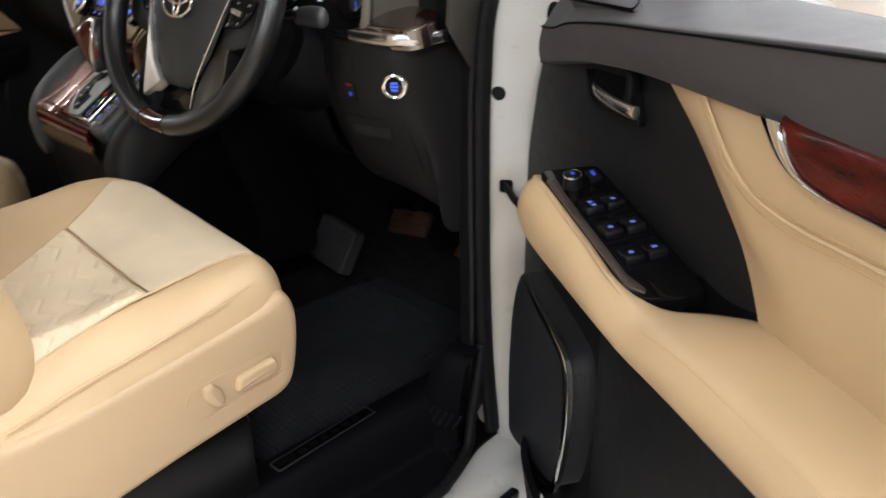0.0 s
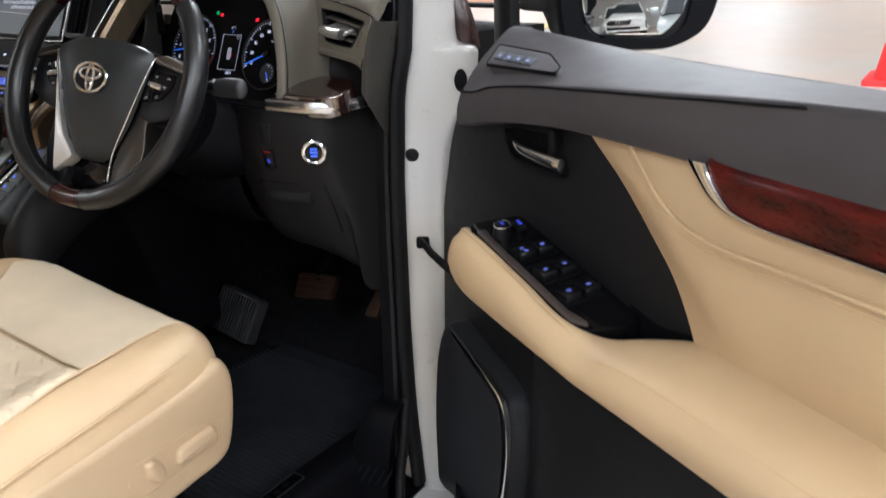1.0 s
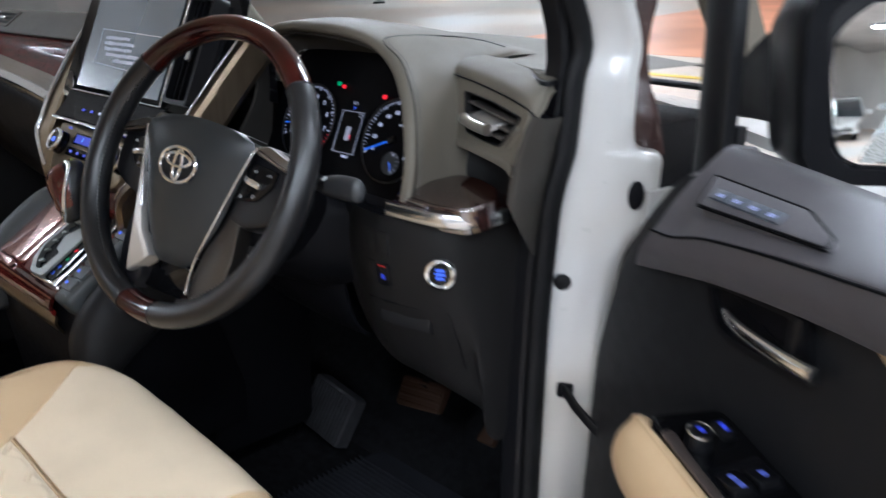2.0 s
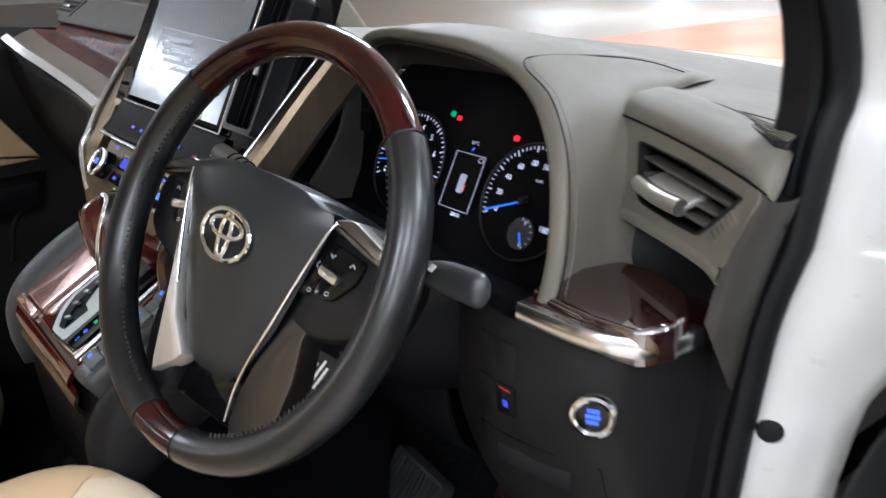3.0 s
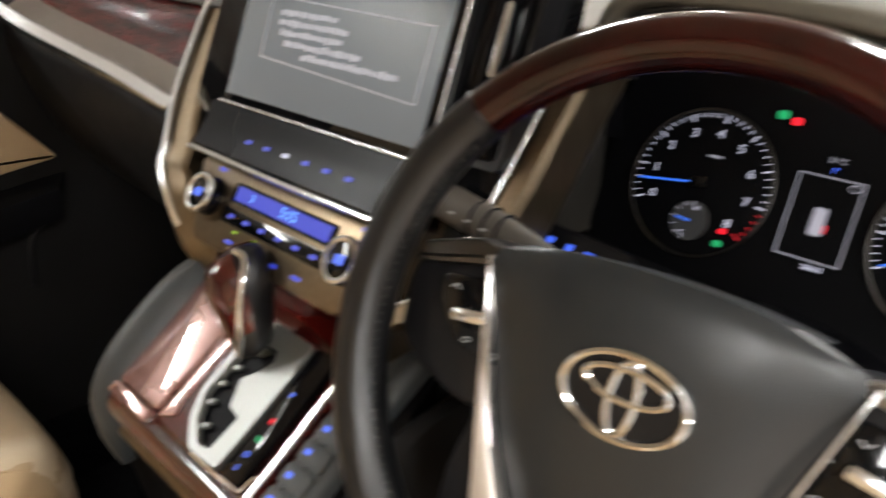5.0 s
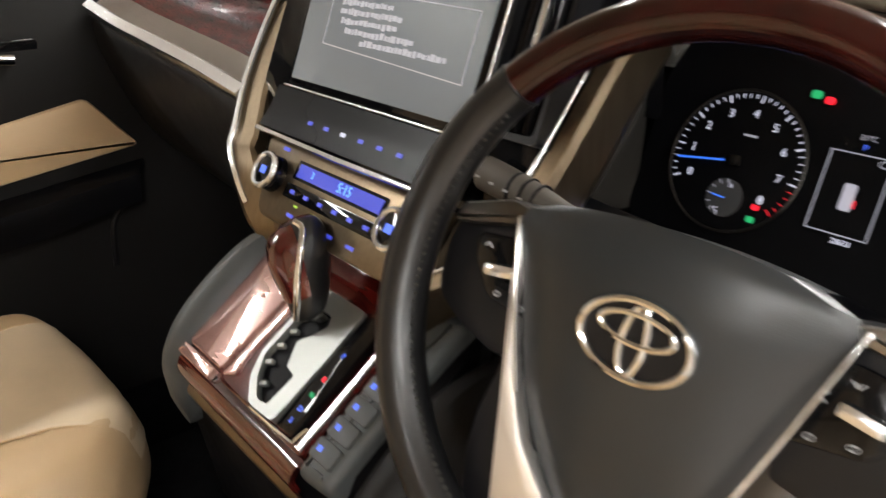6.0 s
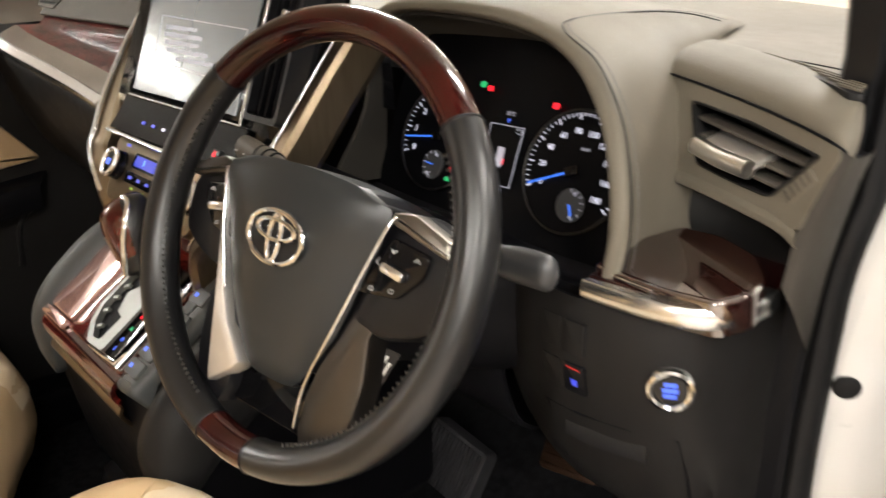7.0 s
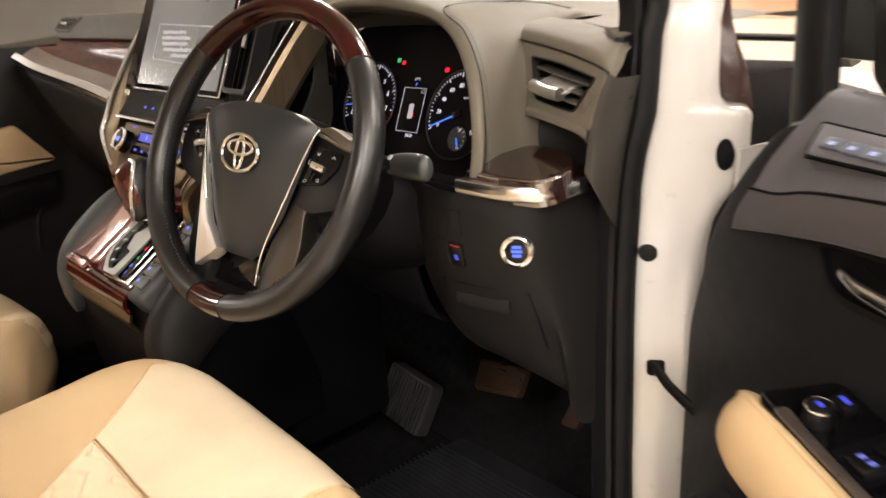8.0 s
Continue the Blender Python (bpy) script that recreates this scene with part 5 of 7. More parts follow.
# touch panel below the screen
tp = part("touch_panel", skin([[smx @ V((x, y, z)) for x in (-0.165, -0.05, 0.05, 0.165)] for y, z in ((-0.006, 0.001), (-0.03, 0.006), (-0.052, 0.014))], 3, 4, 0.003), TOUCH, dash, "black touch button panel")
for k in range(6):
    part("touch_mark", box((0.008, 0.004, 0.0006), m=smx @ Matrix.Translation((-0.075 + k * 0.030, -0.034, 0.0085)) @ pose(0, 0, 0, -16)), LED_BD if k != 2 else MARK, tp, "small blue touch symbol", flat=True)
hz = part("hazard_button", box((0.016, 0.011, 0.004), 0.001, smx @ Matrix.Translation((0.128, -0.040, 0.010)) @ pose(0, 0, 0, -16)), SATIN, tp)
part("hazard_mark", plate([(-0.004, -0.003), (0.004, -0.003), (0, 0.004)], 0, 0.0006, m=smx @ Matrix.Translation((0.128, -0.040, 0.0125)) @ pose(0, 0, 0, -16)), LED_R, hz, "red warning triangle", flat=True)
part("chrome_strip", sweep([smx @ V(p) for p in ((-0.162, -0.056, 0.016), (0.0, -0.057, 0.018), (0.162, -0.056, 0.016))], 0.007, 0.006), CHROME, dash, "bright chrome strip")
# climate panel
cpm = smx @ Matrix.Translation((0, -0.10, 0.012)) @ pose(0, 0, 0, -12)
cp = part("climate_panel", plate(rounded([(-0.155, 0.040), (0.155, 0.040), (0.115, -0.040), (-0.115, -0.040)], 0.012), -0.02, 0.0, 0.003, m=cpm), BRONZE, dash, "bronze climate control panel")
lcd = part("climate_display", plate(rounded([(-0.078, 0.008), (0.078, 0.008), (0.078, 0.028), (-0.078, 0.028)], 0.003), 0, 0.001, m=cpm), PIANO, cp, "blue climate display")
part("display_glow", plate([(-0.072, 0.011), (0.072, 0.011), (0.072, 0.025), (-0.072, 0.025)], 0.001, 0.0014, m=cpm), glow("blue_lcd", (0.004, 0.03, 0.8), 0.30), lcd, flat=True)
part("display_digit", letters("3", 0.010, cpm @ Matrix.Translation((-0.045, 0.018, 0.0016))), LCD_TEXT, lcd, flat=True)
part("display_time", letters("5:15", 0.014, cpm @ Matrix.Translation((0.012, 0.018, 0.0016))), LCD_TEXT, lcd, flat=True)
part("button_strip", plate(rounded([(-0.082, -0.012), (0.082, -0.012), (0.082, 0.003), (-0.082, 0.003)], 0.003), 0, 0.0015, 0.0005, m=cpm), PIANO, cp)
for k in range(6):
    part("button_light", box((0.008, 0.004, 0.0005), m=cpm @ Matrix.Translation((-0.066 + k * 0.026, -0.0045, 0.0018))), LED_BD, cp, flat=True)
for k in range(4):
    part("button_light", box((0.012 if k != 1 else 0.018, 0.0035, 0.0005), m=cpm @ Matrix.Translation((-0.055 + k * 0.036, -0.027, 0.0004))), LED_BD, cp, flat=True)
for x in (-0.052, -0.020):
    part("indicator", box((0.006, 0.002, 0.0005), m=cpm @ Matrix.Translation((x, -0.0165, 0.0004))), LED_Y, cp, flat=True)
for s in (-1, 1):
    km = cpm @ Matrix.Translation((s * 0.110, 0.004, 0))
    kn = part("climate_knob", disc(0.0195, 0.016, km, 32, 0.003, 0.0185), PIANO, cp, "climate knob with a silver ring")
    part("knob_ring", hoop(0.0172, 0.0065, km @ Matrix.Translation((0, 0, 0.015)), 40), SILVER, kn)
    part("knob_light", box((0.010, 0.008, 0.0006), m=km @ Matrix.Translation((0, 0, 0.0166))), LED_B, kn, flat=True)
    part("knob_label", box((0.012, 0.004, 0.0006), m=km @ Matrix.Translation((0.0, 0.029, 0.0005))), LED_BD, cp, flat=True)
# bronze pillars either side, bent inward at the bottom
for s in (-1, 1):
    xs = CX + s * 0.245
    pl = crm([(-0.285, 0.205, 1.265), (-0.265, 0.160, 1.215), (-0.234, 0.112, 1.160), (-0.205, 0.080, 1.118), (-0.197, 0.067, 1.095), (-0.165, 0.060, 1.056), (-0.146, 0.060, 1.035), (-0.136, 0.062, 1.0)] if s < 0 else [(CX + s * 0.232, 0.215, 1.262), (CX + s * 0.232, 0.172, 1.215), (CX + s * 0.232, 0.125, 1.160), (CX + s * 0.226, 0.090, 1.118), (CX + s * 0.212, 0.074, 1.092), (CX + s * 0.165, 0.060, 1.060), (CX + s * 0.140, 0.056, 1.035), (CX + s * 0.130, 0.06, 1.00)], 4)
    bp = part("bronze_pillar", sweep(pl, 0.020 if s > 0 else 0.044, 0.050 if s > 0 else 0.020, (0, -0.8, 0.6), box=True), BRONZE, dash, "brushed bronze pillar beside the screen", sharp=20)
    if s > 0:
        part("pillar_edge", sweep([p + V((-0.013, -0.020, 0.014)) for p in pl[:-4]], 0.004, 0.004), SILVER, bp)
    else:
        part("pillar_edge", sweep([p + V((-0.018, -0.010, 0.008)) for p in pl[:-6]], 0.008, 0.010, (0, -0.8, 0.6), box=True), SILVER, bp, "satin silver outer facet")
    if s < 0:
        continue
    # upright vent between screen and pillar
    vm = smx @ Matrix.Translation((s * 0.186, 0.085, 0.0))
    ve = part("upright_vent", ring(rounded([(-0.033, -0.08), (0.033, -0.08), (0.033, 0.08), (-0.033, 0.08)], 0.008), rounded([(-0.028, -0.074), (0.028, -0.074), (0.028, 0.074), (-0.028, 0.074)], 0.007), -0.02, 0.004, m=vm), SATIN, dash, "upright black air vent")
    for k in range(3):
        part("vane", box((0.0025, 0.146, 0.022), 0.0008, vm @ Matrix.Translation((-0.014 + 0.014 * k, 0, -0.010)) @ pose(0, 0, 0, 0, 20, 0)), BLACK, ve)
    part("vane_tab", box((0.007, 0.055, 0.010), 0.003, vm @ Matrix.Translation((0.004 * s, 0.01, 0.002))), SILVER, ve, "silver vent tab")
    part("vent_back", plate([(-0.028, -0.074), (0.028, -0.074), (0.028, 0.074), (-0.028, 0.074)], -0.03, -0.024, m=vm), BLACK, ve)

part("top_fascia", skin([[(0.115, 0.190, 1.262), (0.16, 0.215, 1.262), (0.205, 0.262, 1.262)], [(0.115, 0.186, 1.248), (0.16, 0.212, 1.246), (0.205, 0.258, 1.240)], [(0.115, 0.20, 1.20), (0.16, 0.225, 1.19), (0.205, 0.262, 1.18)]], 4, 4, 0.004), PIANO, dash, "gloss black fascia beside the screen")
part("fascia_strip", sweep(crm([(0.100, 0.183, 1.263), (0.16, 0.212, 1.264), (0.205, 0.258, 1.264)], 5), 0.007, 0.010, (0, -0.7, 0.7), box=True), BRONZE, dash, "slim bronze fascia strip", sharp=20)

# ---- passenger side of the dashboard ----
xs = (-0.74, -0.66, -0.52, -0.38, -0.25)
st = ((0.085, 1.212), (0.098, 1.190), (0.104, 1.174), (0.102, 1.163), (0.098, 1.150))
xq = (-0.74, -0.66, -0.52, -0.38, -0.25, -0.19)
part("passenger_pad", skin([[(x, 0.36, 1.262) for x in xq], [(x, 0.28, 1.290) for x in xq], [(x, 0.225, 1.297) for x in xq], [(x, 0.205, 1.288) for x in xq], [(x, 0.178, 1.258) for x in xq], [(x, 0.175, 1.250) for x in xq], [(x, 0.186, 1.246) for x in xq]], 4, 4), DASH_SIDE, dash, "grey passenger dash pad")
pv = frame_of((-0.713, 0.197, 1.279), (1, 0, 0), (0, -0.75, 0.66))
pve = part("passenger_vent", ring(rounded([(-0.062, -0.020), (0.036, -0.024), (0.062, 0.018), (-0.062, 0.018)], 0.006), rounded([(-0.054, -0.014), (0.032, -0.017), (0.050, 0.012), (-0.054, 0.012)], 0.005), -0.01, 0.003, m=pv), DASH_SIDE, dash, "grey passenger air vent")
part("vent_back", plate([(-0.055, -0.018), (0.034, -0.018), (0.052, 0.013), (-0.055, 0.013)], -0.004, 0.0015, m=pv), BLACK, pve)
for k in range(2):
    part("slat", box((0.084, 0.003, 0.002), 0.0008, pv @ Matrix.Translation((-0.010, -0.008 + k * 0.011, 0.002))), DASH_SIDE, pve)
part("vane_tab", box((0.034, 0.007, 0.008), 0.0025, pv @ Matrix.Translation((-0.020, -0.002, 0.003))), SILVER, pve, "silver vent tab")
pw = part("passenger_wood", skin([[(x, 0.184, 1.250) for x in xs], [(x, 0.172, 1.238) for x in xs], [(x, 0.166 - (z < 1.2) * 0.004, 0.5 * z + 0.628) for x, (y, z) in zip(xs, st)], [(x, y + 0.042, z + 0.0235) for x, (y, z) in zip(xs, st)]], 4, 4), WOOD_DOOR, dash, "dark red lacquered wood band")
part("passenger_gloss_band", skin([[(x, y + 0.0425, z + 0.0238) for x, (y, z) in zip(xs, st)], [(x, y + 0.025, z + 0.016) for x, (y, z) in zip(xs, st)], [(x, y + 0.006, z + 0.005) for x, (y, z) in zip(xs, st)]], 4, 4), WOOD_D, dash, "glossy dark lower wood band")
part("passenger_chrome", sweep(crm([(x, y, z) for x, (y, z) in zip(xs, st)], 6), 0.020, 0.028, (0, -0.6, 0.8), box=True), SILVER, dash, "silver strip under the wood")
part("glovebox", skin([[(x, y + dy, z + dz) for x, (y, z) in zip(xs, st)] for dy, dz in ((0.004, -0.006), (-0.002, -0.03), (0.01, -0.09), (0.06, -0.20), (0.14, -0.28))], 4, 4, 0.006), DASH, dash, "grey glovebox lid")
# ---- driver's vent ----
def quad(a, b, c, d, s, t):
    return (V(a) * (1 - s) + V(b) * s) * (1 - t) + (V(d) * (1 - s) + V(c) * s) * t


O = ((0.529, 0.307, 1.245), (0.702, 0.2408, 1.2200), (0.679, 0.242, 1.157), (0.544, 0.292, 1.170))
I = ((0.558, 0.295, 1.229), (0.688, 0.246, 1.213), (0.652, 0.254, 1.174), (0.573, 0.283, 1.180))
nrm = (V(O[1]) - V(O[0])).cross(V(O[0]) - V(O[3])).normalized()
if nrm.y > 0:
    nrm = -nrm
vm = frame_of(V(O[0]), V(O[1]) - V(O[0]), nrm)
vi = vm.inverted()
edge = [O[0], (0.613, 0.276, 1.237), (0.680, 0.2503, 1.2268), O[1], O[2], (0.657, 0.251, 1.164), (0.588, 0.276, 1.169), O[3]]
o2 = rounded([(vi @ V(p)).to_2d() for p in edge], 0.007, 4)
i2 = rounded([(vi @ V(p)).to_2d() for p in (I[0], quad(*I, 0.5, -0.06), I[1], quad(*I, 1.0, 0.5), I[2], quad(*I, 0.66, 1.02), quad(*I, 0.33, 1.02), I[3])], 0.006, 4)
i3 = [p + (sum(i2, V((0, 0))) / len(i2) - p) * 0.05 for p in i2]
vh = part("driver_vent", ring(o2, i2, -0.006, 0.0, m=vm), DASH_TOP, dash, "grey air vent housing with chrome tab")
part("vent_lip", ring(i2, i3, -0.012, 0.002, m=vm), DASH, vh)
part("vent_back", plate(i3, -0.05, -0.045, m=vm), BLACK, vh, flat=True)
part("vent_tunnel", ring([p * 1.0 for p in i2], i3, -0.05, -0.006, m=vm), BLACK, vh)
for k in range(3):
    t = 0.24 + k * 0.27
    a, b = quad(*I, 0.015, t), quad(*I, 0.985, t)
    up_ = nrm.cross((b - a).normalized())
    up_ = up_ if up_.z > 0 else -up_
    f = frame_of((a + b) / 2 + nrm * -0.010, b - a, up_ * 0.985 + nrm * 0.17)
    part("slat", box(((b - a).length, 0.016, 0.0032), 0.0012, f), DASH_SIDE, vh, "grey vent slat")
a, b = quad(*I, 0.15, 0.50), quad(*I, 0.70, 0.51)
f = frame_of((a + b) / 2 + nrm * -0.004, b - a, up_ * 0.9 + nrm * 0.44)
tab = part("vent_tab", box(((b - a).length, 0.030, 0.0065), 0.002, f), SILVER_M, vh, "silver vent tab")
e0 = (f @ V((-(b - a).length / 2, -0.0155, -0.001)), f @ V((0, -0.0175, -0.001)), f @ V(((b - a).length / 2, -0.0155, -0.001)))
part("tab_chrome", sweep(crm([p + V((0, -0.001, 0.002)) for p in e0], 5), 0.014, 0.015, (0, 0, 1)), SILVER_B, tab, "chrome tab edge")
WC = V((0.675, 0.2475, 1.189))
whl = part("vent_wheel", box((0.012, 0.030, 0.006), 0.002, frame_of(WC + nrm * 0.0, V(O[1]) - V(O[0]), nrm) @ pose(0, 0, 0, 0, 0, -33)), DASH_TOP, vh)
for k in range(5):
    part("wheel_rib", box((0.008, 0.0014, 0.0012), m=frame_of(WC + nrm * 0.0028, V(O[1]) - V(O[0]), nrm) @ pose(0, 0, 0, 0, 0, -33) @ Matrix.Translation((0, -0.011 + k * 0.0055, 0))), DASH_SIDE, whl)
part("crease", sweep(crm([V(p) + V((0, -0.0012, 0)) for p in crz[:7]], 5), 0.0022, 0.0022), BLACK, dash)
# housing underside, curving back over the ledge
ue = [V(edge[7]), V(edge[6]), V(edge[5]), V(edge[4])]
part("vent_underside", skin([ue, [p + V((0, -0.003, -0.006)) for p in ue], [p + V((0, 0.004, -0.012)) for p in ue], [p + V((0, 0.06, -0.010)) for p in ue]], 4, 4), DASH_TOP, dash, "grey rolled underside of the vent")
dm = frame_of((0.643, 0.326, 1.2540), (1, -0.25, -0.08), (0.08, -0.03, 1))
dg = part("defroster_grille", plate(rounded([(-0.054, 0.011), (0.042, -0.002), (0.061, -0.031), (0.053, -0.036)], 0.002), -0.004, 0.0018, 0.0008, m=dm), SATIN, dash, "dark defroster grille")
part("grille_rim", sweep(crm([dm @ V(p) for p in ((-0.070, 0.0165, 0.001), (-0.054, 0.014, 0.0015), (0.0, 0.0065, 0.0015), (0.044, 0.0, 0.001))], 4), 0.0022, 0.0022), DASH_TOP, dg)
for k in range(4):
    part("grille_bar", box((0.055 - k * 0.011, 0.0016, 0.003), m=dm @ Matrix.Translation((0.020 + k * 0.0085, -0.006 - k * 0.0068, 0.002)) @ pose(0, 0, 0, 0, 0, -10)), DASH_TOP, dg)

# ---- wood ledge with lidded cup holder ----
lo = [(0.545, 0.178), (0.60, 0.186), (0.636, 0.202), (0.655, 0.228), (0.663, 0.256), (0.668, 0.30), (0.655, 0.345), (0.55, 0.355), (0.545, 0.26)]
ledge = part("wood_ledge", plate(rounded(lo, 0.008), 1.092, 1.104, 0.002), LEDGE_WOOD, dash, "red lacquered wood ledge")
lid = [(0.543, 0.180), (0.611, 0.176), (0.652, 0.181), (0.666, 0.202), (0.665, 0.228), (0.644, 0.254), (0.605, 0.268), (0.570, 0.266), (0.548, 0.228)]
lt = Matrix.Translation((0, 0.191, 1.1095)) @ pose(0, 0, 0, 13) @ Matrix.Translation((0, -0.182, 0))
part("ledge_lid", plate(rounded(lid, 0.008, 5), -0.030, 0.0, 0.003, m=lt, seg=3), WOOD_D, dash, "glossy dark wood cup holder lid")
part("lid_face", plate(inset(rounded(lid, 0.008, 5), 0.0045), -0.002, 0.0009, m=lt), WOOD_D, dash, "mirror-glossy lid face")
part("lid_chrome", sweep(crm([(0.566, 0.1885, 1.1055), (0.585, 0.1868, 1.1055), (0.602, 0.1858, 1.1055)], 3), 0.003, 0.004), CHROME, dash)
part("ledge_chrome", sweep(crm([(0.547, 0.1775, 1.0945), (0.575, 0.1785, 1.0945), (0.604, 0.1810, 1.0945), (0.632, 0.188, 1.0945), (0.652, 0.206, 1.0950), (0.660, 0.232, 1.0955), (0.662, 0.256, 1.0965)], 5), 0.014, 0.017, (0, 0, 1), box=True), SILVER, dash, "polished silver ledge trim")

part("ledge_back", skin([[(0.556, 0.30, 1.10), (0.60, 0.315, 1.10), (0.66, 0.31, 1.10)], [(0.556, 0.30, 1.135), (0.60, 0.315, 1.135), (0.67, 0.30, 1.135)], [(0.545, 0.32, 1.19), (0.60, 0.32, 1.19), (0.70, 0.29, 1.19)]], 4, 4, 0.004), DASH, dash, "dark back of the ledge")

# ---- lower driver panel ----
def lower_y(x):
    pts = [(0.42, 0.205), (0.46, 0.183), (0.50, 0.169), (0.546, 0.166), (0.60, 0.179), (0.632, 0.200), (0.645, 0.228), (0.653, 0.265), (0.657, 0.32)]
    for (a, ya), (b, yb) in zip(pts, pts[1:]):
        if x <= b:
            return ya + (yb - ya) * (x - a) / (b - a)
    return pts[-1][1]


rows = []
for z, dy in ((1.086, 0.006), (1.06, 0.002), (1.02, 0.004), (0.97, 0.016), (0.93, 0.030), (0.89, 0.048), (0.855, 0.075), (0.83, 0.12)):
    rows.append([(x, lower_y(x) + dy * (1.0 if x < 0.64 else 0.4), z - (0.05 * max(0, x - 0.58) / 0.07 if z < 0.87 else 0)) for x in (0.42, 0.46, 0.50, 0.546, 0.60, 0.632, 0.645, 0.653, 0.657)])
low = part("lower_panel", skin(rows, 3, 4, 0.005), DASH, dash, "lower driver panel in a darkened, shaded grey")


def on_low(x, z, lift=0.0):
    dy = np.interp(-z, [-1.086, -1.06, -1.02, -0.97, -0.93, -0.89, -0.855], [0.006, 0.002, 0.004, 0.016, 0.030, 0.048, 0.075])
    e = 0.002
    t = V((2 * e, lower_y(x + e) - lower_y(x - e), 0)).normalized()
    dz = 0.01
    dyz = np.interp(-(z + dz), [-1.086, -1.06, -1.02, -0.97, -0.93, -0.89, -0.855], [0.006, 0.002, 0.004, 0.016, 0.030, 0.048, 0.075])
    up = V((0, float(dyz - dy), dz)).normalized()
    n = t.cross(up).normalized()
    if n.y > 0:
        n = -n
    return frame_of(V((x, lower_y(x) + float(dy), z)) + n * lift, t, n)


sb = on_low(0.619, 1.028, 0.001)
btn = part("start_button", disc(0.0190, 0.005, sb, 40, 0.002, 0.0180), SILVER, dash, "round start button with silver ring and blue light")
part("button_ring", hoop(0.0158, 0.0068, sb @ Matrix.Translation((0, 0, 0.006)), 44), CHROME, btn)
part("button_face", disc(0.0148, 0.004, sb @ Matrix.Translation((0, 0, 0.003)), 36, 0.001), PIANO, btn)
for k in range(3):
    part("lit_word_bar", box((0.012 - 0.002 * (k != 1), 0.0034, 0.0006), m=sb @ Matrix.Translation((0, 0.005 - k * 0.005, 0.0073))), LED_B, btn, "blue lit writing", flat=True)
for x, z, lit in ((0.545, 1.013, True), (0.545, 1.052, False), (0.520, 1.013, False), (0.520, 1.052, False)):
    f = on_low(x, z, 0.0)
    sw = part("blank_switch" if not lit else "small_switch", plate(rounded([(-0.0105, -0.015), (0.0105, -0.015), (0.0105, 0.015), (-0.0105, 0.015)], 0.002), -0.004, 0.0025, 0.001, m=f), SATIN if lit else DASH, low, "small black switch" if lit else "")
    if lit:
        part("switch_light", box((0.006, 0.0065, 0.0006), m=f @ Matrix.Translation((0, -0.003, 0.0027))), LED_BD, sw, flat=True)
        part("switch_red", box((0.014, 0.0016, 0.0006), m=f @ Matrix.Translation((0, 0.0115, 0.0027))), LED_RS, sw, flat=True)
coin = [(0.507, 0.972), (0.622, 0.972), (0.616, 0.888), (0.516, 0.888)]
part("coin_box_seam", sweep([on_low(x, z, 0.0008).translation for x, z in ((0.507, 0.90), (0.505, 0.972), (0.545, 0.974), (0.585, 0.974), (0.622, 0.972), (0.624, 0.93), (0.622, 0.89))], 0.0025, 0.0025), BLACK, low)
part("coin_box_grip", sweep([on_low(x, 0.952, 0.002).translation for x in (0.525, 0.55, 0.575, 0.60)], 0.005, 0.017, box=True), DOORBLACK, low, "dark grey coin box grip")
# knee panel under the column and lower valance
part("knee_panel", skin([[(x, y, z) for x, y in ((0.14, 0.20), (0.22, 0.175), (0.33, 0.172), (0.42, 0.20))] for z, in ((1.05,),)] + [[(0.14, 0.205, 1.0), (0.22, 0.18, 1.0), (0.33, 0.178, 1.0), (0.425, 0.205, 1.0)], [(0.14, 0.225, 0.94), (0.22, 0.205, 0.94), (0.33, 0.2, 0.935), (0.428, 0.215, 0.93)], [(0.14, 0.27, 0.89), (0.22, 0.255, 0.88), (0.33, 0.25, 0.875), (0.43, 0.25, 0.875)], [(0.14, 0.36, 0.87), (0.22, 0.36, 0.86), (0.33, 0.36, 0.85), (0.43, 0.36, 0.85)]], 4, 4, 0.005), BLACK, dash, "black knee panel")
part("under_cover", box((1.3, 0.42, 0.02), m=(0.0, 0.55, 0.87)), BLACK, dash)
part("dash_core", box((1.38, 0.30, 0.26), m=(0, 0.62, 1.05)), BLACK, dash)

# ---- dash switches left of the wheel ----
dsw = frame_of((0.199, 0.158, 1.125), (0.056, -0.010, 0.004), (0, -0.75, 0.66))
dk = part("dash_switch_panel", plate(rounded([(-0.055, -0.014), (0.055, -0.014), (0.055, 0.014), (-0.055, 0.014)], 0.004), -0.05, 0, 0.001, m=dsw @ Matrix.Translation((0.03, 0, 0))), SATIN, dash, "row of small blue lit switches")
for k in range(4):
    part("switch_light", box((0.006 + 0.003 * (k == 3), 0.005, 0.0006), m=dsw @ Matrix.Translation((0.0 + k * 0.0185, 0.001, 0.0006))), LED_B, dk, flat=True)

# ---- steering wheel; local x right, y up in its plane, z towards the driver ----
WM = frame_of((0.3902, 0.0090, 1.1405), (0.9885, 0.140, -0.05), (0.150, -0.901, 0.407))
wheel = thing("steering_wheel", WM, "black leather and red wood steering wheel with round chrome emblem", "steering wheel")


def wpart(name, bm, material, parent=None, label="", **k):
    return part(name, bm, material, parent or wheel, label, local=True, **k)


R, TR = 0.1725, 0.0150


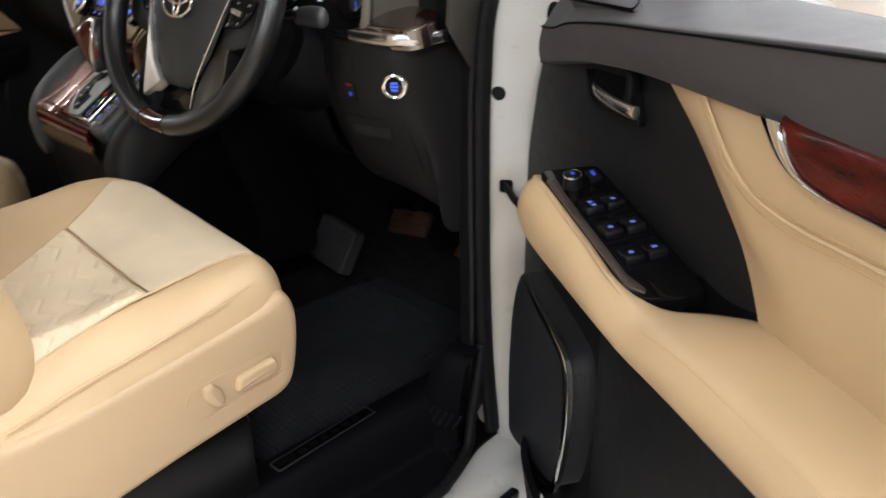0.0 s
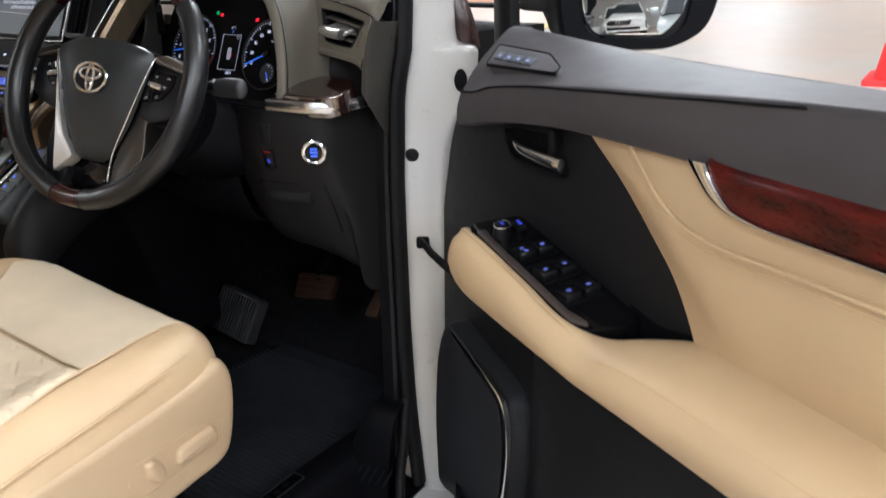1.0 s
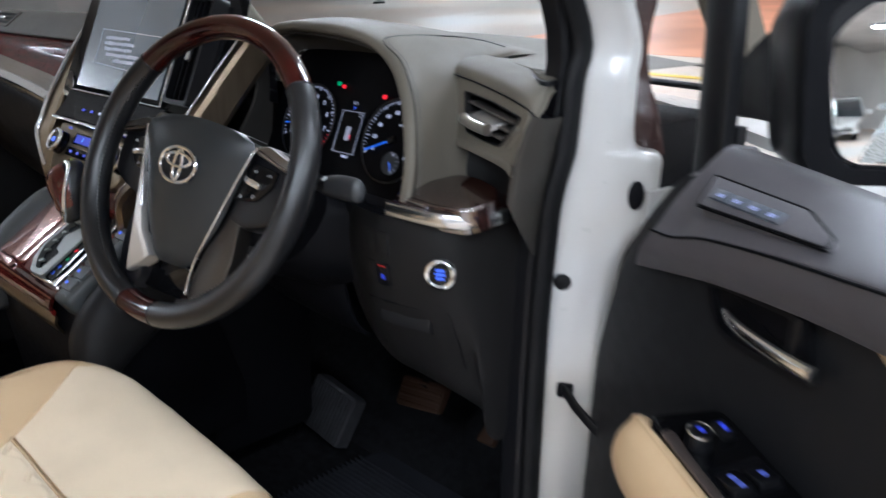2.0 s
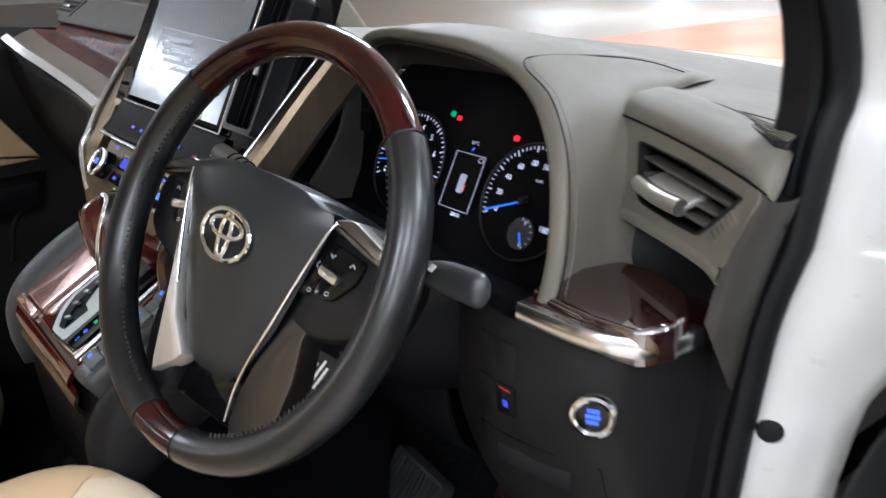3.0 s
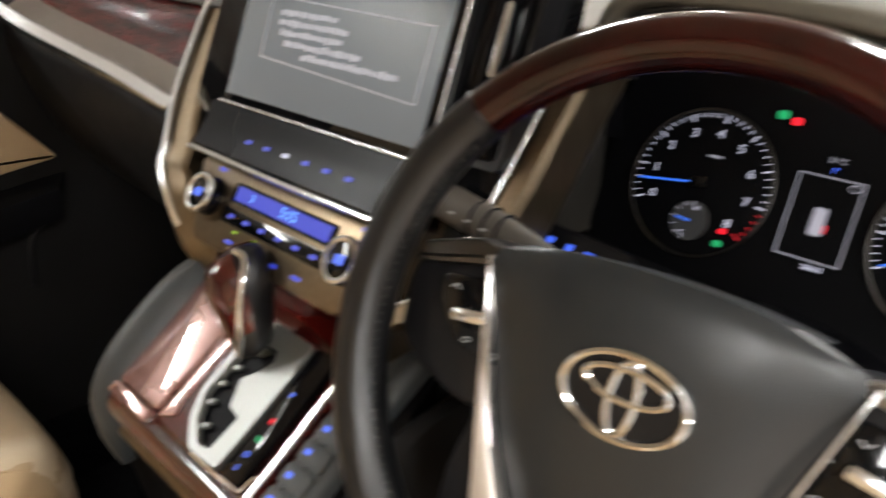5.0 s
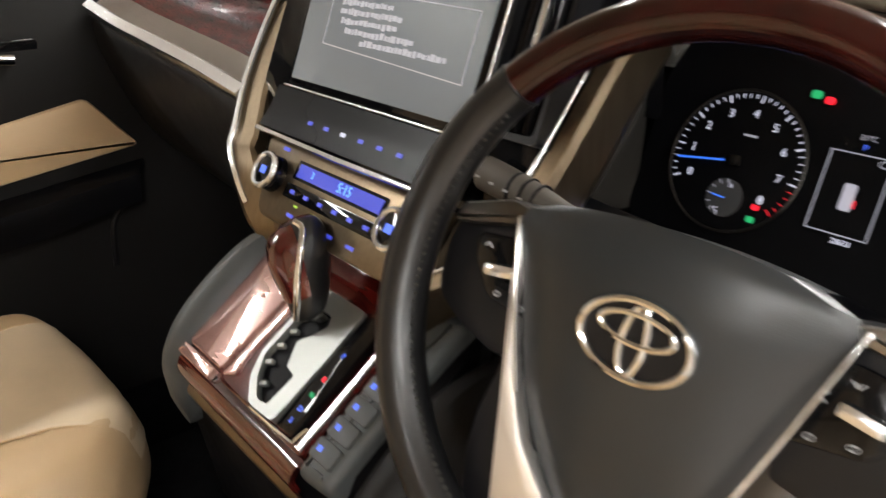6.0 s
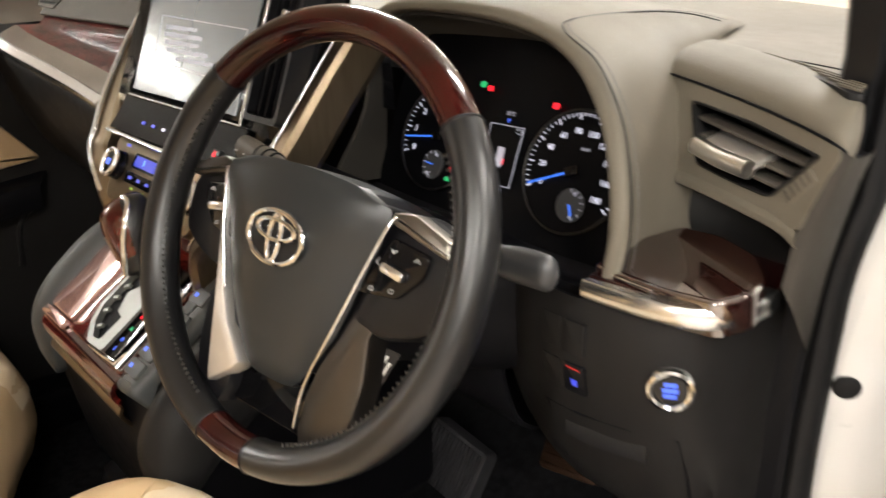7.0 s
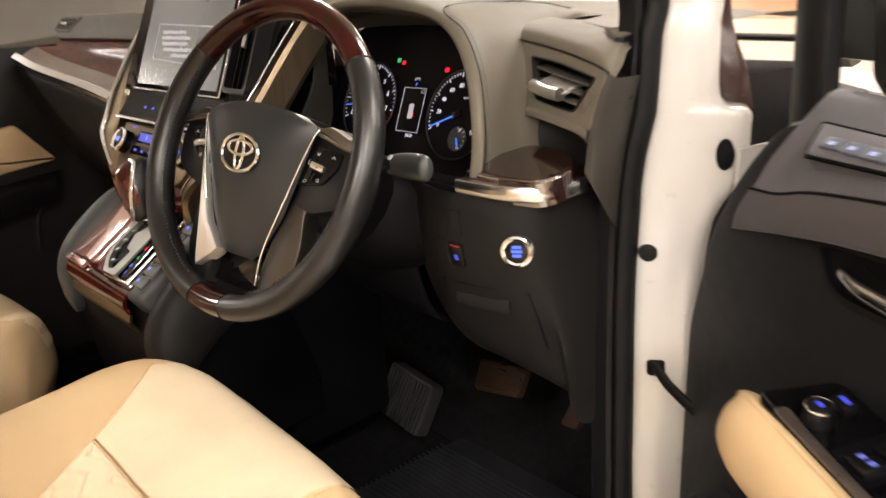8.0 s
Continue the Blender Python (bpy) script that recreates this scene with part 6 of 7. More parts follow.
def arc(a0, a1, r0=TR, swell=0.0):
    n = max(6, int(abs(a1 - a0) / 3))
    rows = []
    for i in range(n + 1):
        a = radians(a0 + (a1 - a0) * i / n)
        e = swell * math.sin(math.pi * i / n)
        row = []
        for k in range(18):
            b = 2 * math.pi * k / 18
            rr = R + (r0 + e) * 0.95 * math.cos(b)
            row.append(V((rr * math.cos(a), rr * math.sin(a), (r0 + e) * 1.08 * math.sin(b))))
        rows.append(row)
    return grid(rows, True, True)


wpart("wood_arc", arc(41, 139), WOOD_W, label="glossy red-brown wood rim section")
wpart("wood_arc", arc(258.5, 277.5), WOOD_W, label="glossy red-brown wood rim section")
la = [wpart("leather_arc", arc(-82.5, 41, TR + 0.0004, 0.0012), LEATHER, label="black leather rim section"), wpart("leather_arc", arc(139, 258.5, TR + 0.0004, 0.0012), LEATHER, label="black leather rim section")]
for a in (41, 139, 258.5, 277.5):
    m = pose(R * math.cos(radians(a)), R * math.sin(radians(a)), 0) @ Matrix.Rotation(radians(a), 4, "Z") @ pose(0, 0, 0, 90)
    wpart("seam_ring", hoop(TR * 1.0, 0.0022, m, 32, 0.96, 1.09, 6), SATIN)
for j, (a0, a1) in enumerate(((-70, 36), (144, 250))):
    path = []
    for k in range(60):
        a = radians(a0 + (a1 - a0) * k / 59)
        rr = R - TR * 0.93
        path.append(V((rr * math.cos(a), rr * math.sin(a), 0.0055)))
    wpart("stitching", stitches(path, (0, 0, 1), 0.0052, 0.0016, 0.0050), LEATHER_THREAD, la[j], "row of dark lacing stitches")

# airbag cover: a bulged shield
def half(v):
    return float(np.interp(v, [-0.114, -0.107, -0.085, -0.06, -0.03, 0.0, 0.02, 0.036, 0.046, 0.052], [0.024, 0.033, 0.047, 0.060, 0.070, 0.079, 0.086, 0.091, 0.087, 0.070]))


rows = []
for i in range(25):
    v = 0.052 - 0.166 * i / 24
    w = half(v)
    e = min(1, (0.052 - v) / 0.03, (v + 0.114) / 0.02)
    row = []
    for j in range(25):
        s = -1 + 2 * j / 24
        q = 1 - abs(s) ** 3.2
        bulge = 0.016 * q * (0.45 + 0.55 * max(0, e) ** 0.5) + 0.012 * max(0, 1 - ((v - 0.005) / 0.09) ** 2) * (1 - s * s)
        row.append(V((w * s * (1.10 if s < 0 else 1.015), v + 0.006 * (1 - s * s) * (1 if v > 0.03 else 0), 0.10 * (v - 0.02) - 0.002 + bulge * 0.75)))
    rows.append(row)
rim = [V((p.x, p.y, -0.035)) for p in rows[0]]
bm = grid([rim] + rows + [[V((p.x, p.y, -0.04)) for p in rows[-1]]])
wpart("airbag_cover", bm, COVER, label="charcoal airbag cover")
wpart("hub_back", plate(rounded([(-0.085, 0.045), (0.085, 0.045), (0.09, 0.0), (0.055, -0.10), (-0.055, -0.10), (-0.09, 0.0)], 0.02), -0.05, -0.022, 0.006), SATIN)
# emblem: plain ovals
em = pose(-0.001, -0.001, 0.0158, 4)
wpart("emblem_plate", disc(0.0315, 0.002, em @ Matrix.Diagonal((1.0, 0.66, 1, 1)), 40), SATIN)
emb = wpart("emblem", hoop(0.0312, 0.0046, em @ Matrix.Translation((0, 0, 0.003)), 48, 1.0, 0.655), CHROME, label="plain chrome oval emblem")
wpart("emblem_oval", hoop(0.0205, 0.0042, em @ Matrix.Translation((0, 0.0058, 0.003)), 40, 1.02, 0.38), CHROME, emb)
wpart("emblem_oval", hoop(0.0185, 0.0042, em @ Matrix.Translation((0, -0.0005, 0.003)), 40, 0.36, 0.98), CHROME, emb)
# spokes and switch pads
for s in (-1, 1):
    sp = [(0.078, 0.044), (0.112, 0.048), (0.148, 0.035), (0.158, 0.012), (0.155, -0.026), (0.132, -0.040), (0.100, -0.050), (0.068, -0.045)]
    spoke = wpart("side_spoke", plate(rounded([(s * x, y) for x, y in sp][::s], 0.010), -0.034, -0.010, 0.008), SATIN, label="dark spoke with switch pad")
    cover = [(s * x, y) for x, y in ((0.088, 0.043), (0.110, 0.047), (0.147, 0.035), (0.150, 0.022), (0.134, 0.0245), (0.100, 0.033), (0.092, 0.034))][::s]
    wpart("spoke_trim", plate(rounded(cover, 0.004), -0.016, -0.001, 0.004), GUN if s > 0 else DARKMETAL, spoke, "gunmetal spoke trim")
    pd = [(s * x, y) for x, y in ((0.090, 0.026), (0.131, 0.021), (0.128, 0.004), (0.110, -0.016), (0.072, -0.021))][::s]
    padp = wpart("switch_pad", plate(rounded(pd, 0.005), -0.014, -0.006, 0.002), PIANO, spoke, "black switch pad with grey symbols")
    rk = pose(s * 0.104, 0.0025, -0.003, 0, 0, -9 * s)
    wpart("rocker", box((0.023, 0.0085, 0.009), 0.003, rk), SILVER, padp, "silver rocker switch")
    for x, y, a in ((0.097, 0.0175, 135), (0.120, 0.014, -45), (0.086, 0.006, 45), (0.085, -0.0145, 20), (0.104, -0.0115, 20)):
        f = pose(s * x, y, -0.0058, 0, 0, a)
        if abs(a) in (135, 45):
            wpart("symbol", join(box((0.004, 0.0009, 0.0006), m=f @ Matrix.Translation((0.0, 0.0018, 0))), box((0.0009, 0.004, 0.0006), m=f @ Matrix.Translation((-0.0018, 0, 0)))), GREYMARK, padp, flat=True)
        else:
            wpart("symbol", hoop(0.0018, 0.0008, f, 10, 1.2, 0.8, 4), GREYMARK, padp, flat=True)
    # lower satin panel beside the cover
    lo_ = [(s * x, y) for x, y in ((0.079, 0.0), (0.070, -0.03), (0.060, -0.06), (0.049, -0.088), (0.044, -0.112), (0.044, -0.140), (0.052, -0.156), (0.086, -0.148), (0.096, -0.112), (0.097, -0.085), (0.091, -0.052), (0.10, -0.030))][::-s]
    wpart("lower_panel", plate(lo_, -0.034, -0.012, 0.004), DARKMETAL if s > 0 else SATIN, label="dark satin lower spoke")
    if s < 0:
        rib = [(s * x * 1.10, y) for x, y in ((0.089, 0.036), (0.083, 0.012), (0.0790, -0.012), (0.069, -0.047), (0.049, -0.086), (0.024, -0.112), (0.030, -0.120), (0.053, -0.139), (0.057, -0.128), (0.0685, -0.077), (0.0800, -0.029), (0.0860, -0.003), (0.0915, 0.03))]
        wpart("lower_spoke", plate(rib, -0.020, -0.001, 0.003), SILVER_M, label="satin silver spoke blade")
    wpart("chrome_line", sweep(crm([(s * x * (1.10 if s < 0 else 1.015), y, z - (0.003 if s < 0 else 0)) for x, y, z in ((0.094, 0.041, 0.0), (0.0905, 0.030, 0.0025), (0.0815, 0.0, 0.003), (0.0725, -0.03, 0.002), (0.0625, -0.06, 0.0), (0.0505, -0.09, -0.004), (0.0435, -0.115, -0.008), (0.0435, -0.140, -0.010))][:8 if s > 0 else 5], 4), 0.0026, 0.0030), CHROME)
wpart("lower_web", plate(rounded([(-0.048, -0.106), (0.048, -0.106), (0.046, -0.152), (-0.050, -0.152)], 0.006), -0.040, -0.026, 0.003), PIANO, label="dark gloss lower web")

# ---- steering column with stalks ----
col = thing("steering_column", frame_of((0.40, 0.09, 1.10), (1, 0, 0), (0, -0.883, 0.469)), "black steering column shroud with two control stalks", "column")


def W(x, y, z):
    return WM @ V((x, y, z))


def oval(z, w, t, b):
    return [W(w * math.cos(2 * math.pi * k / 20), (t if k < 10 else b) * math.sin(2 * math.pi * k / 20), z) for k in range(20)]


part("column_shroud", loft([oval(-0.030, 0.060, 0.050, 0.075), oval(-0.05, 0.066, 0.056, 0.085), oval(-0.11, 0.068, 0.052, 0.095), oval(-0.17, 0.060, 0.040, 0.10), oval(-0.26, 0.05, 0.03, 0.10)], 1, 3), SATIN, col, "black plastic shroud")
part("column_gaiter", loft([oval(-0.15, 0.085, 0.048, 0.09), oval(-0.20, 0.12, 0.05, 0.1), oval(-0.24, 0.14, 0.05, 0.1)], 1, 2), BLACK, col, "black column gaiter")
part("column_sensor", disc(0.010, 0.010, pose(0.374, 0.115, 1.134, -20), 20, 0.003), SATIN, col)
rs = part("turn_stalk", sweep(crm([(0.455, 0.095, 1.120), (0.485, 0.108, 1.124), (0.508, 0.115, 1.127)], 4), 0.016, 0.016, seg=12), SATIN, col, "black turn signal stalk")
part("stalk_end", sweep(crm([(0.500, 0.116, 1.123), (0.512, 0.118, 1.124), (0.535, 0.121, 1.125), (0.553, 0.122, 1.125), (0.562, 0.122, 1.125)], 6), 0.020, 0.030, seg=18, taper=lambda t: 0.72 + 0.28 * min(1, t * 2.5) if t < 0.7 else math.sqrt(max(0.02, 1 - ((t - 0.7) / 0.3) ** 2))), STALK, rs, "grey stalk paddle")
part("stalk_mark", box((0.004, 0.006, 0.002), m=frame_of((0.520, 0.102, 1.137), (1, 0, 0), (0, -0.6, 0.8))), GREYMARK, rs, flat=True)
ls = part("wiper_stalk", sweep(crm([(0.345, 0.085, 1.135), (0.30, 0.087, 1.143), (0.25, 0.088, 1.150)], 4), 0.014, 0.014, seg=12), SATIN, col, "black wiper stalk")
part("stalk_end", sweep(crm([(0.27, 0.088, 1.147), (0.24, 0.088, 1.152), (0.19, 0.089, 1.160), (0.172, 0.089, 1.162)], 4), 0.024, 0.028, seg=16, taper=lambda t: 0.7 + 0.3 * min(1, t * 2)), DASH_SIDE, ls, "grey ribbed stalk end")
for k in range(3):
    part("stalk_rib", hoop(0.0132, 0.002, frame_of((0.232 - 0.012 * k, 0.0882, 1.1532 + 0.0019 * k), (0, 1, 0), (-1, 0, 0.16)), 24, 0.92, 1.08, 6), BLACK, ls)
for k in range(4):
    part("stalk_mark", box((0.004, 0.0016, 0.001), m=frame_of((0.178 + 0.015 * k, 0.0755, 1.164 - 0.002 * k), (1, 0, 0), (0, -1, 0.2))), GREYMARK, ls, flat=True)

lbl = frame_of(W(0.055, -0.088, -0.075), WM.to_3x3() @ V((0.35, 1, 0)), WM.to_3x3() @ V((0.75, -0.3, 0.6)))
part("label_plate", plate(rounded([(-0.021, -0.012), (0.021, -0.012), (0.021, 0.012), (-0.021, 0.012)], 0.002), 0, 0.001, m=lbl), SATIN, col, "black column label")
for k in range(4):
    part("label_bar", box((0.030 - 0.006 * (k % 2), 0.0022, 0.0005), m=lbl @ Matrix.Translation((-0.002 * (k % 2), 0.0075 - 0.005 * k, 0.0014))), LABEL_W, col, "white printed line", flat=True)

# ---- centre console ----
con = thing("centre_console", (CX, 0.0, 0.80), "centre console with red wood, silver shift gate and grey side pads", "console")


def K(x, s, h=0.0):
    """A place on the sloping console top: s from the near edge forwards, h above it."""
    return V((x, -0.043 + 0.81 * s - 0.587 * h, 0.938 + 0.587 * s + 0.81 * h))


KM = frame_of((0, -0.043, 0.938), (1, 0, 0), (0, -0.587, 0.81))
part("console_body", loft([[(-0.165, -0.055, 0.86), (0.185, -0.055, 0.86), (0.185, -0.03, 0.70), (-0.165, -0.03, 0.70)], [K(-0.165, 0.0, -0.014), K(0.185, 0.0, -0.014), (0.185, 0.02, 0.66), (-0.165, 0.02, 0.66)], [K(-0.16, 0.13, -0.014), K(0.17, 0.13, -0.014), (0.12, 0.19, 0.62), (-0.16, 0.19, 0.62)], [K(-0.16, 0.16, -0.02), K(0.16, 0.16, -0.02), (0.08, 0.28, 0.60), (-0.16, 0.28, 0.60)]], 1, 2), BLACK, con, "black console body")
wd = [(-0.142, -0.012), (-0.134, -0.019), (0.102, -0.019), (0.107, -0.012), (0.107, 0.155), (-0.142, 0.155)]
part("wood_top", plate(wd, -0.012, 0.0, 0.003, m=KM), WOOD, con, "red lacquered wood console top")
part("wood_front", skin([[K(x, -0.018, -0.002) for x in (-0.150, -0.02, 0.112)], [(x, -0.065, 0.921) for x in (-0.155, -0.02, 0.108)], [(x, -0.070, 0.905) for x in (-0.154, -0.02, 0.104)], [(x, -0.063, 0.888) for x in (-0.150, -0.02, 0.100)]], 4, 4, 0.006), WOOD, con, "red lacquered wood front lip")
part("front_brightwork", skin([[(x, -0.064, 0.890) for x in (-0.17, -0.02, 0.110)], [(x, -0.066, 0.878) for x in (-0.17, -0.02, 0.110)], [(x, -0.051, 0.854) for x in (-0.165, -0.02, 0.106)]], 4, 4, 0.004), BRONZE, con, "bronze lower edge")
part("tray_lid", plate(rounded([(-0.131, -0.010), (-0.056, -0.010), (-0.048, 0.125), (-0.131, 0.125)], 0.007), 0, 0.005, 0.002, m=KM), LACQUER, con, "glossy red lacquered tray lid, paled for glare")
part("lid_trim", sweep([K(-0.134, -0.012, 0.003), K(-0.135, 0.06, 0.004), K(-0.135, 0.13, 0.004)], 0.004, 0.004), CHROME, con, "thin chrome lid edge")
part("lid_ridge", plate(rounded([(-0.052, -0.012), (-0.034, -0.004), (-0.038, 0.028), (-0.033, 0.076), (-0.026, 0.115), (-0.044, 0.125)], 0.004), 0, 0.003, 0.001, m=KM), LACQUER, con, "glossy red ridge beside the shift gate, paled for glare")
part("lid_lip", plate(rounded([(-0.134, -0.025), (-0.060, -0.025), (-0.060, -0.012), (-0.134, -0.012)], 0.004), 0, 0.006, 0.002, m=KM), LACQUER, con, "glossy red grip lip, paled for glare")
# shift gate
GM = KM @ Matrix.Translation((0.012, 0.004, 0))
go = rounded([(0.004, -0.018), (0.046, -0.016), (0.050, 0.060), (0.050, 0.110), (-0.012, 0.110), (-0.028, 0.074), (-0.031, 0.026), (-0.020, 0.002)], 0.006, 4)
gi = rounded([(-0.022, 0.070), (-0.024, 0.026), (-0.010, 0.004), (0.010, -0.010), (0.026, -0.008), (0.030, 0.026), (0.013, 0.029), (0.001, 0.053), (0.012, 0.064), (0.022, 0.080), (0.016, 0.090), (-0.006, 0.090)][::-1], 0.003, 3)
gate = part("shift_gate", holed(go, gi, 0.0, 0.009, m=GM), GATE, con, "satin silver shift gate with a zigzag slot")
part("gate_slot", plate(gi, -0.002, 0.001, m=GM), BLACK, gate)
for k in range(4):
    part("gate_tooth", box((0.010, 0.005, 0.005), 0.001, GM @ Matrix.Translation(((0.0, 0.004), (-0.014, 0.022), (-0.017, 0.040), (-0.015, 0.058))[k] + (0.005,)) @ pose(0, 0, 0, 0, 0, 30)), GATE, gate)
part("indicator_panel", plate(rounded([(0.051, -0.015), (0.078, -0.014), (0.080, 0.110), (0.053, 0.110)], 0.003), 0.0, 0.008, 0.001, m=GM), PIANO, gate, "gloss black gear indicator panel")
part("panel_edge", sweep([GM @ V(q) for q in ((0.006, -0.020, 0.004), (0.050, -0.019, 0.005), (0.079, -0.017, 0.004), (0.083, 0.0, 0.004))], 0.003, 0.004), CHROME, gate, "thin chrome lower edge")
for y, mtl, tx in ((0.066, LED_B, "P"), (0.040, LED_R, "R"), (0.023, LED_G, "N"), (0.008, LED_B, "D"), (-0.004, LED_B, "S")):
    part("gear_letter", letters(tx, 0.0075, GM @ Matrix.Translation((0.064, y, 0.0085))), mtl, gate, flat=True)
part("gate_chrome", sweep([K(0.104, -0.014, 0.006), K(0.107, 0.03, 0.007), K(0.109, 0.15, 0.007)], 0.006, 0.007), SILVER, con, "bright strip beside the wood")
# grey button pad beside the gate
bp = part("button_pad", plate(rounded([(0.111, -0.030), (0.154, -0.026), (0.163, 0.155), (0.112, 0.155)], 0.010), -0.05, 0.005, 0.012, m=KM, seg=4), PADGREY, con, "grey pad of seat heater buttons")
for k, s_ in enumerate((-0.004, 0.018, 0.040, 0.062, 0.095)):
    b = part("pad_button", plate(rounded([(-0.016, -0.0095), (0.016, -0.0095), (0.016, 0.0095), (-0.016, 0.0095)], 0.004), 0.0, 0.0035, 0.0015, m=KM @ Matrix.Translation((0.132 + s_ * 0.05, s_ + 0.003, 0.0045))), PADGREY, bp)
    part("button_light", box((0.006, 0.005, 0.0008), m=KM @ Matrix.Translation((0.125 + s_ * 0.06, s_ + 0.003, 0.0082))), LED_B, b, flat=True)
# padded sides
for s, x in ((-1, -0.152), (1, 0.190)):
    sec = []
    for y, z, w, h in ((-0.068, 0.850, 0.020, 0.020), (-0.064, 0.870, 0.030, 0.040), (-0.045, 0.892, 0.034, 0.055), (-0.01, 0.925, 0.034, 0.058), (0.04, 0.960, 0.034, 0.058), (0.08, 0.975, 0.032, 0.055), (0.16, 0.985, 0.028, 0.05)):
        zz = z - 0.004 if s < 0 else z - 0.03
        sec.append([(x + w * math.cos(2 * math.pi * k / 14), y - 0.3 * h * math.sin(2 * math.pi * k / 14), zz + h * math.sin(2 * math.pi * k / 14)) for k in range(14)])
    part("side_pad", loft(sec, 1, 4), PADGREY if s < 0 else DASH, con, "grey padded console side")
part("stack_wood", skin([[(x, 0.062, 1.045) for x in (-0.11, 0.0, 0.10)], [(x, 0.072, 1.03) for x in (-0.12, 0.0, 0.11)], [(x, 0.085, 1.012) for x in (-0.12, 0.0, 0.11)]], 4, 4, 0.004), WOOD, con, "red lacquered wood panel under the climate controls")
# shift lever
lev = part("shift_lever", sweep(crm([K(0.016, 0.086, 0.0), K(0.014, 0.084, 0.02), K(0.010, 0.083, 0.035)], 4), 0.013, 0.013, seg=12), CHROME, con, "shift lever with leather and wood knob")
ks = []
for dx, y, z, a, b in ((0.024, 0.026, 0.998, 0.009, 0.009), (0.023, 0.027, 1.004, 0.014, 0.016), (0.017, 0.029, 1.022, 0.019, 0.022), (0.010, 0.030, 1.044, 0.022, 0.027), (0.003, 0.030, 1.064, 0.022, 0.029), (-0.002, 0.029, 1.078, 0.017, 0.024), (-0.003, 0.028, 1.084, 0.007, 0.011)):
    ks.append([V((dx - 0.012, y - 0.011, z + 0.000)) + V((a * math.cos(2 * math.pi * k / 20), b * math.sin(2 * math.pi * k / 20), 0.3 * b * math.sin(2 * math.pi * k / 20) + 0.25 * a * math.cos(2 * math.pi * k / 20))) for k in range(20)])
part("knob", loft(ks, 1, 3), LEATHER, lev, "black leather shift knob")
kw = [[p + (p - sum(r, V()) / 20) * 0.07 + V((0, 0, 0.001)) for p in r] for r in ks[2:]]
part("knob_wood", skin([[r[k % 20] for k in range(6, 20)] for r in kw], 1, 3, 0.001), WOOD, lev, "red wood knob face")
part("knob_chrome", sweep(crm([kw[4][0], kw[3][0], kw[2][19], kw[1][18], kw[0][17], ks[1][15]], 4), 0.007, 0.005, (0.6, -0.7, 0.3)), CHROME, lev, "chrome knob band")

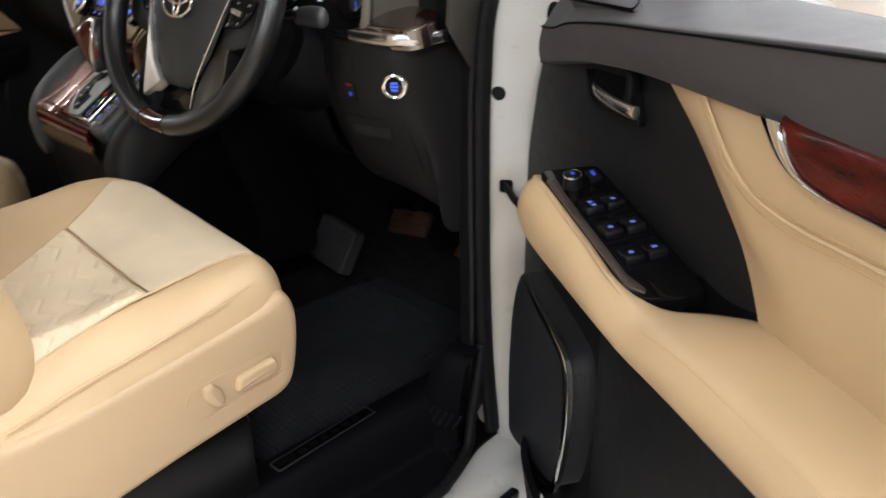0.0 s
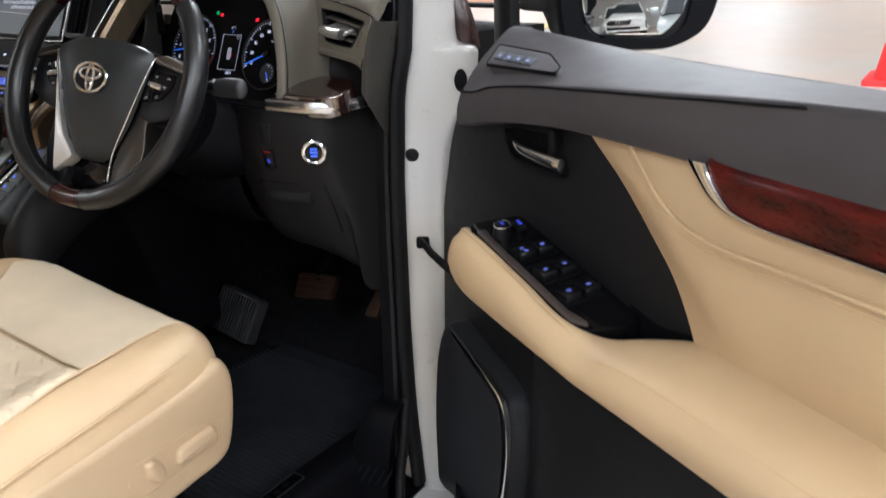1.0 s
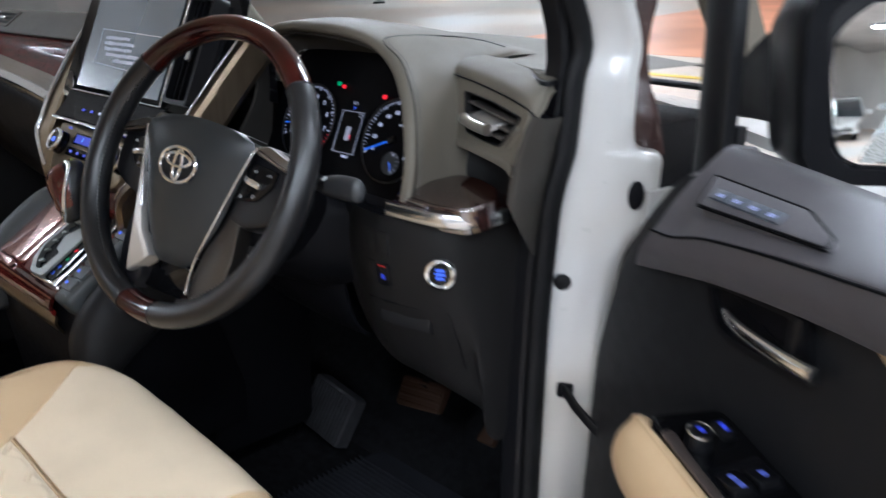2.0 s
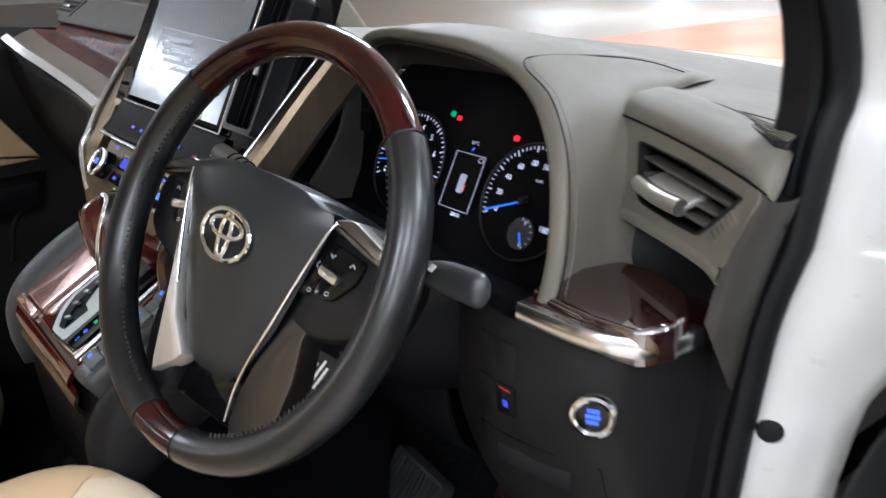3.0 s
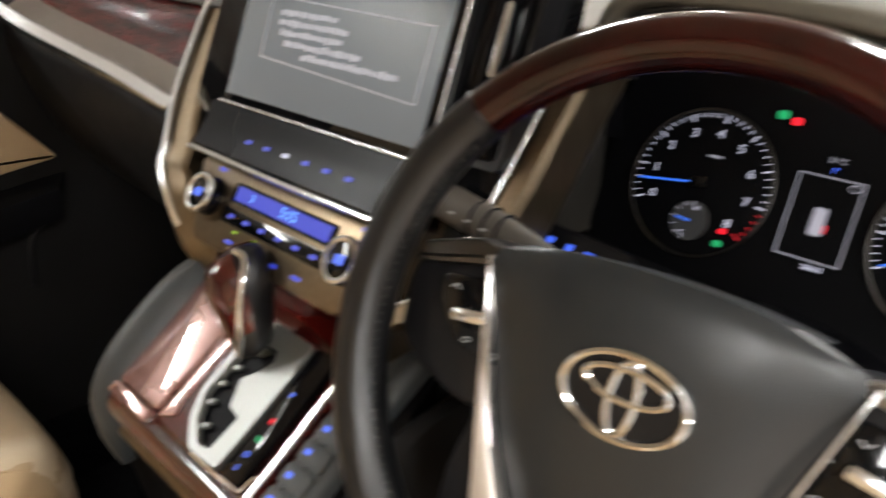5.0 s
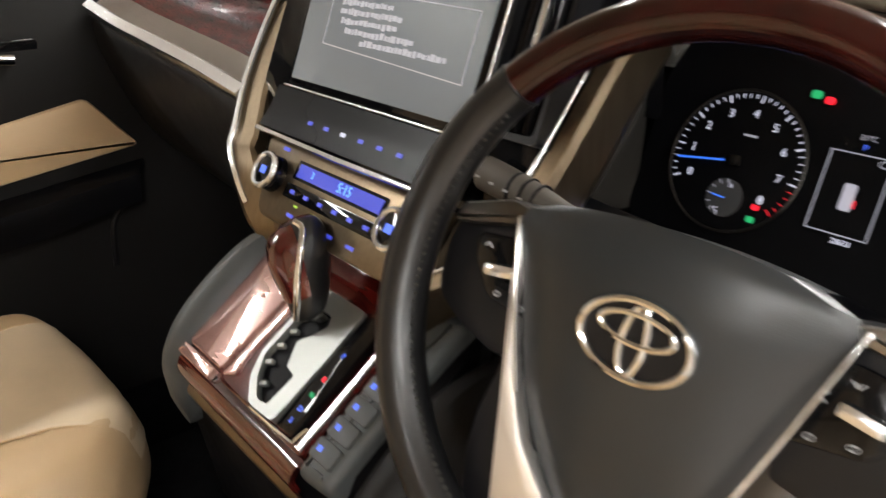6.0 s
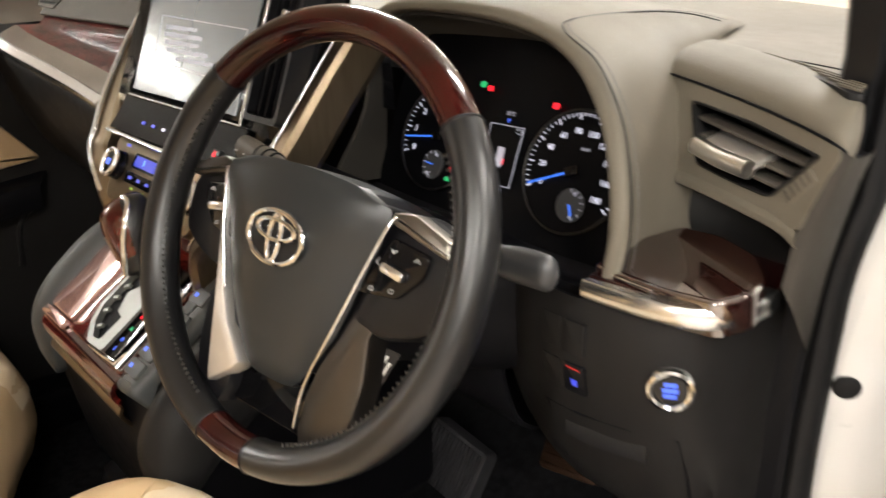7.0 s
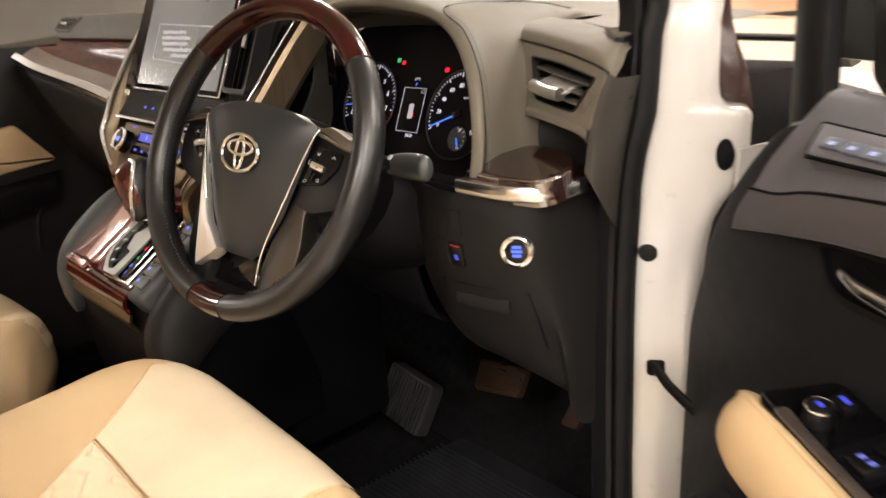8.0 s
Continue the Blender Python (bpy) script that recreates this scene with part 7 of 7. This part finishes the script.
# ---- seats ----
def seat(x0, front, label, mirrored, dz=0.0):
    """A front seat: x0 its middle, front the y of its front edge, dz how much higher it is set."""
    t = thing("front_seat", (x0, front - 0.3, 0.45), label, "car seat", "front seats")

    def P(x, y, z):
        return V((x0 + (-x if mirrored else x), front + y, z + dz))

    prof = [(-0.236, 0.715), (-0.250, 0.785), (-0.238, 0.836), (-0.200, 0.858), (-0.145, 0.853), (-0.085, 0.836), (0.0, 0.827), (0.08, 0.823), (0.150, 0.823), (0.205, 0.835), (0.240, 0.834), (0.262, 0.812), (0.266, 0.768), (0.245, 0.735)]

    foot = 0.72
    if mirrored:          # this seat's inner side runs down to the base in one leather skirt
        prof[:2] = [(-0.246, 0.60), (-0.257, 0.745)]
        foot = 0.60

    def dz_of(y):
        return float(np.interp(y, [-0.56, -0.40, -0.28, -0.16, -0.10, -0.06, -0.03, -0.008, 0.0, 0.004], [-0.014, -0.014, -0.008, 0.0, 0.006, 0.008, 0.003, -0.018, -0.048, -0.10]))

    def sag(x, y):
        return -0.040 * max(0.0, (x - 0.20) / 0.05) * float(np.interp(y, [-0.40, -0.10], [1, 0]))

    def top(x, y, lift=0.0):
        """A place on the cushion's top skin."""
        z = float(np.interp(x, [a for a, b in prof[2:11]], [b for a, b in prof[2:11]]))
        back = (0.085 if x < 0 else 0.036) * (abs(x) / 0.25) ** 3 * float(np.interp(y, [-0.30, -0.06], [0, 1]))
        return P(x, y - back, z + dz_of(y) + sag(x, y) + lift)

    rows = []
    for y, sq in ((-0.56, 0), (-0.40, 0), (-0.28, 0), (-0.16, 0), (-0.10, 0), (-0.06, 0.02), (-0.03, 0.06), (-0.008, 0.16), (0.0, 0.3), (0.004, 0.45), (-0.01, 0.7)):
        row = []
        for x, z in prof:
            back = (0.085 if x < 0 else 0.036) * (abs(x) / 0.25) ** 3 * float(np.interp(y, [-0.30, -0.06], [0, 1]))
            d = dz_of(y) if sq < 0.6 else -0.15
            row.append(P(x * (1 - 0.10 * sq), y - back, max(foot, z + (d + sag(x, y)) * (1 if z > 0.77 else 0.4))))
        rows.append(row)
    cu = part("cushion", skin(rows, 4, 4), BEIGE, t, "beige leather seat cushion with side bolsters")

    def left_seam(y):
        return float(np.interp(y, [-0.36, -0.29, -0.205, -0.10, -0.045, 0.0], [0.02, -0.02, -0.080, -0.142, -0.178, -0.190]))

    def right_seam(y):
        return float(np.interp(y, [-0.36, -0.205, -0.10, 0.0], [0.225, 0.200, 0.192, 0.190]))

    rows = []
    for i in range(15):
        y = -0.188 + 0.1885 * i / 14
        a, b = left_seam(y), right_seam(y)
        rows.append([top(a + (b - a) * j / 14, y, 0.0025 + 0.0015 * min(1, j / 2, (14 - j) / 2)) + V((0, 0.002, 0)) for j in range(15)])
    part("front_insert", grid(rows), CREAM, cu, "cream suede front panel", sharp=0)
    q = []
    ny, nx = 110, 100
    for i in range(ny + 1):
        y = -0.192 - 0.25 * i / ny
        a, b = left_seam(y), right_seam(y)
        row = []
        for j in range(nx + 1):
            x = a + (b - a) * j / nx
            k = math.floor(x / 0.030)
            ph = (y + (0.62 if k % 2 else -0.62) * (x - k * 0.030) + (0.0186 if k % 2 else 0.0)) / 0.034
            d = abs(ph - round(ph)) * 0.034
            edge = min(j, nx - j, i, 3) / 3
            row.append(top(x, y, 0.003 + 0.0040 * edge - 0.0046 * math.exp(-(d / 0.0024) ** 2) * edge))
        q.append(row)
    part("quilted_insert", grid(q), CREAM, cu, "quilted cream suede middle panel", sharp=0)
    part("insert_seam", sweep([top(left_seam(-0.190) + (right_seam(-0.190) - left_seam(-0.190)) * k / 8, -0.190, 0.002) for k in range(9)], 0.003, 0.003), BEIGE, cu)
    for f in (left_seam, right_seam):
        part("bolster_seam", sweep([top(f(y), y, 0.0025) for y in [-0.40 + 0.02 * k for k in range(20)]], 0.0035, 0.0035), BEIGE, cu)
    seam = crm([P(0.2672, -0.40, 0.766), P(0.2680, -0.318, 0.786), P(0.2670, -0.252, 0.797), P(0.2655, -0.189, 0.808), P(0.2615, -0.121, 0.819), P(0.254, -0.085, 0.823), P(0.240, -0.066, 0.822)], 8)
    for off in (-0.004, 0.004):
        part("stitching", stitches([p + V((0.001 * (-1 if mirrored else 1), 0, off)) for p in seam], (-0.9 if mirrored else 0.9, 0, 0.4), 0.0055, 0.004, 0.0012), THREAD, cu, "tan stitching")
    part("side_seam", sweep(seam, 0.003, 0.003), BEIGE, cu)
    # side shield with its switches
    sh = crm([(-0.52, 0.760, 0), (-0.40, 0.752, 0), (-0.31, 0.760, 0), (-0.20, 0.777, 0), (-0.095, 0.795, 0), (-0.052, 0.806, 0), (-0.033, 0.770, 0), (-0.040, 0.700, 0), (-0.060, 0.662, 0), (-0.115, 0.650, 0), (-0.22, 0.634, 0), (-0.34, 0.612, 0), (-0.52, 0.585, 0)], 4, True)
    fm = Matrix(((0, 0, -1 if mirrored else 1, x0), (1, 0, 0, front), (0, 1, 0, dz), (0, 0, 0, 1)))
    shield = part("side_shield", plate([(p.x, p.y) for p in sh], 0.200, 0.2720, 0.014, m=fm, seg=4), BEIGE_HARD, t, "beige plastic seat side shield")
    rec = rounded([(-0.190, 0.672), (-0.064, 0.690), (-0.060, 0.728), (-0.085, 0.735), (-0.195, 0.726), (-0.208, 0.706)], 0.016, 5)
    part("switch_field", ring(rec, inset(rec, 0.005), 0.2700, 0.2732, m=fm), BEIGE_HARD, shield, sharp=80)
    part("recline_switch", plate(rounded([(-0.183, 0.702), (-0.168, 0.685), (-0.155, 0.690), (-0.158, 0.712), (-0.172, 0.726), (-0.184, 0.722)], 0.009, 5), 0.262, 0.2805, 0.007, m=fm, seg=4), BEIGE_HARD, shield, "beige recline switch")
    part("slide_switch", plate(rounded([(-0.140, 0.697), (-0.128, 0.693), (-0.078, 0.699), (-0.073, 0.712), (-0.080, 0.725), (-0.136, 0.717)], 0.008, 5), 0.262, 0.2800, 0.007, m=fm, seg=4), BEIGE_HARD, shield, "beige slide switch")
    part("seat_base", box((0.44, 0.46, 0.17), 0.02, P(0, -0.32, 0.53)), SATIN, t, "dark seat base and rails")
    # backrest
    rows = []
    for z, y, hw, th in ((0.78, -0.47, 0.20, 0.05), (0.815, -0.42, 0.238, 0.075), (0.90, -0.405, 0.255, 0.088), (1.0, -0.43, 0.258, 0.088), (1.15, -0.49, 0.265, 0.08), (1.30, -0.54, 0.24, 0.075), (1.40, -0.575, 0.19, 0.06)):
        ringp = []
        for k in range(20):
            a = 2 * math.pi * k / 20
            cx, sy = math.cos(a), math.sin(a)
            ringp.append(P(hw * math.copysign(abs(cx) ** 0.6, cx), y - 0.08 + th * math.copysign(abs(sy) ** 0.7, sy) * (1 + 0.35 * abs(cx) * (sy > 0)), z))
        rows.append(ringp)
    part("backrest", loft(rows, 1, 4), BEIGE, t, "beige leather backrest")
    for s in (-1, 1):
        b = []
        for z, y, a, e in ((0.764, -0.415, 0.020, 0.030), (0.775, -0.405, 0.040, 0.048), (0.80, -0.40, 0.050, 0.056), (0.85, -0.40, 0.054, 0.058), (0.93, -0.420, 0.054, 0.060), (1.05, -0.455, 0.052, 0.060), (1.18, -0.505, 0.046, 0.055), (1.28, -0.55, 0.03, 0.04)):
            b.append([P(s * 0.205 + a * math.cos(2 * math.pi * k / 18), y + e * math.sin(2 * math.pi * k / 18), z) for k in range(18)])
        part("side_bolster", loft(b, 1, 4), BEIGE, t, "rounded beige backrest bolster")
    part("headrest", loft([[P(0.13 * w * math.cos(2 * math.pi * k / 16), -0.70 + 0.05 * w * math.sin(2 * math.pi * k / 16), z) for k in range(16)] for z, w in ((1.44, 0.6), (1.46, 0.9), (1.54, 1.0), (1.62, 0.9), (1.64, 0.5))], 1, 3), BEIGE, t)
    return t


seat(0.404, -0.008, "beige leather driver seat with quilted cream middle", False)
seat(-0.412, -0.066, "beige leather passenger seat", True, -0.055)

# ---- passenger door lining ----
pd = thing("passenger_door", (-0.75, -0.3, 0.45), "closed passenger door with black lining and beige panel", "car door")
part("lining", skin([[(-0.755, y, z) for y in (-0.9, -0.3, 0.1, 0.42)] for z in (0.45, 0.7, 0.95, 1.14)] + [[(-0.772, y, 1.235) for y in (-0.9, -0.3, 0.1, 0.42)]], 3, 3, 0.01), DASH, pd, "black door lining")
part("beige_panel", plate(rounded([(-0.6, 0.93), (-0.13, 0.955), (0.125, 0.985), (0.05, 1.075), (-0.12, 1.045), (-0.6, 1.03)], 0.012), 0.0, 0.018, 0.008, m=Matrix(((0, 0, 1, -0.754), (1, 0, 0, 0), (0, 1, 0, 0), (0, 0, 0, 1)))), BEIGE, pd, "beige leather panel")
part("arm_shelf", skin([[(-0.75, y, z) for y, z in ((-0.7, 0.93), (-0.2, 0.93), (0.13, 0.96))], [(-0.69, y, z) for y, z in ((-0.7, 0.92), (-0.2, 0.92), (0.10, 0.95))], [(-0.70, y, z) for y, z in ((-0.7, 0.86), (-0.2, 0.86), (0.10, 0.90))]], 4, 3, 0.008), BLACK, pd, "black door armrest")
dh = part("inner_handle", sweep([(-0.738, -0.16, 1.150), (-0.735, -0.09, 1.153), (-0.738, -0.04, 1.147)], 0.012, 0.016), CHROME, pd, "chrome inner door handle")
part("handle_bowl", plate(rounded([(-0.20, 1.120), (0.0, 1.125), (0.0, 1.175), (-0.20, 1.175)], 0.01), 0, 0.008, 0.003, m=Matrix(((0, 0, 1, -0.755), (1, 0, 0, 0), (0, 1, 0, 0), (0, 0, 0, 1)))), PIANO, dh)
part("speaker_blade", sweep(crm([(-0.745, 0.10, 0.90), (-0.742, 0.06, 0.86), (-0.742, 0.05, 0.78)], 5), 0.008, 0.01), SATIN, pd)

# ---- passenger footwell ----
part("sill_trim", box((0.10, 1.5, 0.12), 0.02, (-0.72, -0.2, 0.47)), BLACK, van, "black passenger sill trim")
part("console_side", box((0.09, 0.22, 0.52), 0.02, (0.050, 0.29, 0.80)), BLACK, van, "black console side cover")
part("tunnel_cover", box((0.16, 0.5, 0.26), 0.05, (-0.09, 0.20, 0.55)), CARPET, van, "black carpeted tunnel")

# ---- footwell ----
mt = thing("floor_mat", (0.40, 0.25, 0.447), "black ribbed floor mat in the footwell", "floor mat")
part("mat_sheet", plate(rounded([(0.14, -0.05), (0.575, -0.05), (0.575, 0.30), (0.62, 0.40), (0.60, 0.52), (0.16, 0.52)], 0.03), 0.447, 0.456, 0.003), MAT_R, mt)
rb = [box((0.43, 0.0035, 0.0035), m=(0.365, -0.03 + k * 0.0115, 0.457)) for k in range(44)]
part("mat_ribs", join(*rb), MAT_R, mt, "fine raised ribs", kind="stuff")
fr = thing("foot_rest", (0.06, 0.45, 0.45), "dark ribbed foot rest plate", "foot rest")
fm = frame_of((0.062, 0.450, 0.530), (1, 0.05, -0.15), (0.02, -0.90, 0.43))
part("plate", plate(rounded([(-0.068, -0.052), (0.066, -0.052), (0.066, 0.056), (-0.068, 0.056)], 0.012), -0.03, 0.0, 0.005, m=fm), FOOTPLATE, fr)
for k in range(13):
    part("rib", box((0.0040, 0.098, 0.006), 0.001, fm @ Matrix.Translation((-0.056 + k * 0.0093, 0, 0.002))), FOOTPLATE, fr)
bk = thing("brake_pedal", (0.287, 0.50, 0.61), "brown-black rubber brake pedal", "pedal")
bm_ = frame_of((0.287, 0.500, 0.634), (1, 0, 0.14), (0, -0.85, 0.5))
part("pad", plate(rounded([(-0.054, -0.030), (0.050, -0.026), (0.056, 0.028), (-0.054, 0.028)], 0.01), -0.012, 0.004, 0.004, m=bm_), PEDAL, bk)
for k in range(4):
    part("pad_rib", box((0.10, 0.006, 0.005), 0.001, bm_ @ Matrix.Translation((0, -0.021 + k * 0.014, 0.005))), PEDAL, bk)
part("pedal_arm", sweep([(0.287, 0.512, 0.64), (0.287, 0.57, 0.70), (0.287, 0.62, 0.85)], 0.02, 0.03, box=True), BLACK, bk)
ac = thing("accelerator_pedal", (0.452, 0.50, 0.60), "long black accelerator pedal", "pedal")
am = frame_of((0.452, 0.505, 0.625), (1, 0, 0), (0, -0.8, 0.6))
part("pad", plate(rounded([(-0.018, -0.026), (0.018, -0.024), (0.014, 0.035), (-0.010, 0.035)], 0.008), -0.01, 0.004, 0.004, m=am), PEDAL, ac)
part("pedal_arm", sweep([(0.453, 0.53, 0.65), (0.453, 0.62, 0.76)], 0.02, 0.02, box=True), BLACK, ac)
